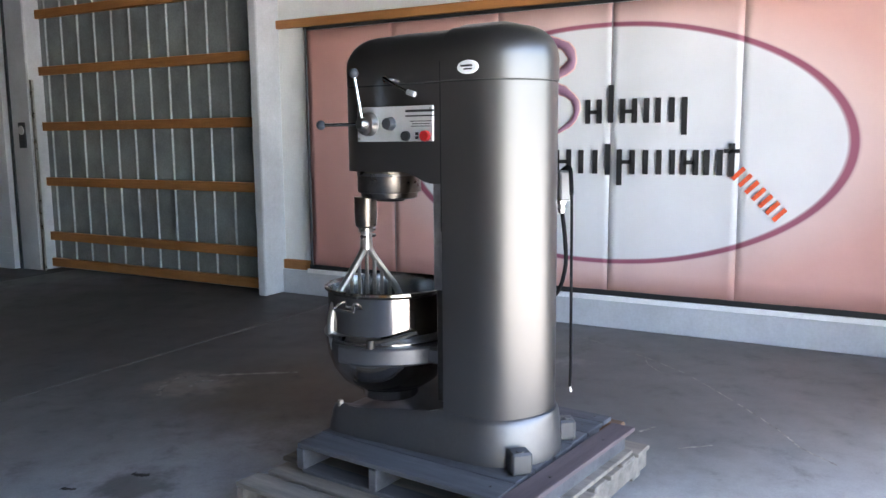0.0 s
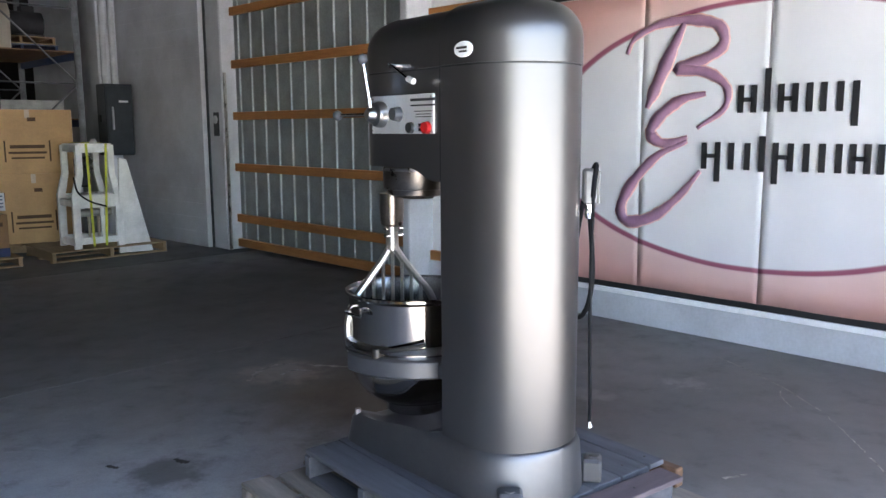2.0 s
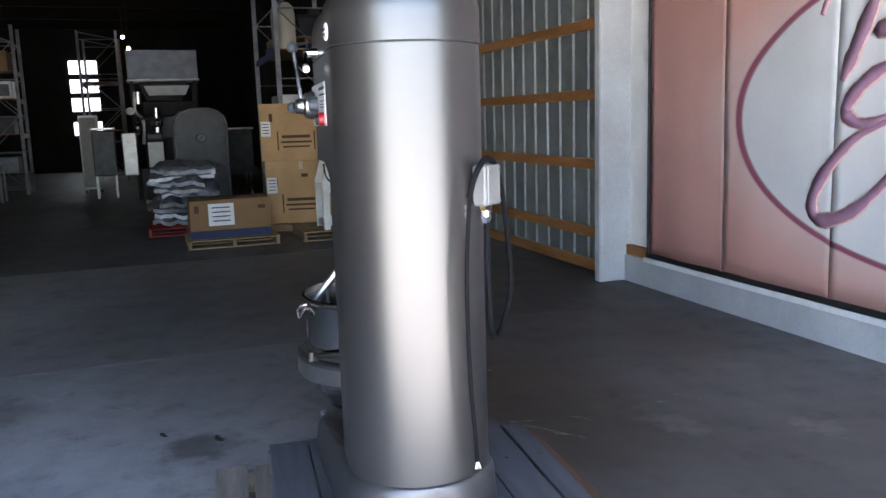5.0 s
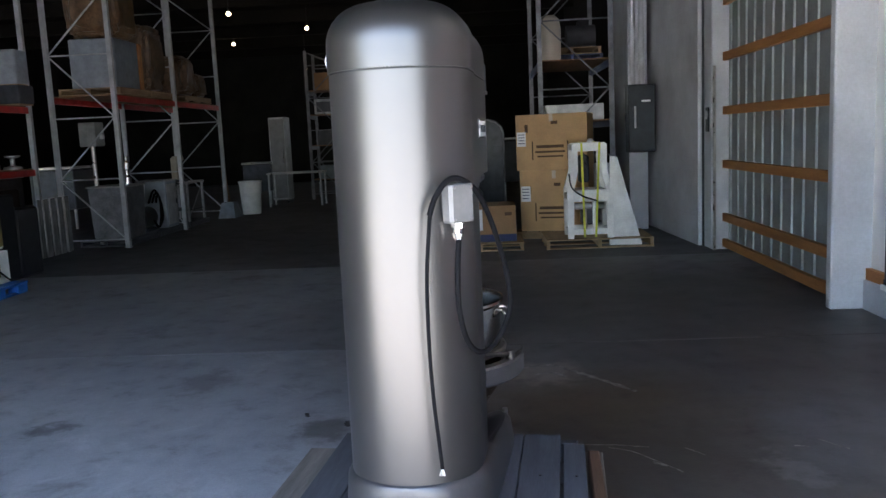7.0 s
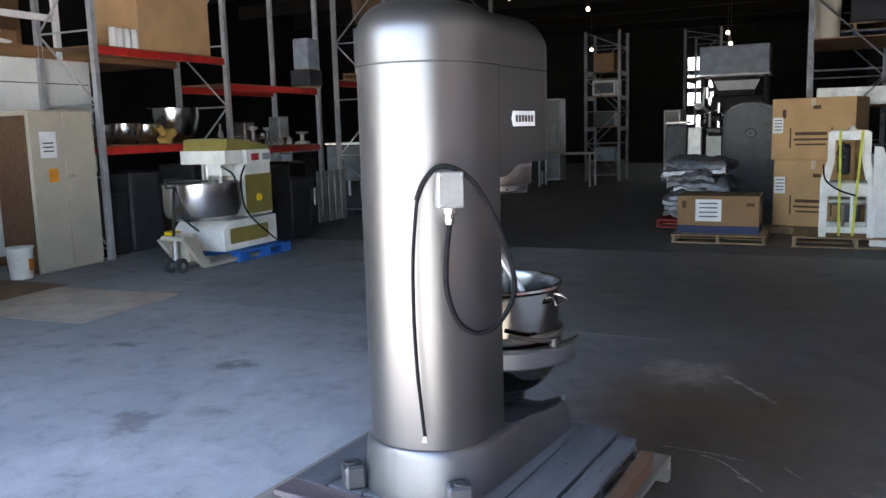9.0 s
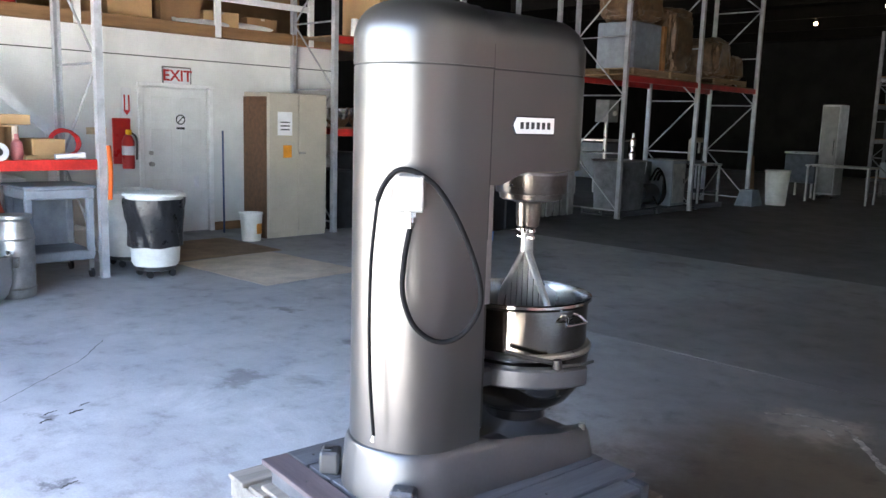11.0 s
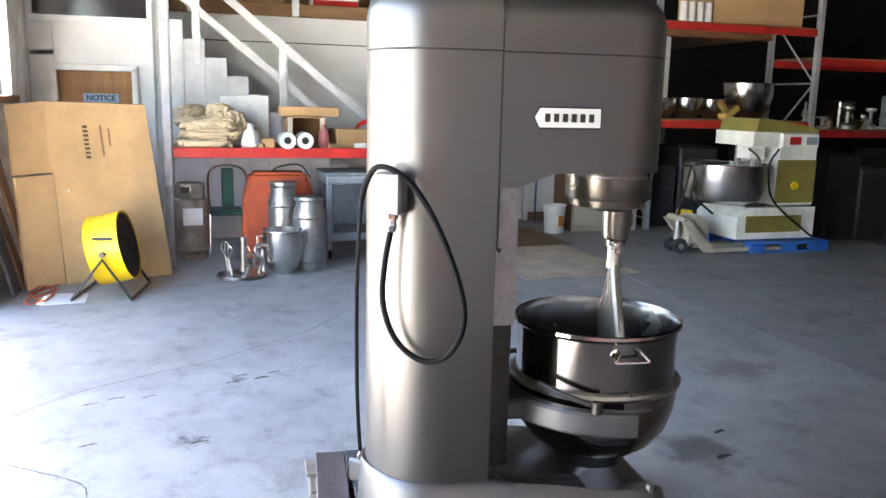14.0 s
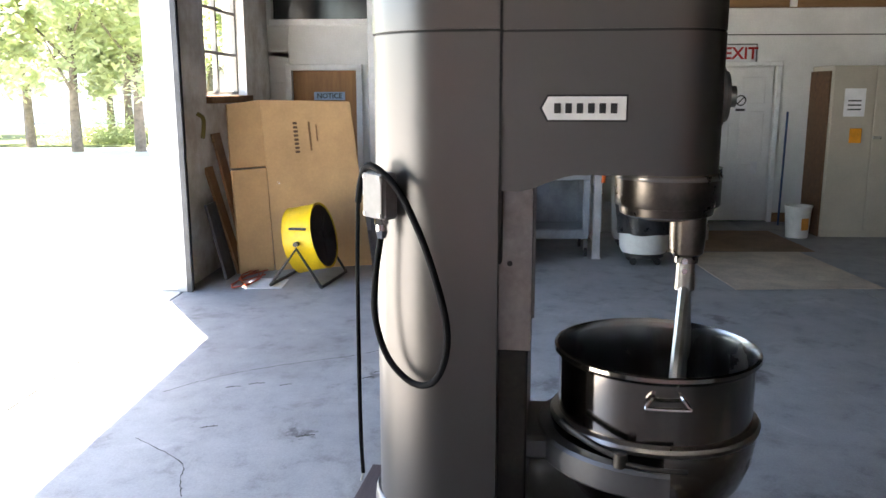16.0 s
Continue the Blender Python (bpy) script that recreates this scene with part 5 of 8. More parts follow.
rack(pose(-3.95, 0, 0), "narrow grey rack tower standing in the dark hall", (21.0, 22.1), 0.98, 4.3, (0.5, 1.5, 2.4, 3.1), M["dim_steel"], "racks", paint="dim_steel")
rack(pose(2.30, 0, 0), "grey rack with blue beams beside the cartons", (10.7, 13.3), 1.15, 5.0, (1.75, 2.74), M["rack_blue"], "racks", paint="dim_steel")
rack(pose(-1.6, 0, 0), "grey rack far back in the dark hall", (25.0, 27.6), 1.1, 4.6, (1.5, 3.0), M["dim_steel"], "racks", paint="dim_steel")


def carton(m, s, label, material="cardboard", tape=True, marks=(), group="", paper=None):
    """A closed cardboard carton of size s standing at m; marks: (y, z, w, h) bars on the front (-y)."""
    t = thing("carton", m, label, "carton", group)
    part("body", B((0, 0, s[2] / 2), s, 0.006), M[material], t)
    part("flap_seam", B((0, 0, s[2] + 0.001), (s[0] * 0.97, 0.006, 0.003)), M["print_brown"], t)
    if tape:
        part("tape", B((0, -s[1] / 2 - 0.001, s[2] * 0.93), (0.06, 0.003, s[2] * 0.13)), M["rug"], t)
    for x, z, w, h in marks:
        part("print_bar", B((x, -s[1] / 2 - 0.002, z), (w, 0.003, h)), M["print_brown"], t)
    if paper:
        x, z, w, h = paper
        pp = part("label_sheet", B((x, -s[1] / 2 - 0.003, z), (w, 0.003, h)), M["paper"], t, "white paper label")
        for k in range(4):
            part("print_bar", B((x, -s[1] / 2 - 0.006, z + h * (0.32 - 0.2 * k)), (w * 0.7, 0.002, h * 0.05)), M["blue_tape"], pp)
    return t


# ---------------------------------------------------------------- north-east corner
FRONT_MARKS = ((-0.02, 0.36, 0.42, 0.045), (-0.02, 0.28, 0.46, 0.03), (-0.02, 0.21, 0.40, 0.025), (-0.29, 0.30, 0.02, 0.28), (0.25, 0.30, 0.02, 0.28), (-0.38, 0.64, 0.05, 0.12), (0.05, 0.72, 0.10, 0.05))
pallet(pose(1.33, 10.14, 0, 0, 0, -13), "pine pallet under stacked cartons", 1.2, 1.05, 0.13, 6, M["pallet_new"], "y", "pine pallets")
carton(pose(1.34, 10.12, 0.13, 0, 0, -13), (1.06, 0.80, 0.94), "large brown carton with printed marks", "cardboard", True, FRONT_MARKS, "stacked cartons", (-0.44, 0.58, 0.15, 0.24))
carton(pose(1.32, 10.11, 1.074, 0, 0, -13.6), (1.09, 0.82, 0.85), "large brown carton on top of another", "cardboard", True, FRONT_MARKS, "stacked cartons", (-0.46, 0.48, 0.14, 0.22))

pallet(pose(0.11, 9.12, 0), "pine pallet under a brown carton", 1.22, 1.0, 0.12, 6, M["pallet_new"], "x", "pine pallets")
c2 = carton(pose(0.09, 9.12, 0.12), (1.06, 0.72, 0.52), "low brown carton with a navy band and white label", "cardboard_dark", False, ((0.42, 0.40, 0.10, 0.05), (-0.44, 0.40, 0.06, 0.1)), "", (-0.12, 0.32, 0.34, 0.30))
part("band", B((0, 0, 0.055), (1.066, 0.726, 0.11), 0.004), M["blue_tape"], c2)
pallet(pose(-0.42, 10.75, 0), "red-painted pallet under film-wrapped packs", 1.15, 1.0, 0.13, 6, mat("red_pallet_paint", (0.42, 0.03, 0.02), 0.6), "x")
rnd = random.Random(5)
for k in range(9):
    b = bm_new()
    sx, sy, sz = rnd.uniform(0.75, 1.05), rnd.uniform(0.6, 0.8), 0.115
    bmesh.ops.create_grid(b, x_segments=26, y_segments=20, size=0.5)
    for v in b.verts:
        x, y = v.co.x * 2, v.co.y * 2
        v.co = Vector((v.co.x * sx * 1.0, v.co.y * sy, sz * (1 - max(abs(x), abs(y)) ** 6) + 0.05 * noise.noise(Vector((x * 2.6 + k, y * 2.6, k * 3.1))) + 0.03 * noise.noise(Vector((x * 7, y * 7 + k, k)))))
    thicken(b, (0, 0, -sz * 0.5))
    solid("film_pack", b, M["foil"], "crumpled silver film-wrapped pack in a heap", "pack", pose(-0.42 + rnd.uniform(-0.07, 0.07), 10.72 + rnd.uniform(-0.05, 0.05), 0.20 + k * 0.098, rnd.uniform(-3, 3), rnd.uniform(-4, 4), rnd.uniform(-14, 14)), "film-wrapped packs", angle=25)

# white steel frame machine strapped to a pallet
pallet(pose(1.78, 9.05, 0), "pine pallet under the white steel frame", 1.5, 1.0, 0.14, 7, M["pallet_new"], "x", "pine pallets")
wf = thing("white_frame_machine", pose(1.66, 8.88, 0.14) @ Matrix.Diagonal((0.86, 0.9, 0.97, 1)), "white steel machine frame strapped with yellow webbing", "machine")
for y in (-0.28, 0.28):
    for s_ in (-1, 1):
        b = bm_new()
        prism(b, [(s_ * 0.28, 1.36), (s_ * 0.28, 0.98), (s_ * 0.37, 0.70), (s_ * 0.37, 0.0), (s_ * 0.27, 0.0), (s_ * 0.26, 0.68), (s_ * 0.19, 0.98), (s_ * 0.19, 1.36)], "y", y - 0.03, y + 0.03)
        part("side_member", b, M["white_paint"], wf)
    for z, w, h in ((0.10, 0.62, 0.09), (0.62, 0.62, 0.17), (1.32, 0.50, 0.12)):
        part("cross_member", B((0, y, z), (w, 0.055, h), 0.008), M["white_paint"], wf)
for s_ in (-1, 1):
    for z in (0.08, 0.60, 1.32):
        part("tie_member", B((s_ * (0.32 if z < 1 else 0.235), 0, z), (0.07, 0.56, 0.09), 0.008), M["white_paint"], wf)
b = bm_new()
for k in range(5):
    ball(b, (-0.10 + 0.035 * math.sin(k * 2.4), -0.30, 1.0 + 0.05 * k), 0.045, (1, 0.7, 1), 1)
part("motor_coupling", b, M["black"], wf)
part("gear_block", B((0.04, 0.10, 0.32), (0.30, 0.26, 0.30), 0.03), M["charcoal"], wf, "black gear housing")
# Added block that makes the frame's upper opening look dark inside.
part("drive_block", B((-0.06, 0.06, 1.0), (0.17, 0.26, 0.40), 0.03), M["tape"], wf, "dark filler block inside the frame")
for x in (-0.05, 0.09):
    part("shaft", cyl(bm_new(), (x, -0.05, 0.08), (x, -0.05, 0.72), 0.022, seg=12), M["cream"], wf)
part("shelf_plate", B((0, 0, 0.70), (0.52, 0.50, 0.02), 0.004), M["white_paint"], wf)
part("roller", cyl(bm_new(), (-0.24, -0.16, 0.46), (0.24, -0.16, 0.46), 0.05, seg=18), M["dull_alu"], wf)
part("mid_member", B((0.06, -0.285, 0.34), (0.05, 0.04, 0.44), 0.006), M["white_paint"], wf)
part("hose", tube(bm_new(), [(-0.34, -0.33, 0.95), (-0.3, -0.36, 0.75), (-0.12, -0.36, 0.62), (0.1, -0.36, 0.55)], 0.012, 8, 5), M["rubber"], wf)
for x0, x1 in ((-0.10, -0.13), (0.08, 0.16)):
    part("strap", B(((x0 + x1) / 2, -0.33, 0.70), (0.034, 0.006, 1.36), 0, Matrix.Rotation(math.atan2(x0 - x1, 1.36) * -1, 4, "Y")), M["strap"], wf, "yellow webbing strap")
    part("strap", B((x0, 0.0, 1.39), (0.045, 0.66, 0.006)), M["strap"], wf)
part("top_cap", cyl(bm_new(), (0.03, -0.2, 1.38), (0.03, -0.2, 1.44), 0.07, 0.03), M["white_paint"], wf)
b = bm_new()
prism(b, [(0, 0.03), (0.46, 0.02), (0.10, 1.28), (0.0, 1.30)], "y", -0.04, 0.0)
solid("steel_sheet_board", b, M["white_paint"], "white tapered steel board leaning by the frame", "board", pose(1.93, 8.72, 0.0, 7, 0, 0))

# electrical cabinet with conduits
ep = thing("electrical_panel", pose(2.70, 10.42, 1.27), "dark grey electrical cabinet fixed to the white column", "electrical panel")
part("body", B((0, 0, 0.53), (0.42, 0.32, 1.06), 0.01), M["elec"], ep)
door_ = part("door", B((0.0, -0.168, 0.53), (0.39, 0.018, 1.0), 0.006), M["elec"], ep)
part("handle", B((-0.11, -0.185, 0.55), (0.03, 0.02, 0.34), 0.006), M["pipe"], door_, "pale lever handle")
part("plate", B((0.06, -0.179, 0.80), (0.14, 0.004, 0.03)), M["plate"], door_)
part("side_switch", B((-0.22, 0.02, 0.55), (0.03, 0.05, 0.12), 0.006), M["black"], ep)
for x in (-0.10, 0.04):
    part("conduit", cyl(bm_new(), (x, 0.07, 1.06), (x, 0.07, 4.2), 0.045, seg=14), M["pipe"], ep)
wc = thing("wall_column", pose(0, 0, 0), "white painted steel column against the wall", "wall", kind="structure")
part("shaft", B((2.70, 10.75, ROOF / 2), (0.30, 0.34, ROOF), 0.01), M["wall"], wc)
b = bm_new()
lathe(b, [(0.0, 0), (0.055, 0), (0.055, 0.012), (0, 0.012)], 20)
sg2 = thing("wall_sign", pose(3.168, 8.20, 1.72), "small dark sign on the white pier", "sign")
part("plate", B((0.0, 0, 0), (0.02, 0.13, 0.32), 0.004), M["elec"], sg2)
part("disc", b, M["pipe"], sg2, m=pose(-0.010, 0, 0.06, 0, -90, 0))

# tall grey machines beyond
dv = thing("tall_machine", pose(-0.47, 17.35, 0) @ Matrix.Diagonal((1.25, 1.0, 1.05, 1)), "tall dark dough divider with a pale hopper box on top", "machine")
part("hopper", B((0, 0, 2.86), (1.2, 0.9, 0.60), 0.02), M["cart"], dv, "pale sheet-metal hopper box")
part("hopper_flange", B((0, 0, 2.54), (1.24, 0.94, 0.04), 0.008), M["dull_alu"], dv)
for x in (-0.54, 0.54):
    for y in (-0.38, 0.38):
        part("leg", B((x, y, 1.27), (0.07, 0.07, 2.5), 0.006), M["tape"], dv)
part("neck", prism(bm_new(), [(-0.42, 2.50), (0.42, 2.50), (0.30, 2.12), (-0.30, 2.12)], "y", -0.3, 0.35), M["tape"], dv)
part("chute", prism(bm_new(), [(-0.34, 2.42), (0.44, 2.42), (0.36, 2.22), (-0.26, 2.22)], "y", -0.44, -0.38), M["pipe"], dv, "pale chute plate")
part("body", B((0.05, 0.1, 1.05), (0.9, 0.7, 2.1), 0.03), M["tape"], dv)
part("drive_cover", B((0.10, -0.30, 1.55), (0.55, 0.10, 0.50), 0.03), M["charcoal"], dv)
part("wheel", lathe(bm_new(), [(0.0, 0.0), (0.14, 0.0), (0.16, 0.03), (0.14, 0.06), (0, 0.06)], 20), M["chrome"], dv, m=pose(-0.52, -0.45, 1.55, 0, 90, 0))
part("valve", cyl(bm_new(), (-0.45, -0.42, 2.05), (-0.45, -0.42, 2.30), 0.05), M["chrome"], dv)
part("pipe_run", tube(bm_new(), [(-0.5, -0.42, 2.3), (-0.52, -0.44, 1.9), (-0.40, -0.46, 1.7), (-0.42, -0.46, 1.2)], 0.03, 8, 5), M["dull_alu"], dv)
part("side_box", B((-0.66, -0.3, 1.0), (0.26, 0.3, 0.9), 0.02), M["dull_alu"], dv)
part("gauge", lathe(bm_new(), [(0, 0.03), (0.07, 0.03), (0.08, 0), (0, 0)], 18), M["white_plastic"], dv, m=pose(-0.60, -0.46, 1.9, 90, 0, 0))

rp = thing("charcoal_machine", pose(0.10, 14.29, 0) @ Matrix.Diagonal((1.18, 1.0, 1.0, 1)), "charcoal round-topped machine housing", "machine")
b = bm_new()
prism(b, [(-0.44, 0.1), (0.44, 0.1), (0.44, 1.68), (0.40, 1.82), (0.30, 1.93), (0.15, 1.99), (-0.15, 1.99), (-0.30, 1.93), (-0.40, 1.82), (-0.44, 1.68)], "y", 0, 0.7)
part("housing", b, M["charcoal"], rp)
part("front_rim", prism(bm_new(), [(-0.43, 1.385), (0.43, 1.385), (0.43, 1.405), (-0.43, 1.405)], "y", -0.012, 0.0), M["elec"], rp)
b = bm_new()
tube(b, [(-0.42, -0.01, 0.15), (-0.42, -0.01, 1.66), (-0.38, -0.01, 1.80), (-0.29, -0.01, 1.90), (-0.14, -0.01, 1.96), (0.14, -0.01, 1.96), (0.29, -0.01, 1.90), (0.38, -0.01, 1.80), (0.42, -0.01, 1.66), (0.42, -0.01, 0.15)], 0.016, 8)
part("door_rim", b, M["dim_steel"], rp)
part("dial", lathe(bm_new(), [(0, 0.02), (0.08, 0.02), (0.09, 0), ], 20), M["elec"], rp, m=pose(0.0, -0.012, 1.395, 90, 0, 0))
part("dial_ring", lathe(bm_new(), [(0.045, 0.022), (0.055, 0.026), (0.065, 0.022)], 20), M["dim_steel"], rp, m=pose(0.0, -0.012, 1.395, 90, 0, 0))
part("foot", B((0, 0.35, 0.05), (0.8, 0.65, 0.1), 0.01), M["black"], rp)

# goods on the blue-beamed rack
b = bm_new()
lathe(b, [(0, 0), (0.17, 0.0), (0.19, 0.05), (0.20, 0.55), (0.17, 0.70), (0.10, 0.76), (0, 0.77)], 20)
solid("plastic_drum", b, M["cream"], "cream hooded plastic drum on the high rack", "drum", pose(1.35, 11.2, 2.812))
pallet(pose(1.75, 12.0, 2.812), "dark blue pallet lying on the high rack", 1.05, 1.25, 0.13, 6, M["rack_blue"], "x")
pallet(pose(1.75, 12.0, 2.942), "pine pallet on top of a blue one", 1.0, 1.2, 0.12, 6, M["pallet_new"], "x", "pine pallets")
dm = thing("covered_motor", pose(1.95, 11.9, 3.062), "black covered motor on the high pallets", "motor")
part("body", cyl(bm_new(), (-0.25, 0, 0.22), (0.25, 0, 0.22), 0.2, seg=20), M["tape"], dm)
part("foot", B((0, 0, 0.03), (0.5, 0.4, 0.06), 0.01), M["tape"], dm)
part("terminal_box", B((0.05, 0, 0.44), (0.2, 0.18, 0.12), 0.015), M["tape"], dm)
solid("steel_crate", B((0, 0, 0.14), (1.0, 1.1, 0.28), 0.01), M["dull_alu"], "flat grey steel crate on the rack", "crate", pose(1.75, 11.8, 1.822))
bsu = thing("bench_mixer", pose(-0.78, 16.1, 0) @ Matrix.Diagonal((1.2, 1.2, 1.2, 1)), "black bench mixer with a white front plate on casters", "mixer")
part("stand", B((0, 0, 0.22), (0.42, 0.5, 0.28), 0.02), M["tape"], bsu)
for x in (-0.17, 0.17):
    for y in (-0.2, 0.2):
        part("caster", cyl(bm_new(), (x, y - 0.02, 0.045), (x, y + 0.02, 0.045), 0.045, seg=12), M["white_plastic"], bsu)
        part("caster_fork", B((x, y, 0.075), (0.03, 0.05, 0.06), 0.004), M["steel"], bsu)
part("column", B((0.02, 0.08, 0.80), (0.24, 0.26, 0.92), 0.03), M["tape"], bsu)
part("front_plate", B((0.02, -0.20, 0.88), (0.26, 0.03, 0.44), 0.008), M["white_paint"], bsu, "white front plate")
part("control_box", B((0.02, -0.19, 0.46), (0.24, 0.08, 0.36), 0.01), M["dull_alu"], bsu)
for z in (0.38, 0.54):
    part("knob", cyl(bm_new(), (0.02, -0.23, z), (0.02, -0.26, z), 0.035, seg=14), M["black"], bsu)
part("head", B((0.02, -0.05, 1.20), (0.28, 0.42, 0.12), 0.03), M["charcoal"], bsu)
b = bm_new()
lathe(b, [(0, 0), (0.06, 0), (0.06, 0.10), (0.11, 0.13), (0.12, 0.2), (0.04, 0.26), (0.04, 0.44), (0, 0.44)], 18)
part("valve_stack", b, M["chrome"], bsu, m=pose(0.08, 0.0, 1.26))
part("lever", cyl(bm_new(), (0.08, 0, 1.58), (-0.20, -0.05, 1.50), 0.018, seg=10), M["chrome"], bsu)
solid("leaning_board", B((0, 0, 0.55), (1.1, 0.03, 1.1), 0.004), M["wall"], "pale board leaning under the rack", "board", pose(1.85, 10.95, 0.0, -6, 0, 0))


# ---------------------------------------------------------------- spiral mixer on a blue pallet
bp_ = thing("plastic_pallet", pose(-5.93, 6.11, 0), "blue plastic pallet under the spiral mixer", "pallet")
part("deck", B((0, 0, 0.125), (1.0, 1.12, 0.03), 0.006), M["blue_pallet"], bp_)
for x in (-0.42, 0, 0.42):
    for y in (-0.46, 0, 0.46):
        part("block", B((x, y, 0.065), (0.14, 0.2, 0.09), 0.008), M["blue_pallet"], bp_)
    part("runner", B((x, 0, 0.012), (0.12, 1.12, 0.022), 0.004), M["blue_pallet"], bp_)
sp = thing("spiral_mixer", pose(-5.95, 5.75, 0.14), "white and olive spiral dough mixer on a blue pallet", "mixer")
b = bm_new()
prism(b, [(-0.35, 0.02), (0.76, 0.02), (0.76, 0.40), (-0.22, 0.40), (-0.35, 0.28)], "x", -0.42, 0.40)
part("base_body", b, M["white_paint"], sp)
part("base_panel", B((0.403, 0.17, 0.20), (0.008, 0.80, 0.20), 0.003), M["olive"], sp, "olive side panel")
part("column_body", B((0, 0.46, 0.86), (0.74, 0.56, 0.88), 0.015), M["white_paint"], sp)
part("column_panel", B((0.374, 0.45, 0.71), (0.008, 0.56, 0.52), 0.003), M["olive"], sp, "olive side panel")
part("column_knob", cyl(bm_new(), (0.378, 0.43, 0.66), (0.41, 0.43, 0.66), 0.05, 0.045), M["yellow"], sp)
b = bm_new()
prism(b, [(-0.20, 1.13), (0.15, 1.13), (0.15, 1.30), (-0.20, 1.30)], "x", -0.36, 0.37)
part("head_body", b, M["white_paint"], sp)
b = bm_new()
prism(b, [(-0.16, 1.30), (0.74, 1.30), (0.74, 1.33), (0.60, 1.37), (-0.04, 1.46), (-0.13, 1.45)], "x", -0.35, 0.36)
part("head_top", b, M["olive"], sp)
part("control_box", B((0.38, 0.46, 1.20), (0.03, 0.52, 0.16), 0.006), M["white_paint"], sp)
for y, m_ in ((0.38, "red_btn"), (0.62, "cart")):
    part("sticker", B((0.398, y, 1.20), (0.004, 0.16, 0.09)), M[m_], sp)
b = bm_new()
lathe(b, [(0.0, 0.44), (0.37, 0.44), (0.46, 0.49), (0.49, 0.60), (0.49, 0.90), (0.505, 0.91), (0.475, 0.91), (0.475, 0.60), (0.44, 0.52), (0, 0.48)], 48, (0.05, -0.32, 0))
part("bowl", b, M["polished"], sp, "polished steel bowl")
part("spiral_shaft", cyl(bm_new(), (0.0, -0.12, 1.13), (0.0, -0.12, 0.60), 0.04), M["steel"], sp)
part("drive_box", B((0.16, -0.06, 1.05), (0.24, 0.24, 0.16), 0.015), M["white_paint"], sp)
part("breaker_bar", cyl(bm_new(), (0.1, 0.02, 1.13), (0.1, 0.02, 0.60), 0.03), M["steel"], sp)
part("bowl_guard", tube(bm_new(), [(0.40, -0.05, 0.70), (0.46, -0.16, 0.98), (0.30, -0.2, 1.1)], 0.014, 8, 5), M["black"], sp)
part("tray_arm", B((0.10, -0.62, 0.93), (0.34, 0.40, 0.03), 0.008), M["black"], sp, "black tray held over the bowl rim")
part("tray_post", tube(bm_new(), [(0.10, -0.80, 0.92), (0.12, -0.78, 0.5), (0.12, -0.50, 0.30)], 0.016, 8), M["black"], sp)
part("flex", tube(bm_new(), [(0.40, 0.15, 1.1), (0.44, 0.0, 0.9), (0.43, 0.1, 0.5), (0.42, 0.6, 0.12), (0.42, 0.75, 0.03)], 0.012, 8, 6), M["rubber"], sp)

pj = thing("pallet_jack", pose(-5.72, 4.85, 0), "scuffed cream pallet truck pushed under the pallet", "pallet truck")
b = bm_new()
prism(b, [(-0.10, 0.13), (0.16, 0.13), (0.18, 0.30), (0.10, 0.44), (0.02, 0.47), (-0.04, 0.40), (-0.08, 0.26)], "x", -0.15, 0.15)
bmesh.ops.bevel(b, geom=list(b.edges), offset=0.012, segments=2, affect="EDGES")
part("housing", b, M["cream"], pj)
for x in (-0.19, 0.19):
    b = bm_new()
    prism(b, [(-0.22, 0.40), (-0.14, 0.42), (0.20, 0.10), (0.20, 0.03), (0.10, 0.03)], "x", x - 0.03, x + 0.03)
    part("side_arm", b, M["cream"], pj)
    part("fork", B((x * 0.85, 0.70, 0.050), (0.15, 1.1, 0.05), 0.01), M["cream"], pj)
part("pump", cyl(bm_new(), (0, -0.15, 0.16), (0, -0.15, 0.40), 0.045, 0.04), M["dull_alu"], pj)
part("crosshead", B((0, -0.16, 0.42), (0.36, 0.07, 0.06), 0.012), M["cream"], pj)
for x in (-0.09, 0.09):
    wh = part("wheel", cyl(bm_new(), (x - 0.028, -0.16, 0.092), (x + 0.028, -0.16, 0.092), 0.092, seg=24), M["charcoal"], pj)
    part("hub", cyl(bm_new(), (x - 0.032, -0.16, 0.092), (x + 0.032, -0.16, 0.092), 0.035, seg=16), M["dull_alu"], wh)
part("shaft", tube(bm_new(), [(0, -0.16, 0.44), (-0.10, -0.02, 0.75), (-0.16, 0.08, 1.02)], 0.018, 8), M["black"], pj)
part("grip", tube(bm_new(), [(-0.15, -0.06, 1.02), (-0.17, -0.06, 1.12), (-0.17, 0.22, 1.12), (-0.15, 0.22, 1.02), (-0.15, -0.06, 1.02)], 0.014, 8), M["black"], pj)
part("tool_box", B((-0.26, 0.10, 0.40), (0.16, 0.15, 0.15), 0.015), M["yellow"], pj, "yellow box on the truck")
part("box_bracket", B((-0.20, 0.08, 0.31), (0.16, 0.06, 0.04), 0.004), M["black"], pj)

# goods on the racks beside it
for k, (y, r_) in enumerate(((5.62, 0.20), (6.05, 0.21), (6.46, 0.20), (7.05, 0.38))):
    b = bm_new()
    h = r_ * 1.35
    lathe(b, [(0, 0), (r_ * 0.5, 0), (r_ * 0.85, h * 0.3), (r_, h * 0.75), (r_, h), (r_ * 1.04, h + 0.01), (r_ * 0.97, h + 0.01), (r_ * 0.97, h * 0.75), (r_ * 0.8, h * 0.32), (0, 0.02)], 36)
    solid("steel_bowl", b, M["polished"], "polished steel mixing bowl stored on the rack", "bowl", pose(-7.75, y, 1.55), "stored bowls")
b = bm_new()
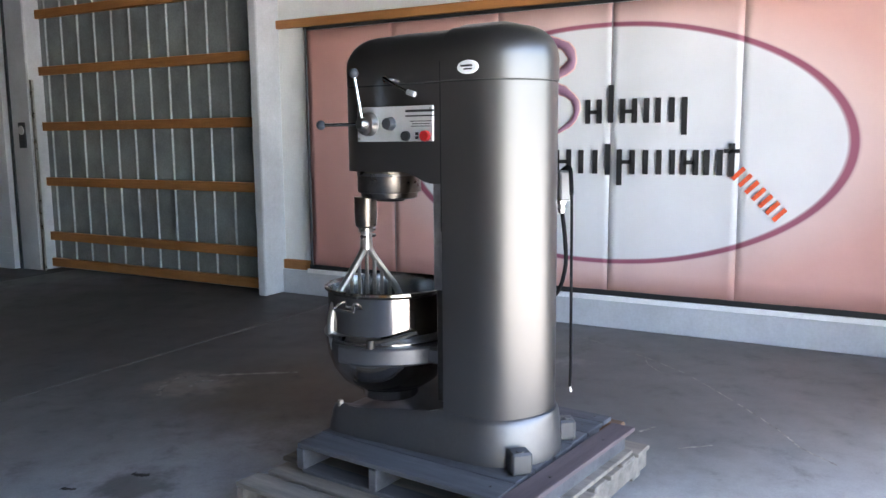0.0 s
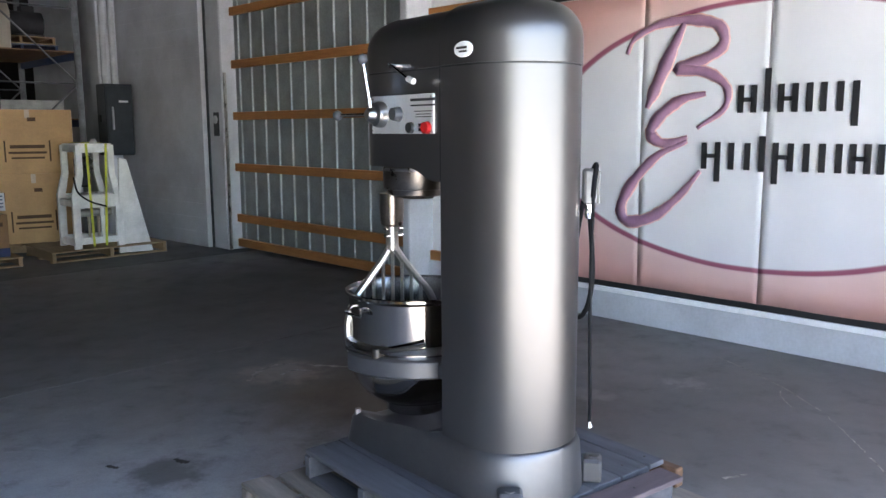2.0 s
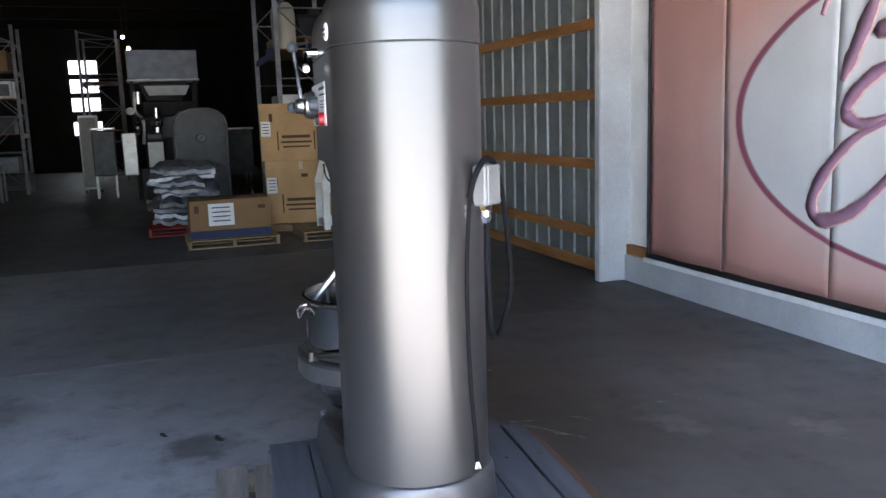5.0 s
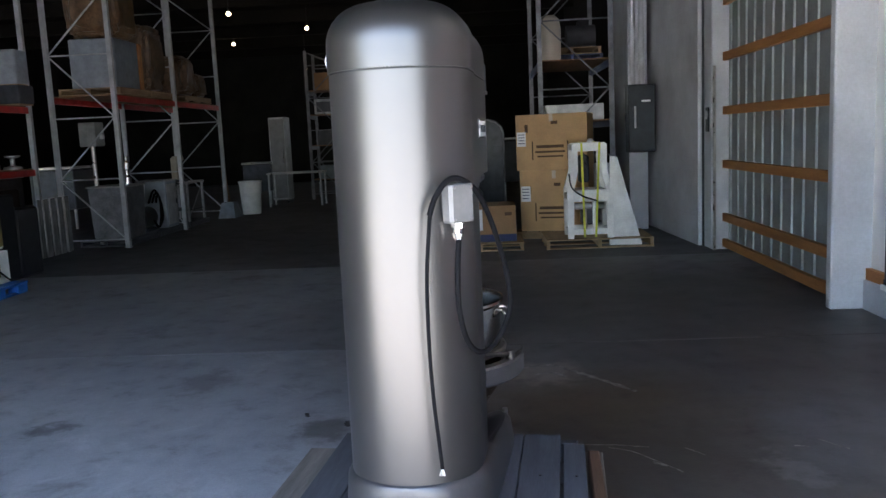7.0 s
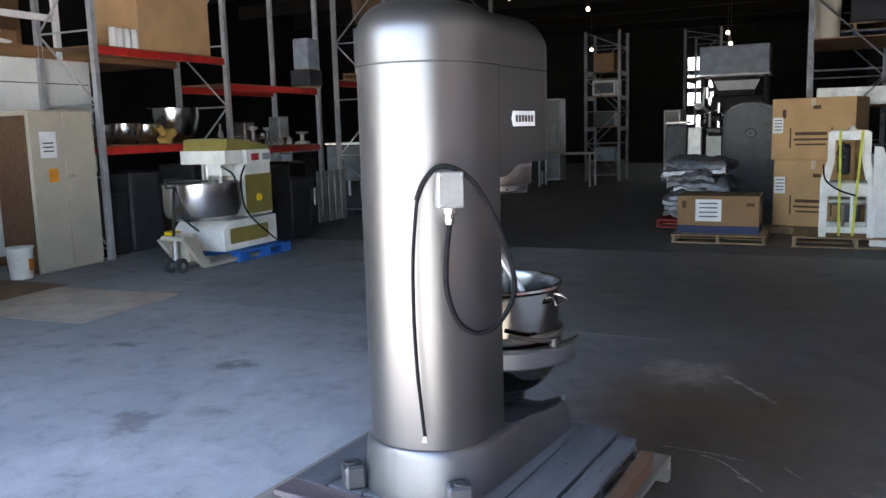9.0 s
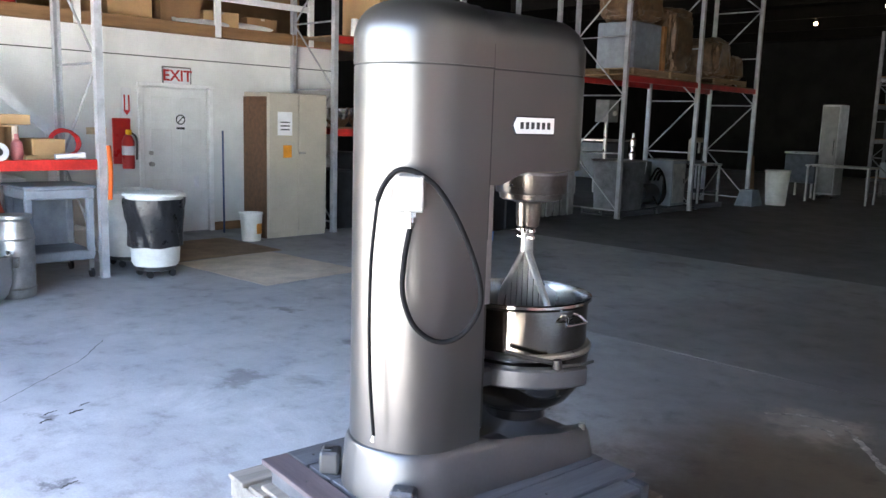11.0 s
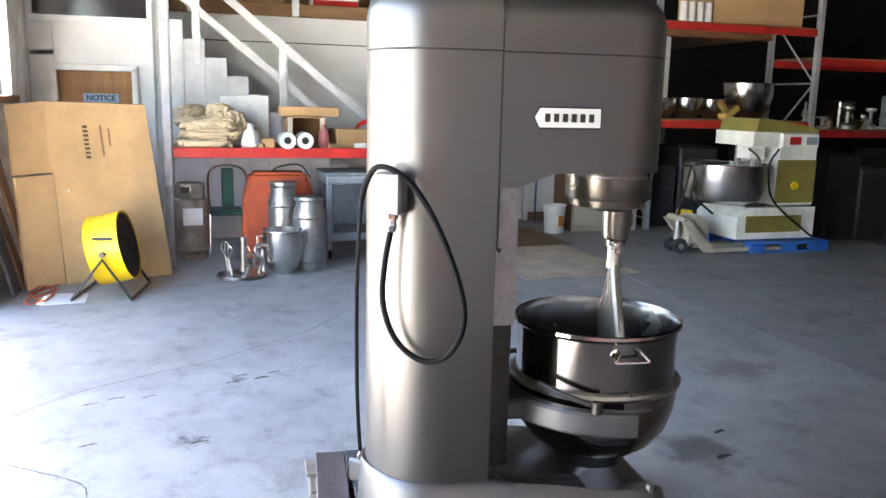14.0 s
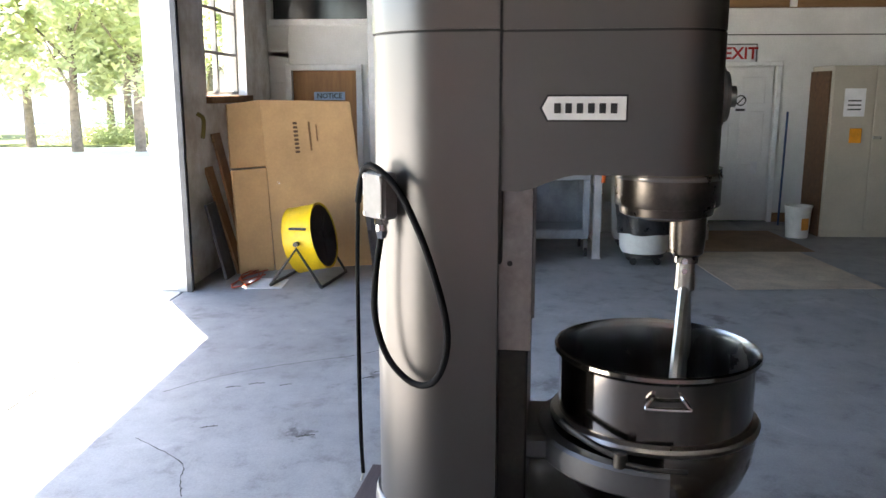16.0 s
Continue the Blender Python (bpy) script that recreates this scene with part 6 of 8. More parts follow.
box(b, (0, 0, 0.12), (0.2, 0.26, 0.10), 0.02, Matrix.Rotation(radians(35), 4, "X"))
cyl(b, (0, 0.05, 0.03), (0, -0.16, 0.26), 0.05)
solid("yellow_tool", b, mat("dull_ochre", (0.42, 0.26, 0.07), 0.6), "ochre tool hung at the rack edge", "tool", pose(-7.42, 6.52, 1.53))
carton(pose(-7.95, 6.95, 2.872), (0.9, 1.5, 1.1), "big brown carton high on the rack", "cardboard", False, ())
for k in range(4):
    b = bm_new()
    lathe(b, [(0, 0), (0.05, 0), (0.055, 0.01), (0.05, 0.26), (0, 0.26)], 14)
    solid("jar", b, M["white_plastic"], "pale jar standing at the rack edge", "jar", pose(-7.50, 5.72 + 0.13 * k, 2.872), "jars on the rack")



def dark_stack(m, cols, seed, label):
    """Stored goods: uneven near-black and dark brown boxes pushed together."""
    t = thing("covered_goods", m, label, "goods", "covered goods")
    rr = random.Random(seed)
    for y, w, h, d in cols:
        part("bundle_block", B((rr.uniform(-0.05, 0.05), y, h / 2), (d, w, h), 0.03, Matrix.Rotation(radians(rr.uniform(-4, 4)), 4, "Z")), M["tape"] if rr.random() < 0.6 else M["umber"], t)
    return t


# Near-black boxes added to fill the dark space below this shelf.
dark_stack(pose(-7.95, 6.6, 0), ((-0.95, 0.5, 0.9, 0.7), (-0.35, 0.6, 1.15, 0.75), (0.30, 0.6, 0.8, 0.7), (0.90, 0.55, 1.2, 0.72)), 4, "near-black boxes filling the dark space under the rack")
dark_stack(pose(-7.75, 9.2, 0), ((-0.75, 0.6, 1.05, 0.8), (-0.1, 0.6, 0.85, 0.85), (0.55, 0.55, 1.12, 0.75)), 12, "dark brown wrapped goods under the dim rack")
dark_stack(pose(-6.55, 7.75, 0), ((-0.30, 0.5, 1.15, 0.9), (0.22, 0.5, 0.95, 0.85)), 9, "dark brown wrapped goods beside the spiral mixer")
for k in range(14):
    rr_ = random.Random(70 + k)
    b = bm_new()
    h, r_ = rr_.uniform(0.10, 0.42), rr_.uniform(0.03, 0.09)
    if k % 3 == 0:
        lathe(b, [(0, 0), (r_, 0), (r_, h * 0.6), (r_ * 0.4, h * 0.75), (r_ * 0.4, h), (0, h)], 14)
    elif k % 3 == 1:
        lathe(b, [(0, 0), (r_ * 1.8, 0), (r_ * 1.8, h * 0.15), (r_ * 0.5, h * 0.25), (r_ * 0.5, h * 0.7), (r_ * 1.5, h * 0.8), (r_ * 1.5, h * 0.9), (0, h * 0.9)], 16)
    else:
        lathe(b, [(0, 0), (r_ * 0.8, 0), (r_ * 1.7, h * 0.5), (r_ * 1.75, h * 0.52), (r_ * 0.7, h * 0.06), (0, h * 0.05)], 18)
    solid("steel_fitting", b, M[("steel", "dull_alu", "chrome")[k % 3]], "steel machine fitting stored on the dark rack", "fitting", pose(-7.58 - rr_.uniform(0, 0.45), 8.15 + 0.165 * k, 1.432), "shelf fittings")

cab = thing("steel_cabinet", pose(-7.66, 4.62, 0), "cream two-door steel cabinet with a notice sheet", "cabinet")
part("body", B((0, 0, 1.0), (0.60, 0.98, 2.0), 0.008), M["cream"], cab)
for y in (-0.245, 0.245):
    dr = part("door", B((0.31, y, 1.03), (0.02, 0.475, 1.90), 0.005), M["cream"], cab)
    if y > 0:
        part("handle", B((0.335, y - 0.19, 1.18), (0.03, 0.10, 0.03), 0.006), M["steel"], dr)
pp = part("notice_sheet", B((0.322, -0.23, 1.58), (0.003, 0.24, 0.32)), M["paper"], cab, "white paper sheet")
for k in range(3):
    part("print_bar", B((0.325, -0.23, 1.60 - k * 0.05), (0.002, 0.15, 0.016)), M["ink"], pp)
part("orange_tag", B((0.325, -0.19, 1.20), (0.01, 0.14, 0.17), 0.004), mat("orange_paper", (0.75, 0.30, 0.02), 0.7), cab)
# Added sheet: the cabinet side's warm shade as a dark brown colour.
solid("leaning_board", B((0, 0, 0.97), (0.56, 0.02, 1.94), 0.004), M["rotten"], "brown sheet added to darken the cabinet side", "board", pose(-7.66, 4.115, 0))
solid("broom", cyl(bm_new(), (0, 0, 0), (-0.12, 0.06, 1.45), 0.014, seg=10), mat("blue_handle", (0.03, 0.06, 0.16), 0.5), "dark blue broom handle leaning on the wall", "broom", pose(-8.2, 3.94, 0))

bk = thing("bucket", pose(-7.36, 3.86, 0), "white plastic bucket with an orange mark", "bucket")
b = bm_new()
lathe(b, [(0, 0), (0.125, 0), (0.15, 0.36), (0.158, 0.365), (0.158, 0.38), (0.145, 0.38), (0.12, 0.02), (0, 0.02)], 28)
part("shell", b, M["white_plastic"], bk)
part("mark", B((0.134, 0.04, 0.17), (0.008, 0.10, 0.14), 0.003, Matrix.Rotation(radians(18), 4, "Z")), mat("orange_mark", (0.7, 0.28, 0.05), 0.6), bk)
b = bm_new()
bmesh.ops.create_grid(b, x_segments=24, y_segments=24, size=0.5)
for v in b.verts:
    v.co = Vector((v.co.x * 1.66, v.co.y * 1.32, 0.006 + 0.006 * noise.noise(v.co * 5)))
thicken(b, (0, 0, -0.005))
solid("floor_mat", b, M["rug"], "pale flattened cardboard mat lying on the floor", "mat", pose(-5.5, 2.92, 0.006, 0, 0, 4), "flattened cardboard mats")
b = bm_new()
bmesh.ops.create_grid(b, x_segments=24, y_segments=24, size=0.5)
for v in b.verts:
    v.co = Vector((v.co.x * 1.34, v.co.y * 1.62, 0.006 + 0.006 * noise.noise(v.co * 5)))
thicken(b, (0, 0, -0.005))
solid("floor_mat", b, M["rug_brown"], "dirty brown flattened cardboard mat on the floor", "mat", pose(-7.03, 2.86, 0.006, 0, 0, 2), "flattened cardboard mats")

# exit sign, extinguisher, notices on the white wall
ex = thing("exit_sign", pose(-8.50, 3.41, 2.18), "white exit sign with red letters", "sign")
part("plate", B((0, 0, 0), (0.03, 0.40, 0.23), 0.01), M["paper"], ex)
part("rim", B((-0.006, 0, 0), (0.03, 0.425, 0.255), 0.006), M["box_grey"], ex)
letters("EXIT", 0.21, M["red_paint"], ex, pose(0.018, 0, 0, 90, 0, 90))
fe = thing("fire_extinguisher", pose(-8.42, 2.66, 0.93), "red fire extinguisher hung on a red board", "extinguisher")
part("board", B((-0.06, -0.06, 0.36), (0.03, 0.24, 0.60), 0.006), M["red_paint"], fe)
b = bm_new()
lathe(b, [(0, 0), (0.075, 0), (0.08, 0.03), (0.08, 0.36), (0.05, 0.43), (0.02, 0.45), (0, 0.45)], 24)
part("cylinder", b, M["red_paint"], fe)
part("label_band", lathe(bm_new(), [(0.081, 0.18), (0.082, 0.18), (0.082, 0.30), (0.081, 0.30)], 24), M["paper"], fe)
part("valve", B((0.02, 0, 0.48), (0.10, 0.05, 0.07), 0.01), M["yellow"], fe)
part("hose", tube(bm_new(), [(0.0, 0.03, 0.48), (0.03, 0.10, 0.40), (0.03, 0.10, 0.12)], 0.013, 8, 4), M["black"], fe)
es = thing("extinguisher_sign", pose(-8.505, 2.69, 1.80), "white sign with a red arrow above the extinguisher", "sign")
part("plate", B((0, 0, 0), (0.012, 0.13, 0.38), 0.003), M["paper"], es)
for y in (-0.03, 0.03):
    part("bar", B((0.008, y, 0.0), (0.003, 0.02, 0.20)), M["red_paint"], es)
part("arrow", prism(bm_new(), [(-0.05, -0.10), (0.05, -0.10), (0, -0.17)], "x", 0.006, 0.009), M["red_paint"], es)
nt_ = thing("small_notice", pose(-8.505, 2.28, 1.42), "small tan notice on the wall", "sign")
part("plate", B((0, 0, 0), (0.012, 0.26, 0.09), 0.003), M["burlap"], nt_)


def bin_(m, bag=True, label="white round bin on casters lined with a black bag"):
    t = thing("waste_bin", m, label, "bin")
    b = bm_new()
    lathe(b, [(0, 0.12), (0.22, 0.12), (0.24, 0.16), (0.265, 0.80), (0.285, 0.81), (0.285, 0.84), (0.25, 0.84), (0.225, 0.18), (0, 0.16)], 36)
    part("drum", b, M["white_plastic"], t)
    if bag:
        b = bm_new()
        rings = []
        for j in range(9):
            z = 0.81 - 0.49 * j / 8
            r0 = 0.297 - 0.004 * j + 0.006 * math.sin(j * 0.9)
            rings.append([((r0 + 0.012 * math.sin(k * 5.1 + j * 0.7) + 0.008 * math.sin(k * 2.3 - j)) * math.cos(2 * math.pi * k / 44), (r0 + 0.012 * math.sin(k * 5.1 + j * 0.7) + 0.008 * math.sin(k * 2.3 - j)) * math.sin(2 * math.pi * k / 44), z + (0.006 * math.sin(k * 0.7) if j == 8 else 0)) for k in range(44)])
        loft(b, rings, False, False)
        part("liner", b, M["bag"], t, "crumpled black liner", angle=70)
        b = bm_new()
        lathe(b, [(0.31, 0.835), (0.315, 0.85), (0.29, 0.87), (0.02, 0.885), (0, 0.885)], 36)
        part("lid", b, M["white_plastic"], t)
    part("dolly", lathe(bm_new(), [(0, 0.075), (0.2, 0.075), (0.2, 0.118), (0, 0.118)], 24), M["black"], t)
    for k in range(4):
        a = math.pi / 4 + k * math.pi / 2
        part("caster", cyl(bm_new(), (0.17 * math.cos(a) - 0.015, 0.17 * math.sin(a), 0.035), (0.17 * math.cos(a) + 0.015, 0.17 * math.sin(a), 0.035), 0.036, seg=14), M["black"], t)
    return t


bin_(pose(-5.80, 1.74, 0))
bin_(pose(-6.55, 1.78, 0), False, "white round bin standing behind another")

# ---------------------------------------------------------------- under and on the red-beamed rack
gc = thing("gas_cylinder", pose(-6.45, -0.82, 0), "scuffed grey gas cylinder with a paper label", "cylinder")
b = bm_new()
lathe(b, [(0, 0.02), (0.13, 0.02), (0.13, 0.0), (0.138, 0.0), (0.138, 0.05), (0.185, 0.09), (0.19, 0.14), (0.19, 0.55), (0.17, 0.63), (0.10, 0.68), (0, 0.69)], 32)
part("tank", b, M["gas"], gc)
b = bm_new()
lathe(b, [(0.134, 0.775), (0.143, 0.77), (0.145, 0.80), (0.134, 0.805), (0.134, 0.775)], 28)
part("collar_ring", b, M["gas"], gc)
for k in range(4):
    a = math.radians(25 + 90 * k)
    part("collar_plate", B((0.137 * math.cos(a), 0.137 * math.sin(a), 0.70), (0.008, 0.13, 0.16), 0.003, Matrix.Rotation(a, 4, "Z")), M["gas"], gc)
part("valve", cyl(bm_new(), (0, 0, 0.68), (0, 0, 0.77), 0.03), M["steel"], gc)
part("label_sheet", B((0.188, 0.02, 0.46), (0.006, 0.20, 0.18), 0.002), M["paper"], gc)

ch = thing("chair", pose(-6.62, -0.42, 0), "chrome tube chair with a dark green back pad", "chair")
for s_ in (-1, 1):
    part("leg", tube(bm_new(), [(0.22, s_ * 0.21, 0.0), (0.20, s_ * 0.20, 0.45)], 0.012, 8), M["chrome"], ch)
    part("leg", tube(bm_new(), [(-0.24, s_ * 0.20, 0.0), (-0.19, s_ * 0.19, 0.45)], 0.012, 8), M["chrome"], ch)
part("back_hoop", tube(bm_new(), [(-0.19, -0.20, 0.42), (-0.23, -0.21, 0.80), (-0.25, -0.15, 0.92), (-0.26, 0, 0.95), (-0.25, 0.15, 0.92), (-0.23, 0.21, 0.80), (-0.19, 0.20, 0.42)], 0.013, 8, 5), M["chrome"], ch)
part("back_pad", B((-0.235, 0, 0.70), (0.035, 0.13, 0.44), 0.02), M["green_seat"], ch, "dark green vinyl pad")
part("seat", B((0.0, 0, 0.47), (0.42, 0.42, 0.05), 0.02), M["green_seat"], ch)

rt = thing("plastic_tub", pose(-6.45, 0.10, 0), "upturned orange-red plastic tub with a wire handle", "tub")
b = bm_new()
loft(b, [[(x * 0.24, y * 0.40, 0.0) for x, y in ((-1, -1), (1, -1), (1, 1), (-1, 1))], [(x * 0.22, y * 0.38, 0.62) for x, y in ((-1, -1), (1, -1), (1, 1), (-1, 1))], [(x * 0.16, y * 0.30, 0.92) for x, y in ((-1, -1), (1, -1), (1, 1), (-1, 1))]])
bmesh.ops.bevel(b, geom=list(b.edges), offset=0.04, segments=3, affect="EDGES")
part("shell", b, M["red_plastic"], rt)
part("handle", tube(bm_new(), [(0.10, -0.1, 0.90), (0.14, 0.0, 0.98), (0.14, 0.22, 1.0), (0.10, 0.34, 0.86)], 0.008, 8, 5), M["black"], rt)


def can(m, r_, h, label):
    t = thing("milk_can", m, label, "can", "aluminium cans")
    b = bm_new()
    lathe(b, [(0, 0), (r_ * 0.95, 0), (r_, 0.02), (r_, h * 0.74), (r_ * 0.97, h * 0.80), (r_ * 0.82, h * 0.88), (r_ * 0.80, h * 0.93), (r_ * 0.92, h * 0.96), (r_ * 0.92, h), (0, h)], 32)
    part("shell", b, M["dull_alu"], t)
    for z in (0.1, 0.70):
        part("hoop", lathe(bm_new(), [(r_ + 0.001, h * z), (r_ + 0.008, h * z + 0.01), (r_ + 0.001, h * z + 0.02)], 32), M["dull_alu"], t)
    return t


can(pose(-5.92, 0.10, 0), 0.155, 0.86, "dull aluminium churn with a lid")
can(pose(-5.62, 0.33, 0), 0.165, 0.74, "pale aluminium can beside the churn")
mb = thing("mixing_bowl", pose(-5.42, 0.04, 0), "small stainless mixing bowl with side handles", "bowl")
b = bm_new()
lathe(b, [(0, 0), (0.08, 0), (0.10, 0.02), (0.165, 0.09), (0.195, 0.19), (0.20, 0.42), (0.212, 0.43), (0.21, 0.44), (0.195, 0.44), (0.19, 0.20), (0.16, 0.10), (0, 0.03)], 40)
part("shell", b, M["polished"], mb)
for s_ in (-1, 1):
    part("handle", tube(bm_new(), [(0.0, s_ * 0.2, 0.38), (0.02, s_ * 0.25, 0.38), (0.02, s_ * 0.25, 0.30), (0.0, s_ * 0.2, 0.29)], 0.01, 8), M["steel"], mb)
ag = thing("tool_stand", pose(-5.36, -0.36, 0), "round steel foot with dough hooks and whisks", "stand")
b = bm_new()
lathe(b, [(0, 0.05), (0.06, 0.05), (0.08, 0.035), (0.235, 0.03), (0.245, 0.015), (0.24, 0), (0, 0)], 32)
part("foot", b, M["steel"], ag)
part("post", cyl(bm_new(), (0.0, 0.02, 0.05), (0, 0.02, 0.38), 0.042, 0.035), M["steel"], ag)
part("hook", tube(bm_new(), [(0.05, 0.16, 0.03), (0.06, 0.18, 0.16), (0.04, 0.13, 0.26), (0.03, 0.18, 0.31), (0.04, 0.25, 0.28), (0.05, 0.26, 0.14)], 0.02, 10, 6), M["steel"], ag)
part("whisk", tube(bm_new(), [(-0.05, 0.12, 0.05), (-0.04, 0.14, 0.22), (0.01, 0.19, 0.25), (0.06, 0.20, 0.05)], 0.014, 8, 5), M["steel"], ag)

for k, (x, y, lean) in enumerate(((0.10, -0.10, -0.03), (-0.10, -0.12, -0.05), (0.12, 0.06, 0.03))):
    w_ = part("whisk_shaft", cyl(bm_new(), (x, y, 0.03), (x + lean, y - 0.03, 0.20), 0.012, seg=10), M["steel"], ag)
    for a in range(3):
        c_, d_ = math.cos(a * math.pi / 3), math.sin(a * math.pi / 3)
        q = [(x + lean + 0.042 * f * c_, y - 0.03 + 0.042 * f * d_, z) for f, z in ((0.15, 0.19), (0.9, 0.24), (1.0, 0.28), (0.6, 0.31), (0, 0.32), (-0.6, 0.31), (-1.0, 0.28), (-0.9, 0.24), (-0.15, 0.19))]
        part("wire", tube(bm_new(), q, 0.003, 5, 3), M["steel"], w_)
part("hook", tube(bm_new(), [(0.16, 0.02, 0.035), (0.19, 0.05, 0.12), (0.12, 0.10, 0.17), (0.18, 0.14, 0.21), (0.15, 0.08, 0.25)], 0.016, 8, 6), M["steel"], ag)

ct = thing("utility_cart", pose(-6.35, 0.90, 0), "grey-blue plastic utility cart on casters", "cart")
part("top_shelf", B((0, 0, 0.86), (0.62, 0.66, 0.10), 0.015), M["cart"], ct)
part("top_rim", B((0.0, 0, 0.925), (0.66, 0.70, 0.03), 0.012), M["cart"], ct)
part("lower_shelf", B((0, 0, 0.24), (0.60, 0.64, 0.10), 0.015), M["cart"], ct)
part("back_panel", B((-0.27, 0, 0.55), (0.03, 0.56, 0.55), 0.01), M["cart"], ct)
for x in (-0.27, 0.27):
    for y in (-0.29, 0.29):
        part("leg", B((x, y, 0.52), (0.07, 0.07, 0.60), 0.012), M["cart"], ct)
        part("caster", cyl(bm_new(), (x, y - 0.015, 0.05), (x, y + 0.015, 0.05), 0.05, seg=16), M["black"], ct)
        part("fork", B((x, y, 0.13), (0.03, 0.05, 0.12), 0.005), M["steel"], ct)

# goods on the red beam
SZ = 1.19
for k, (x, y, z, sx, sy, sz, rz, n_) in enumerate(((-6.20, -0.66, 0.0, 0.42, 0.56, 0.10, 4, 0.35), (-6.22, -0.60, 0.09, 0.36, 0.62, 0.10, -5, 0.4), (-6.16, -0.62, 0.17, 0.20, 0.58, 0.14, 3, 0.7), (-6.42, -0.78, 0.16, 0.30, 0.34, 0.27, 20, 0.8), (-6.40, -0.50, 0.17, 0.28, 0.30, 0.28, -15, 0.8), (-6.30, -0.36, 0.12, 0.24, 0.20, 0.26, 30, 0.8))):
    b = bm_new()
    ball(b, (0, 0, 0), 1, (1, 1, 1), 5)
    for v in b.verts:
        q = v.co.copy()
        v.co = Vector((math.copysign(abs(q.x) ** n_, q.x) * sx / 2, math.copysign(abs(q.y) ** n_, q.y) * sy / 2, math.copysign(abs(q.z) ** 0.65, q.z) * sz / 2 + sz / 2))
        crease = abs(noise.noise(Vector((q.x * 2 + k, q.y * 5, q.z * 2 + k * 3))))
        v.co += q * (0.035 * noise.noise(q * 2.3 + Vector((k * 7, 0, 0))) - 0.05 * max(0.0, 0.16 - crease) / 0.16 * 0.6)
    solid("burlap_sack", b, M["burlap"], "folded tan burlap sack piled on the shelf", "sack", pose(x, y, SZ + z, 0, 0, rz), "burlap sacks", angle=180)
solid("white_board", B((0, 0, 0.27), (0.02, 0.52, 0.54), 0.05), M["white_plastic"], "white board standing behind the sacks", "board", pose(-6.66, -0.22, SZ, 0, -6, 0))
b = bm_new()
lathe(b, [(0, 0), (0.09, 0), (0.11, 0.04), (0.08, 0.16), (0.035, 0.2), (0.03, 0.25), (0, 0.25)], 20)
solid("jug", b, M["white_plastic"], "white plastic jug on the shelf", "jug", pose(-6.12, -0.20, SZ))
for y, z, r_ in ((-0.2, 0.26, 8), (-0.06, 0.14, -10)):
    solid("small_carton", B((0, 0, 0.035), (0.08, 0.14, 0.07), 0.004), M["cardboard"], "small tan box on the shelf", "carton", pose(-6.25, y, SZ + z - 0.14 + 0.02, 0, 0, r_))
hb = thing("open_carton", pose(-6.35, 0.38, SZ), "open brown cardboard box lying on its side", "carton")
for y in (-0.20, 0.20):
    part("side", B((0, y, 0.16), (0.36, 0.012, 0.32), 0.003), M["cardboard_dark"], hb)
for z in (0.006, 0.32):
    part("side", B((0, 0, z), (0.36, 0.40, 0.012), 0.003), M["cardboard"], hb)
part("back", B((-0.18, 0, 0.16), (0.012, 0.40, 0.32), 0.003), M["cardboard_dark"], hb)
part("front_rim", B((0.182, -0.17, 0.16), (0.008, 0.05, 0.32), 0.002), M["rug"], hb)
part("front_rim", B((0.182, 0.17, 0.16), (0.008, 0.05, 0.32), 0.002), M["rug"], hb)
for y in (0.16, 0.34):
    b = bm_new()
    lathe(b, [(0.038, 0), (0.085, 0), (0.085, 0.24), (0.038, 0.24), (0.038, 0)], 28)
    t = thing("film_roll", pose(-6.18, y, SZ + 0.088, 0, 90, 0), "white roll of film with a black core", "roll", "film rolls")
    part("roll", b, M["white_plastic"], t)
    part("core", lathe(bm_new(), [(0, 0.01), (0.037, 0.01), (0.037, 0.23), (0, 0.23)], 20), M["black"], t)
carton(pose(-6.55, 0.45, SZ + 0.33), (0.40, 0.62, 0.10), "flat open brown carton on the box", "cardboard", False)
b = bm_new()
lathe(b, [(0, 0), (0.045, 0), (0.06, 0.05), (0.05, 0.17), (0.02, 0.2), (0.02, 0.25), (0, 0.25)], 18)
solid("spray_bottle", b, mat("pink_plastic", (0.5, 0.16, 0.16), 0.4), "pink spray bottle with a white top", "bottle", pose(-6.15, 0.56, SZ))
carton(pose(-6.4, 0.86, SZ, 0, 0, 12), (0.30, 0.34, 0.20), "small brown carton on the shelf", "cardboard", False)
b = bm_new()
for k in range(4):
    q = [(0.02 * math.sin(k * 2.1) + 0.025 * (k - 1.5), (0.14 + 0.012 * math.sin(k * 3)) * math.cos(a * math.pi / 6), 0.155 + (0.145 - 0.01 * k) * math.sin(a * math.pi / 6)) for a in range(13)]
    tube(b, q, 0.012, 6, 2)
solid("hose_coil", b, M["red_paint"], "coil of dark red hose at the shelf end", "hose", pose(-6.4, 1.10, SZ, 0, -8, 0))
for k, (y, h) in enumerate(((-0.12, 0.05), (-0.02, 0.10), (0.66, 0.05), (0.98, 0.06))):
    solid("small_carton", B((0, 0, h / 2), (0.09, 0.12, h), 0.003), M["cardboard"], "small tan box on the shelf", "carton", pose(-6.09 - 0.02 * k, y, SZ, 0, 0, 20 * k - 25))
solid("roll_of_cloth", cyl(bm_new(), (0, -0.14, 0.03), (0, 0.14, 0.045), 0.03), M["paper"], "white cloth roll at the shelf edge", "cloth", pose(-6.08, 1.02, SZ))
b = bm_new()
tube(b, [(0, 0, 0.12), (0.01, 0.01, -0.15), (0.02, -0.01, -0.42)], 0.022, 8, 4)
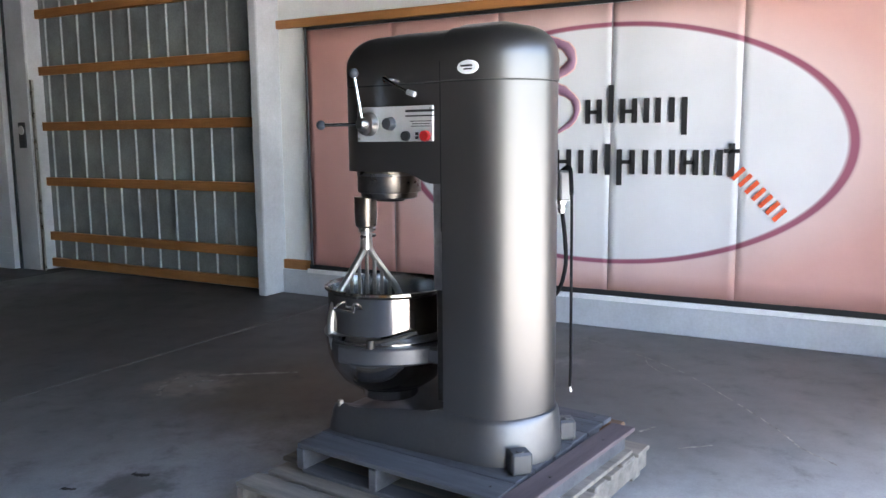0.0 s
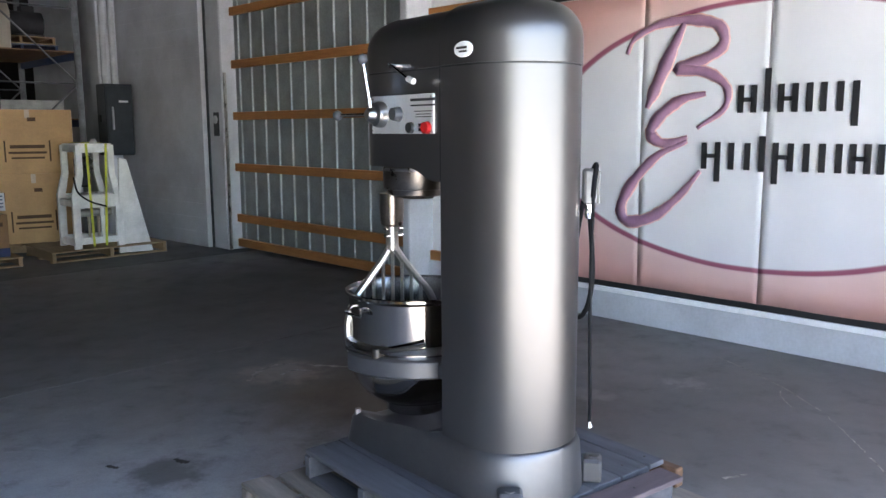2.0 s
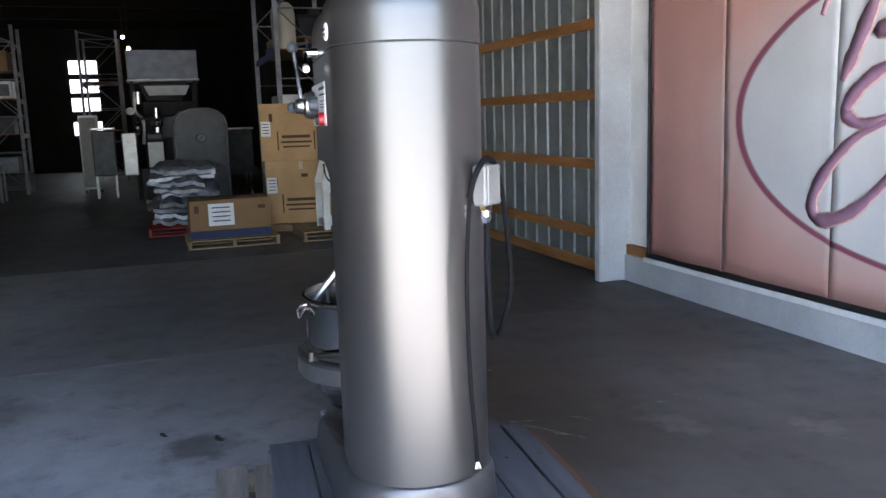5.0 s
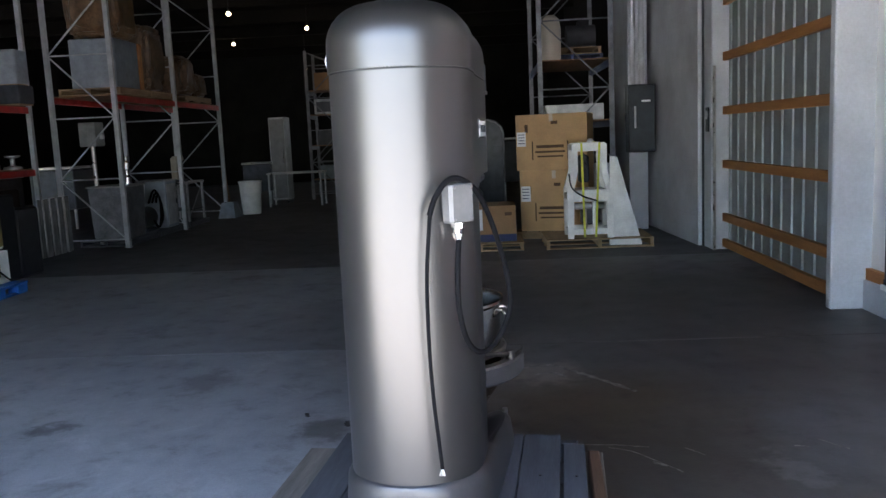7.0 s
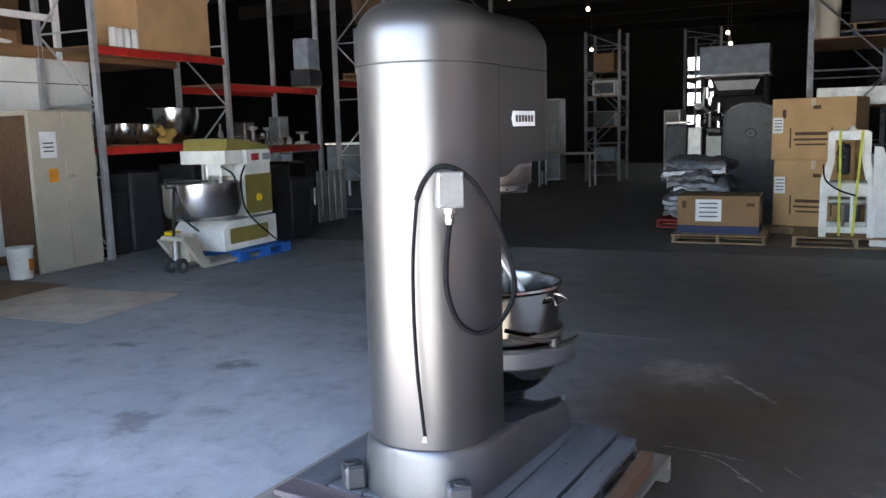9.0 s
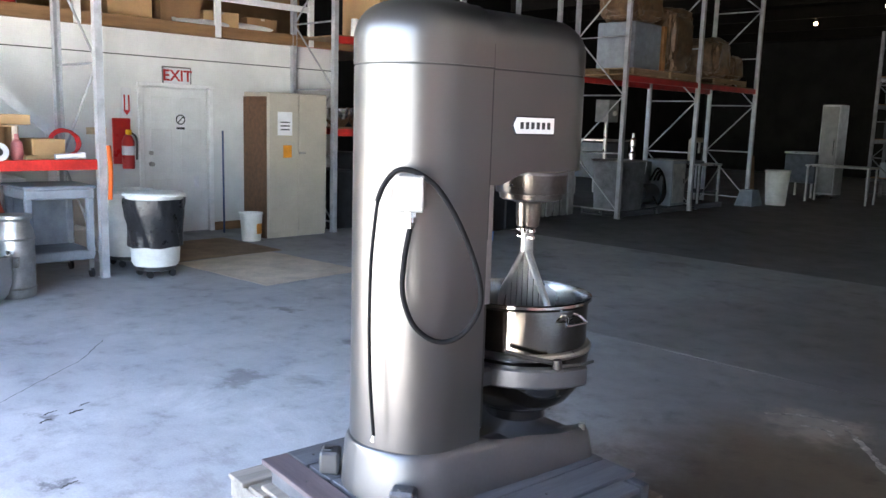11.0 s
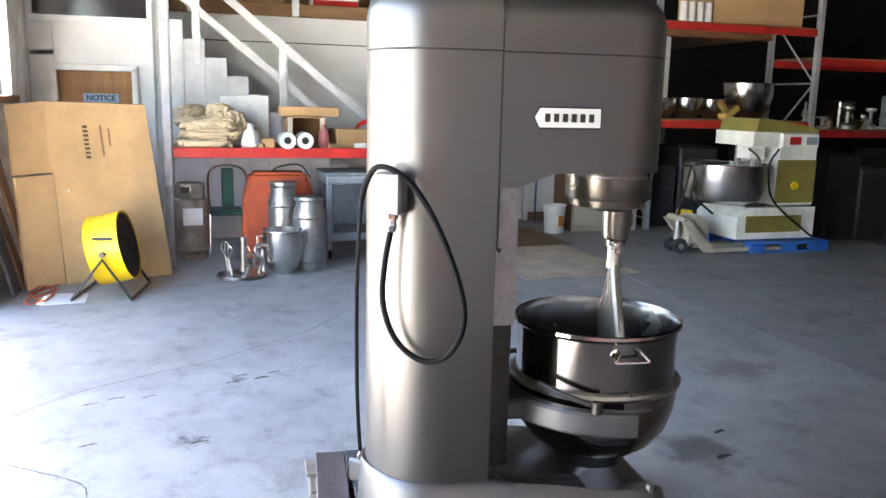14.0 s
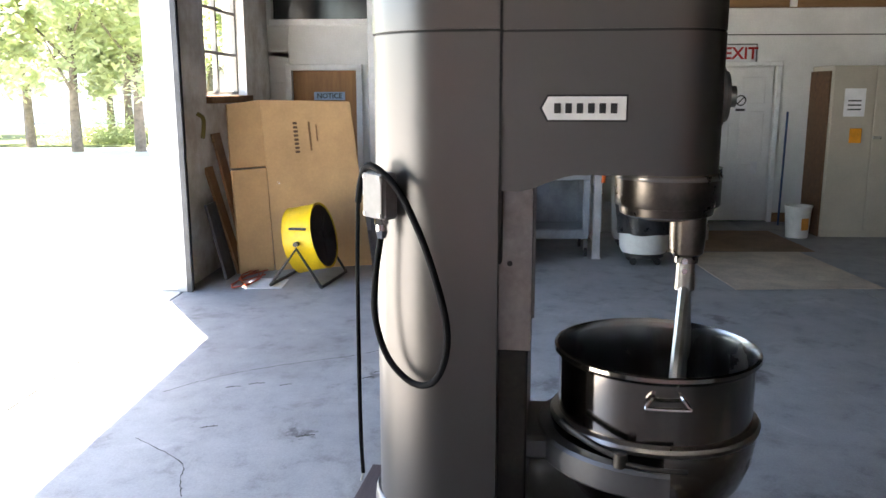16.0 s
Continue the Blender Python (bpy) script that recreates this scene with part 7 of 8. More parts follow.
solid("orange_strap", b, mat("orange_webbing", (0.75, 0.13, 0.01), 0.6), "orange webbing strap hung on the post", "strap", pose(-5.93, 1.34, 1.22))

# mezzanine goods
rnd = random.Random(11)
for k in range(9):
    y = -0.5 + k * 0.68
    s = (0.5, rnd.uniform(0.4, 0.62), rnd.uniform(0.22, 0.5))
    if 2 <= k <= 3:
        continue
    carton(pose(-8.95, y, 2.885, 0, 0, rnd.uniform(-8, 8) + 90), (s[1], s[0], s[2]), "brown carton stored on the mezzanine", "cardboard" if k % 2 else "cardboard_dark", True, (), "mezzanine cartons")
wc2 = thing("white_carton", pose(-8.72, 1.10, 2.885), "white and red printed carton on the mezzanine", "carton")
part("body", B((0, 0, 0.17), (0.3, 0.62, 0.34), 0.005), M["paper"], wc2)
part("band", B((0.152, 0, 0.06), (0.004, 0.6, 0.10)), M["red_paint"], wc2)
part("print_bar", B((0.152, 0, 0.24), (0.004, 0.50, 0.09)), M["ink"], wc2)

wt = thing("white_tube", pose(-8.75, 4.35, 2.95), "long white tube lying along the mezzanine edge", "tube")
part("body", cyl(bm_new(), (0, -0.85, 0), (0, 0.80, 0.02), 0.065, seg=20), M["paper"], wt)
part("end_cap", cyl(bm_new(), (0, -0.90, 0), (0, -0.84, 0), 0.072, seg=20), M["white_plastic"], wt)
solid("door_notice", B((0, 0, 0), (0.004, 0.08, 0.16)), M["paper"], "small white notice on the exit door", "sign", pose(-8.507, 3.68, 0.72))

# ---------------------------------------------------------------- by the doorway
def leaning_panel(name, lo_a, lo_b, hi_b, hi_a, t, material, parent, label=""):
    """A flat panel between two foot points and two head points, t thick behind its face."""
    f = [Vector(p) for p in (lo_a, lo_b, hi_b, hi_a)]
    nrm = (f[1] - f[0]).cross(f[3] - f[0]).normalized()
    if nrm.x > 0:
        nrm = -nrm
    bm = bm_new()
    front_ = [bm.verts.new(p) for p in f]
    back_ = [bm.verts.new(p + nrm * t) for p in f]
    bm.faces.new(front_)
    bm.faces.new(back_[::-1])
    for i in range(4):
        bm.faces.new((front_[i], front_[(i + 1) % 4], back_[(i + 1) % 4], back_[i]))
    bmesh.ops.bevel(bm, geom=list(bm.edges), offset=0.004, segments=1, affect="EDGES")
    return part(name, bm, material, parent, label)


lc = thing("large_carton", pose(0, 0, 0), "tall flattened brown cartons leaning by the wall", "carton", "tall cartons")
leaning_panel("front_sheet", (-5.29, -1.91, 0.0), (-5.57, -1.00, 0.0), (-5.66, -1.20, 1.62), (-5.38, -2.02, 1.64), 0.05, M["cardboard"], lc)
leaning_panel("lower_flap", (-5.10, -2.20, 0.0), (-5.285, -1.915, 0.0), (-5.335, -1.97, 1.0), (-5.15, -2.25, 0.985), 0.05, M["cardboard"], lc)
leaning_panel("upper_flap", (-5.19, -2.27, 1.0), (-5.37, -1.975, 1.005), (-5.395, -2.022, 1.64), (-5.22, -2.29, 1.60), 0.05, M["cardboard"], lc)
leaning_panel("rear_sheet", (-5.52, -1.95, 0.0), (-5.72, -1.02, 0.0), (-5.78, -1.22, 1.60), (-5.52, -2.05, 1.61), 0.04, M["cardboard_dark"], lc)


def on_sheet(u, v, w, h, material):
    """A printed bar lying on the front sheet; u across, v up."""
    o, du, dv = Vector((-5.29, -1.91, 0.0)), Vector((-0.28, 0.91, 0.0)), Vector((-0.09, -0.15, 1.63))
    nrm = Vector((0.953, 0.293, 0.08)) * 0.003
    p = [o + du * (u + a * w / 2) + dv * (v + e * h / 2) + nrm for a, e in ((-1, -1), (1, -1), (1, 1), (-1, 1))]
    leaning_panel("print_bar", p[0], p[1], p[2], p[3], 0.0025, material, lc)


for k in range(8):
    on_sheet(0.36, 0.70 + k * 0.024, 0.045, 0.014, M["print_brown"])
on_sheet(0.50, 0.79, 0.02, 0.17, M["cardboard_dark"])
on_sheet(0.57, 0.81, 0.015, 0.10, M["cardboard_dark"])
on_sheet(0.47, 0.36, 0.05, 0.008, M["print_brown"])
on_sheet(0.13, 0.52, 0.03, 0.012, M["paper"])

fn = thing("drum_fan", pose(-4.88, -1.47, 0, 0, 0, 80), "yellow portable drum fan on a black stand", "fan")
b = bm_new()
lathe(b, [(0.286, -0.135), (0.305, -0.14), (0.30, -0.13), (0.30, 0.13), (0.305, 0.14), (0.286, 0.135), (0.2845, 0.0), (0.286, -0.135)], 48)
FAN = pose(0, 0, 0.40, 0, 78, 0)
drum = part("drum", b, M["yellow"], fn, "yellow steel drum", FAN)
part("liner", lathe(bm_new(), [(0.279, -0.128), (0.2835, -0.128), (0.2835, 0.128), (0.279, 0.128), (0.279, -0.128)], 48), M["black"], drum, "black inner liner")
for z in (-0.13, 0.13):
    for r_ in [0.04 + 0.0187 * q for q in range(14)]:
        b = bm_new()
        lathe(b, [(r_ - 0.0025, z), (r_ + 0.0025, z), (r_ + 0.0025, z + 0.004), (r_ - 0.0025, z + 0.004), (r_ - 0.0025, z)], 36)
        part("guard_ring", b, M["black"], drum)
    for k in range(8):
        a = math.pi * k / 8
        part("guard_wire", tube(bm_new(), [(0.285 * math.cos(a), 0.285 * math.sin(a), z), (-0.285 * math.cos(a), -0.285 * math.sin(a), z)], 0.003, 6), M["black"], drum)
part("motor", cyl(bm_new(), (0, 0, -0.10), (0, 0, 0.06), 0.075, 0.06), M["black"], drum)
for k in range(3):
    b = bm_new()
    box(b, (0.16, 0, 0), (0.20, 0.13, 0.008), 0.003, Matrix.Rotation(radians(24), 4, "X"))
    part("blade", b, M["charcoal"], drum, m=pose(0, 0, 0.08, 0, 0, 120 * k))
for s_ in (-1, 1):
    part("stand_leg", tube(bm_new(), [(-0.26, s_ * 0.33, 0.02), (0.0, s_ * 0.335, 0.36), (0.22, s_ * 0.33, 0.02)], 0.014, 8), M["black"], fn)
    part("pivot", cyl(bm_new(), (0, s_ * 0.31, 0.40), (0, s_ * 0.36, 0.40), 0.022), M["black"], fn)
for x in (-0.26, 0.22):
    part("stand_bar", tube(bm_new(), [(x, -0.33, 0.02), (x, 0.33, 0.02)], 0.014, 8), M["black"], fn)
part("grip_slot", B((0.0, -0.303, 0.53), (0.16, 0.012, 0.022), 0.004, Matrix.Rotation(radians(-24), 4, "X")), M["black"], fn)
b = bm_new()
prism(b, [(-0.22, -0.14), (0.2, -0.18), (0.24, 0.14), (-0.1, 0.2)], "z", 0.0, 0.004)
solid("paper_sheet", b, M["paper"], "white paper sheet lying on the floor", "paper", pose(-4.75, -1.86, 0.002, 0, 0, 12))
for k, (x, w, h, r_) in enumerate(((-4.98, 0.26, 0.72, 9), (-5.22, 0.20, 1.05, 11), (-5.42, 0.22, 1.35, 8))):
    solid("scrap_board", B((0, 0, h / 2), (w, 0.025, h), 0.003), M["pallet_dark"] if k == 0 else M["shelfwood"], "dark scrap board leaning on the wall", "board", pose(x, -2.26 + 0.03 * k, 0, r_ + 4, 0, 0), "scrap boards")
b = bm_new()
pts = [(0.5 * math.sin(k * 1.3) * (0.5 + 0.06 * k), 0.10 * math.cos(k * 1.9), 0.012 + 0.006 * (k % 3)) for k in range(16)]
tube(b, pts, 0.007, 6, 5)
solid("extension_cord", b, M["red_plastic"], "red extension cord tangled on the floor", "cord", pose(-5.05, -2.05, 0))
hk = thing("wall_hook", pose(-4.98, -2.49, 1.40), "brass hose fitting hung on the wall", "fitting")
part("body", tube(bm_new(), [(0, 0.0, 0.12), (0.0, 0.05, 0.08), (0.02, 0.06, 0.0), (0, 0.04, -0.10)], 0.02, 8, 4), M["olive"], hk)

# ---------------------------------------------------------------- rear hall
for x, y, z in ((-8.2, 25, 5.1), (-5.9, 25.5, 4.2), (-1.4, 25, 4.4), (-1.25, 24.4, 4.0), (-6.0, 17.5, 4.9), (-4.6, 20.0, 4.8)):
    lp = thing("bulb_lamp", pose(x, y, z), "bare lit bulb hanging from the roof", "lamp", "hall lamps")
    part("bulb", ball(bm_new(), (0, 0, 0), 0.055), M["bulb"], lp)
    part("cord", cyl(bm_new(), (0, 0, 0.06), (0, 0, ROOF - z), 0.008, seg=6), M["black"], lp)
    part("socket", cyl(bm_new(), (0, 0, 0.05), (0, 0, 0.14), 0.03), M["black"], lp)
w3 = thing("window_3", pose(-3.05, 31.78, 1.2), "small bright far window in the end wall", "window", kind="structure")
for z in (0.45, 1.35, 2.05, 2.75):
    part("pane", B((0, 0, z), (1.0, 0.02, 0.5)), M["daylit"], w3)

rnd = random.Random(3)


def hall_machine(m, s, material, label, legs=True):
    t = thing("bakery_machine", m, label, "machine", "stored machines")
    part("body", B((0, 0, s[2] * 0.62), (s[0], s[1], s[2] * 0.62), 0.02), M[material], t)
    part("top", B((0, 0, s[2] * 0.96), (s[0] * 1.06, s[1] * 1.05, 0.05), 0.01), M["steel"], t)
    if legs:
        for x in (-0.42, 0.42):
            for y in (-0.42, 0.42):
                part("leg", B((x * s[0], y * s[1], s[2] * 0.155), (0.05, 0.05, s[2] * 0.31), 0.005), M["dull_alu"], t)
    return t


for x, y, sx, sy, sz, mt in ((-9.5, 12.5, 0.9, 0.9, 1.3, "charcoal"), (-9.3, 15, 1.0, 1.0, 1.4, "charcoal"), (-6.2, 20.0, 0.8, 0.7, 1.2, "charcoal"), (-1.9, 18.5, 0.5, 0.6, 1.7, "charcoal"), (0.9, 17.5, 1.0, 0.9, 1.6, "charcoal")):
    hall_machine(pose(x, y, 0, 0, 0, rnd.uniform(-6, 6)), (sx, sy, sz), mt, "stored grey bakery machine in the dark hall")
for y in (11.55, 12.85, 14.4):
    pallet(pose(-6.5, y, 0), "dark pallet under stored machines", 0.95, 1.15, 0.11, 6, M["pallet_dark"], "x", "dark pallets")
hpn = thing("flour_hopper", pose(-6.42, 11.40, 0.11), "slightly tapered pale steel hopper on a pallet", "hopper")
b = bm_new()
loft(b, [[(x * 0.31, y * 0.36, 0.0) for x, y in ((-1, -1), (1, -1), (1, 1), (-1, 1))], [(x * 0.34, y * 0.40, 0.92) for x, y in ((-1, -1), (1, -1), (1, 1), (-1, 1))]])
bmesh.ops.bevel(b, geom=list(b.edges), offset=0.015, segments=2, affect="EDGES")
part("body", b, M["dim_steel"], hpn)
part("rim", B((0, 0, 0.935), (0.72, 0.84, 0.03), 0.006), M["steel"], hpn)
part("corner_strip", B((0.30, 0.36, 0.47), (0.02, 0.02, 0.90), 0.004, Euler((-0.1, 0.08, 0)).to_matrix().to_4x4()), M["paper"], hpn)
b = bm_new()
lathe(b, [(0, 0), (0.07, 0), (0.07, 0.12), (0.04, 0.16), (0.04, 0.24), (0.065, 0.27), (0.065, 0.38), (0.03, 0.42), (0.03, 0.5), (0, 0.5)], 20)
solid("chrome_pump", b, M["chrome"], "chrome pump standing on the steel hopper", "pump", pose(-6.28, 11.58, 1.062))
mo = thing("motor_unit", pose(-6.40, 12.35, 0.11), "dark electric motor with coiled black hoses", "motor")
part("housing", cyl(bm_new(), (0, -0.28, 0.26), (0, 0.24, 0.26), 0.20, seg=28), M["charcoal"], mo)
part("end_bell", cyl(bm_new(), (0, 0.24, 0.26), (0, 0.32, 0.26), 0.15, 0.08, seg=28), M["dull_alu"], mo)
part("foot", B((0, 0, 0.035), (0.36, 0.46, 0.07), 0.01), M["charcoal"], mo)
for k in range(3):
    pts = [(0.24 + 0.03 * k, -0.25 + 0.1 * k, 0.55), (0.28, -0.05 + 0.06 * k, 0.78 - 0.06 * k), (0.27, 0.22, 0.60), (0.26, 0.34 - 0.05 * k, 0.25), (0.25, 0.12, 0.06), (0.26, -0.12, 0.22)]
    part("hose", tube(bm_new(), pts, 0.022, 8, 6), M["rubber"], mo, "black rubber hose")
part("tank", B((-0.28, 0.12, 0.45), (0.26, 0.7, 0.88), 0.02), M["dim_steel"], mo)
ck = thing("control_cabinet", pose(-6.42, 13.18, 0.11), "grey steel machine cabinet with a hinged door", "cabinet")
part("body", B((0, 0, 0.46), (0.58, 0.56, 0.92), 0.012), M["cart"], ck)
dr_ = part("door", B((0.295, 0, 0.46), (0.012, 0.48, 0.80), 0.004), M["dull_alu"], ck)
part("handle", B((0.31, 0.18, 0.50), (0.02, 0.02, 0.10), 0.004), M["black"], dr_)
part("top_plate", B((0, 0, 0.93), (0.62, 0.60, 0.02), 0.004), M["steel"], ck)
bn = thing("work_bench", pose(-6.38, 14.45, 0.11), "steel bench with raised bracket arms", "bench")
part("bench_top", B((0, 0, 0.82), (0.62, 1.0, 0.04), 0.005), M["steel"], bn)
for x in (-0.27, 0.27):
    for y in (-0.45, 0.45):
        part("leg", B((x, y, 0.40), (0.045, 0.045, 0.80), 0.004), M["dull_alu"], bn)
    part("brace", tube(bm_new(), [(x, -0.42, 0.10), (x, 0.42, 0.74)], 0.015, 6), M["dull_alu"], bn)
part("under_shelf", B((0, 0, 0.24), (0.56, 0.92, 0.02), 0.004), M["charcoal"], bn)
vs = thing("cast_press", pose(-6.36, 14.08, 0.95), "pale cast press standing on the bench", "press")
part("column", B((0, 0, 0.26), (0.14, 0.12, 0.52), 0.02), M["cream"], vs)
part("arm", B((0.02, 0.14, 0.50), (0.13, 0.36, 0.10), 0.02), M["cream"], vs)
part("ram", cyl(bm_new(), (0.02, 0.27, 0.22), (0.02, 0.27, 0.46), 0.025), M["steel"], vs)
part("bed", B((0.02, 0.12, 0.03), (0.26, 0.40, 0.06), 0.01), M["charcoal"], vs)
solid("grey_tub", loft(bm_new(), [[(x * 0.2, y * 0.3, 0) for x, y in ((-1, -1), (1, -1), (1, 1), (-1, 1))], [(x * 0.14, y * 0.16, 0.36) for x, y in ((-1, -1), (1, -1), (1, 1), (-1, 1))]]), M["cart"], "grey sloped plastic tub on the floor", "tub", pose(-5.85, 15.95, 0))
solid("brown_board", B((0, 0, 0.55), (0.04, 0.24, 1.1), 0.006), M["shelfwood"], "brown board leaning by the bin", "board", pose(-6.05, 16.55, 0, 0, -5, 0))
rs = thing("steel_sheets", pose(-6.95, 10.2, 0), "pale ribbed steel panels leaning together", "panels")
for k in range(9):
    part("panel", B((0.03 * (k % 2), -0.45 + 0.11 * k, 0.47), (0.03, 0.10, 0.94), 0.008), M["dull_alu"], rs)
for x, y, z, s, mt in ((-7.45, 10.28, 2.472, (0.42, 0.45, 0.30), "charcoal"), (-7.45, 10.30, 2.792, (0.34, 0.36, 0.55), "cart"), (-7.9, 8.9, 1.432, (0.3, 0.3, 0.4), "steel"), (-7.9, 9.95, 1.432, (0.25, 0.3, 0.5), "dull_alu")):
    t = thing("stored_box", pose(x, y, z), "grey stored machine part on the rack", "machine part", "rack goods")
    part("body", B((0, 0, s[2] / 2 + 0.02), s, 0.02), M[mt], t)
    part("skid", B((0, 0, 0.01), (s[0] * 0.9, s[1] * 0.9, 0.02)), M["pallet_new"], t)
pallet(pose(-6.5, 11.55, 2.625), "pine pallet on the high rack", 1.1, 1.25, 0.12, 6, M["pallet_new"], "x", "high pallets")
pallet(pose(-6.5, 12.75, 2.625), "pine pallet on the high rack", 1.1, 1.0, 0.12, 6, M["pallet_new"], "x", "high pallets")
pallet(pose(-6.5, 14.8, 2.625), "pine pallet on the high rack", 1.1, 1.5, 0.12, 6, M["pallet_new"], "x", "high pallets")
gb = thing("machine_crate", pose(-6.45, 11.50, 2.745), "pale grey steel crate on a pallet", "crate")
part("body", B((0, 0, 0.42), (0.80, 0.95, 0.84), 0.02), M["cart"], gb)
solid("timber_post", B((0, 0, 0.42), (0.09, 0.11, 0.84), 0.006), M["batten"], "orange pine upright beside the crate", "post", pose(-6.1, 12.12, 2.745))


def wrapped_load(m, s, seed, label):
    """Goods under crumpled brown film: a lumpy block."""
    bm = bm_new()
    ball(bm, (0, 0, 0), 1, (1, 1, 1), 5)
    for v in bm.verts:
        q = v.co.copy()
        p = Vector([math.copysign(abs(t_) ** 0.45, t_) for t_ in q])
        p *= 1 + 0.12 * noise.noise(q * 2.2 + Vector((seed, 0, 0))) + 0.08 * noise.noise(q * 6 + Vector((0, seed, 0)))
        v.co = Vector((p.x * s[0] / 2, p.y * s[1] / 2, max(0.0, p.z * s[2] / 2 + s[2] / 2)))
    return solid("wrapped_load", bm, M["brown_film"], label, "load", m, "wrapped loads", angle=25)


wrapped_load(pose(-6.45, 11.50, 3.586), (0.92, 1.05, 1.1), 5, "lumpy brown film-wrapped goods on the pale crate")
wrapped_load(pose(-6.5, 12.80, 2.745), (0.95, 0.95, 1.25), 3, "tall load wrapped in crumpled brown film")
wrapped_load(pose(-6.5, 14.55, 2.745), (0.95, 0.9, 0.85), 8, "low load wrapped in crumpled brown film")
wrapped_load(pose(-6.5, 15.30, 2.745), (0.9, 0.6, 0.55), 12, "low load wrapped in crumpled brown film")

# tall pale units and shelves far back
for x, y, w, h, k in ((-2.33, 20.5, 0.44, 1.98, 0), (-5.6, 20.1, 0.46, 2.4, 1)):
    fz = thing("steel_cabinet", pose(x, y, 0), "tall pale steel cabinet in the dark hall", "cabinet", "hall cabinets")
    part("body", B((0, 0, h / 2 + 0.05), (w, 0.6, h - 0.1), 0.015), M["dull_alu"], fz)
    part("door", B((0, -0.31, h / 2 + 0.05), (w - 0.06, 0.02, h - 0.2), 0.006), M["box_grey"], fz)
    part("handle", B((w * 0.32, -0.335, h * 0.55), (0.02, 0.02, 0.4), 0.004), M["chrome"], fz)
    for x_ in (-w * 0.4, w * 0.4):
        part("foot", B((x_, 0, 0.03), (0.06, 0.5, 0.06)), M["black"], fz)
ap = thing("oven_unit", pose(-4.44, 21.55, 2.47), "pale metal oven box on the rack tower", "oven")
part("body", B((0, 0, 0.23), (0.7, 0.7, 0.44), 0.015), M["dull_alu"], ap)
part("door", B((0, -0.36, 0.22), (0.56, 0.02, 0.30), 0.006), M["charcoal"], ap)
for k, (z, mt) in enumerate(((0.562, "cart"), (1.562, "charcoal"), (3.162, "cardboard_dark"))):
    solid("stored_carton", B((0, 0, 0.2), (0.6, 0.7, 0.4 + 0.06 * k), 0.01), M[mt], "dusty box stored on the rack tower", "box", pose(-4.44, 21.55, z + 0.03 * k), "tower boxes")
cbx = thing("control_box", pose(-6.75, 11.35, 1.75), "grey control box with a pale knob on a post", "control box")
part("body", B((0, 0, 0.22), (0.30, 0.34, 0.42), 0.01), M["dull_alu"], cbx)
part("knob", ball(bm_new(), (0.17, 0.02, 0.18), 0.05), M["white_plastic"], cbx)
part("post", cyl(bm_new(), (0, 0, -1.75), (0, 0, 0.03), 0.04), M["steel"], cbx)
for x, y in ((-5.55, 16.7),):
    b = bm_new()
    lathe(b, [(0, 0), (0.22, 0), (0.27, 0.75), (0.285, 0.76), (0.285, 0.80), (0.25, 0.80), (0.2, 0.04), (0, 0.04)], 28)
    solid("waste_bin", b, M["white_plastic"], "white round plastic bin in the dark hall", "bin", pose(x, y, 0), "hall bins")
tb = thing("work_table", pose(-4.9, 18.9, 0), "steel work table in the dark hall", "table")
part("tabletop", B((0, 0, 0.88), (1.5, 0.7, 0.04), 0.005), M["steel"], tb)
for x in (-0.7, 0.7):
    for y in (-0.3, 0.3):
        part("leg", cyl(bm_new(), (x, y, 0), (x, y, 0.86), 0.025, seg=10), M["dull_alu"], tb)

# ---------------------------------------------------------------- outdoors
gs = bm_new()
box(gs, (-30, -9, 0.0), (14, 40, 0.06))
solid("verge", gs, M["grass"], "dry grass verge beyond the yard", "ground", kind="structure")


def leaf_crown(seed, n, rx, rz):
    rr = random.Random(seed)
    b = bm_new()
    clumps = [(Vector((rr.gauss(0, 0.5) * rx, rr.gauss(0, 0.5) * rx, rr.uniform(-0.8, 0.9) * rz)), rr.uniform(0.25, 0.5) * rx) for _ in range(26)]
    verts, faces = [], []
    for k in range(n):
        c, r_ = clumps[k % len(clumps)]
        p = c + Vector((rr.gauss(0, 0.45), rr.gauss(0, 0.45), rr.gauss(0, 0.4))) * r_
        d = Vector((rr.uniform(-1, 1), rr.uniform(-1, 1), rr.uniform(-0.6, 0.6))).normalized()
        e = d.cross(Vector((rr.uniform(-1, 1), rr.uniform(-1, 1), 1))).normalized()
        s = rr.uniform(0.08, 0.16)
        i = len(verts)
        verts += [p - d * s, p + e * s * 0.5, p + d * s, p - e * s * 0.5]
        faces.append((i, i + 1, i + 2, i + 3))
    b.free()
    me = bpy.data.meshes.new("crown")
    me.from_pydata([tuple(v) for v in verts], [], faces)
    me.materials.append(M["leaf"])
    return me


CROWNS = [leaf_crown(s, 6500, 1.75, 2.2) for s in (1, 2, 3)]


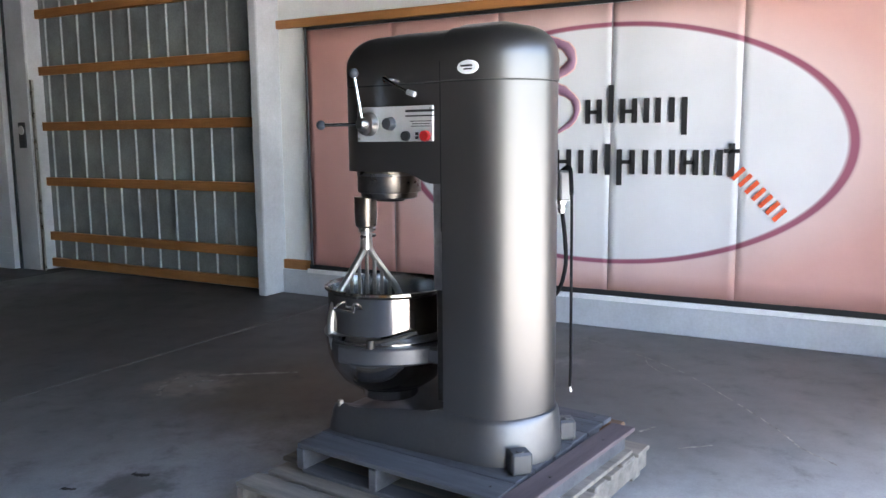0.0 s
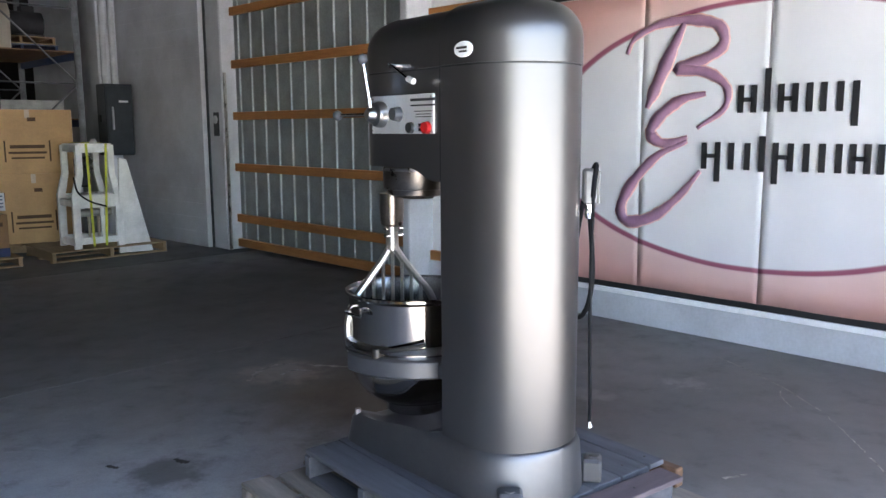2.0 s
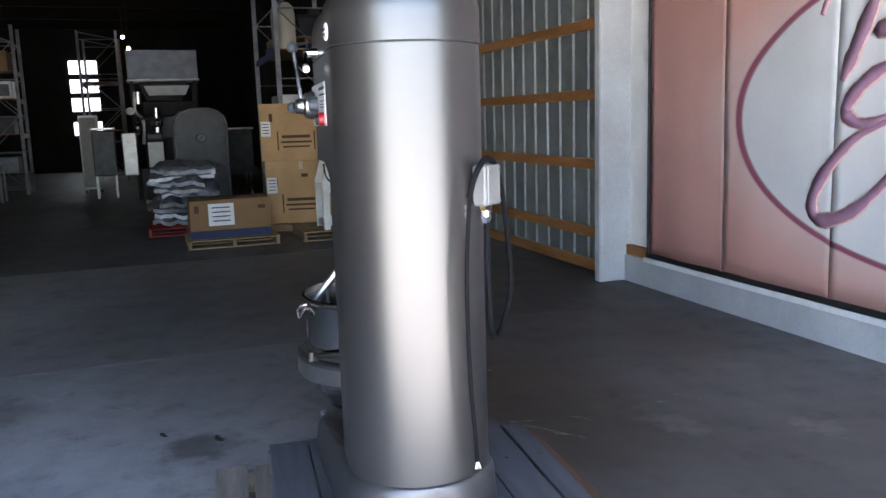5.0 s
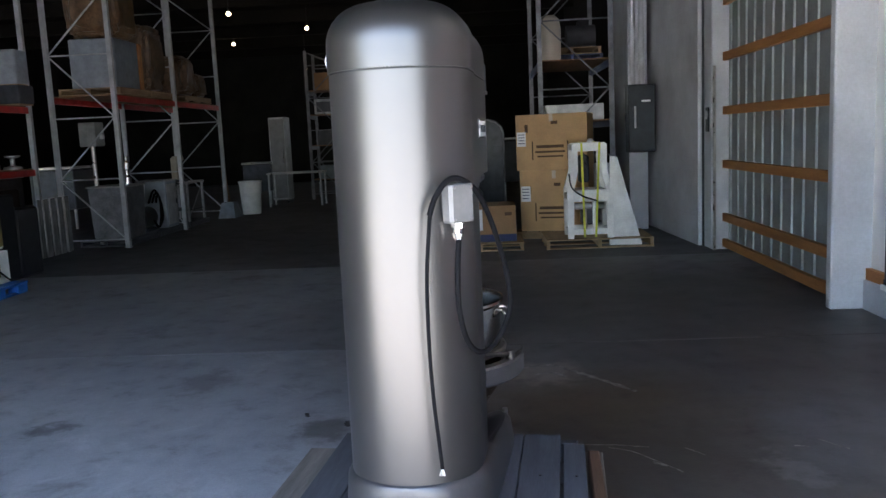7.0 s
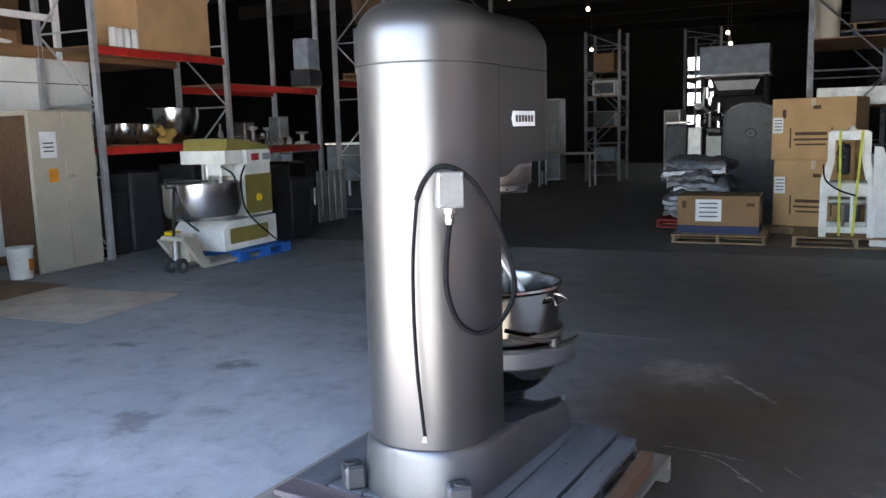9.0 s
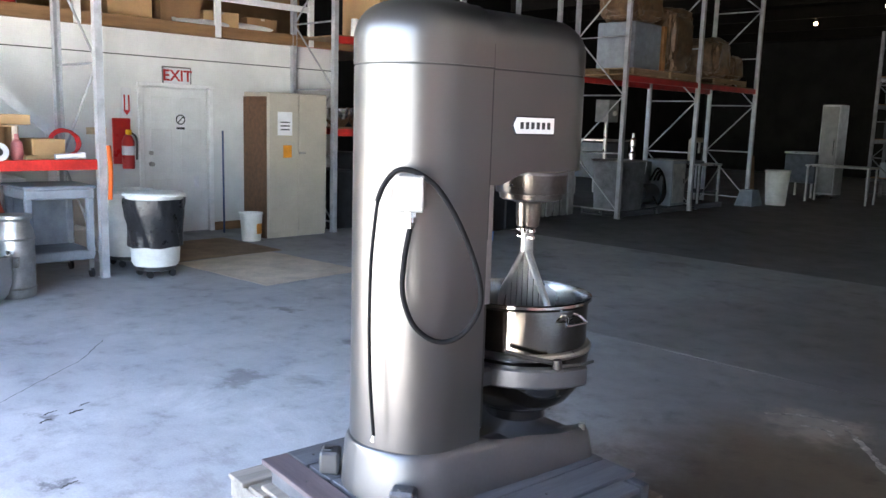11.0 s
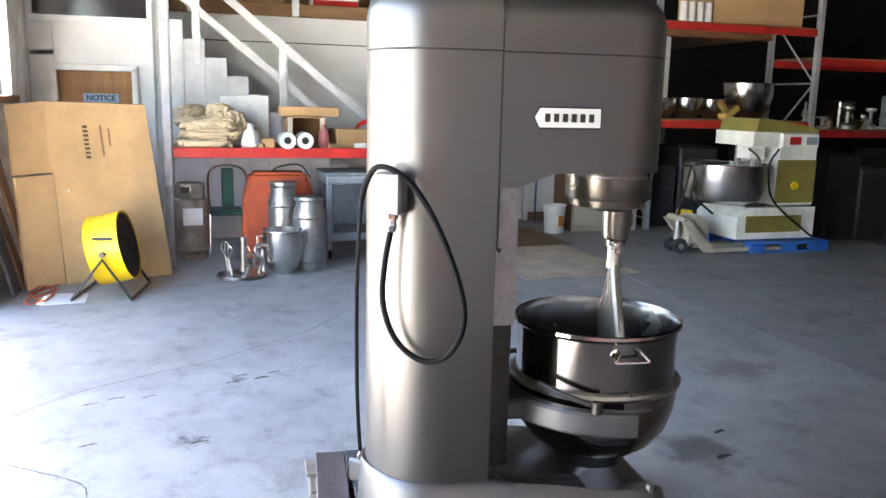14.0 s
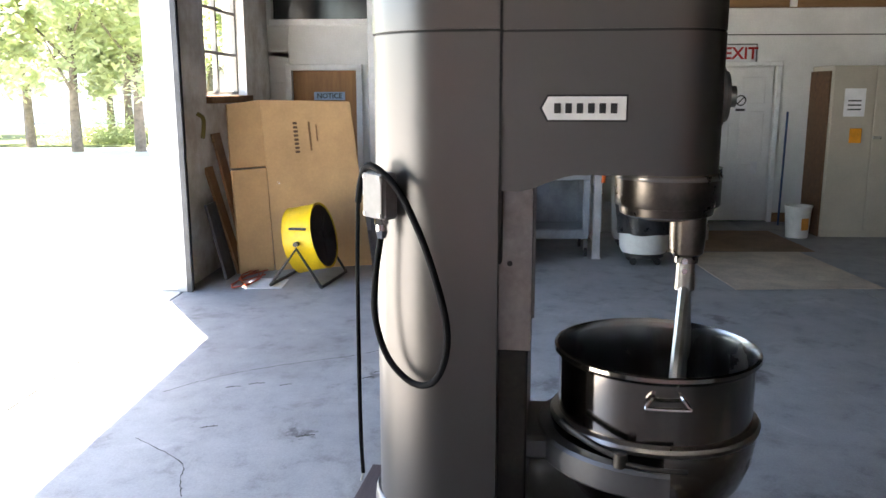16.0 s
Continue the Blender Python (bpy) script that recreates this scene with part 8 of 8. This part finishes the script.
def tree(m, h, label, k):
    t = thing("tree", m, label, "tree", "yard trees")
    b = bm_new()
    rr = random.Random(k)
    tube(b, [(0, 0, 0), (0.05, 0.03, h * 0.25), (-0.04, 0.05, h * 0.5), (0.03, 0, h * 0.85)], 0.17, 10, 4, 0.35)
    part("trunk", b, M["bark"], t)
    for j in range(5):
        a = j * 2.4 + k
        b = bm_new()
        z = h * (0.3 + 0.08 * j)
        tube(b, [(0, 0, z), (0.6 * math.cos(a), 0.6 * math.sin(a), z + 0.6), (1.3 * math.cos(a), 1.3 * math.sin(a), z + 1.4)], 0.06, 7, 4, 0.3)
        part("limb", b, M["bark"], t)
    part("crown", CROWNS[k % 3], None, t, "loose green leaves", pose(0, 0, h * 0.62, 0, 0, 50 * k))
    return t


for k, (x, y, h) in enumerate(((-21.0, -11.7, 5.6), (-21.2, -9.9, 5.4), (-23.0, -14.2, 6.2), (-26.5, -12.5, 6.5), (-19.5, -14.6, 5.8), (-27, -8.5, 6.0), (-24, -18, 6.5), (-30.5, -15.0, 7.0), (-31, -11.0, 7.2), (-29.5, -19.5, 7.0))):
    tree(pose(x, y, 0), h, "young leafy street tree in full sun", k)
b = bm_new()
rr = random.Random(9)
verts, faces = [], []
for k in range(3500):
    p = Vector((rr.gauss(0, 0.5), rr.gauss(0, 1.3), abs(rr.gauss(0, 0.45))))
    d = Vector((rr.uniform(-1, 1), rr.uniform(-1, 1), rr.uniform(-0.6, 0.6))).normalized() * 0.07
    e = d.cross(Vector((0.3, 0.2, 1))).normalized() * 0.035
    i = len(verts)
    verts += [p - d, p + e, p + d, p - e]
    faces.append((i, i + 1, i + 2, i + 3))
b.free()
me = bpy.data.meshes.new("shrub")
me.from_pydata([tuple(v) for v in verts], [], faces)
me.materials.append(M["leaf"])
sb_ = new("shrub", me)
sb_.matrix_basis = pose(-24.5, -11.8, 0)
tagged(sb_, "low green shrub beyond the yard", "shrub")
# building across the yard
hs = thing("far_building", pose(-46, -16, 0), "pale low building beyond the trees", "building")
part("wall", B((0, 0, 2.2), (8, 30, 4.4), 0.02), M["wall_white"], hs)
part("roof", B((0, 0, 4.5), (8.4, 30.4, 0.25), 0.02), M["dull_alu"], hs)
for y in (-9, -3, 3, 9):
    part("window", B((4.02, y, 2.2), (0.06, 2.2, 1.3), 0.01), M["bronze"], hs)
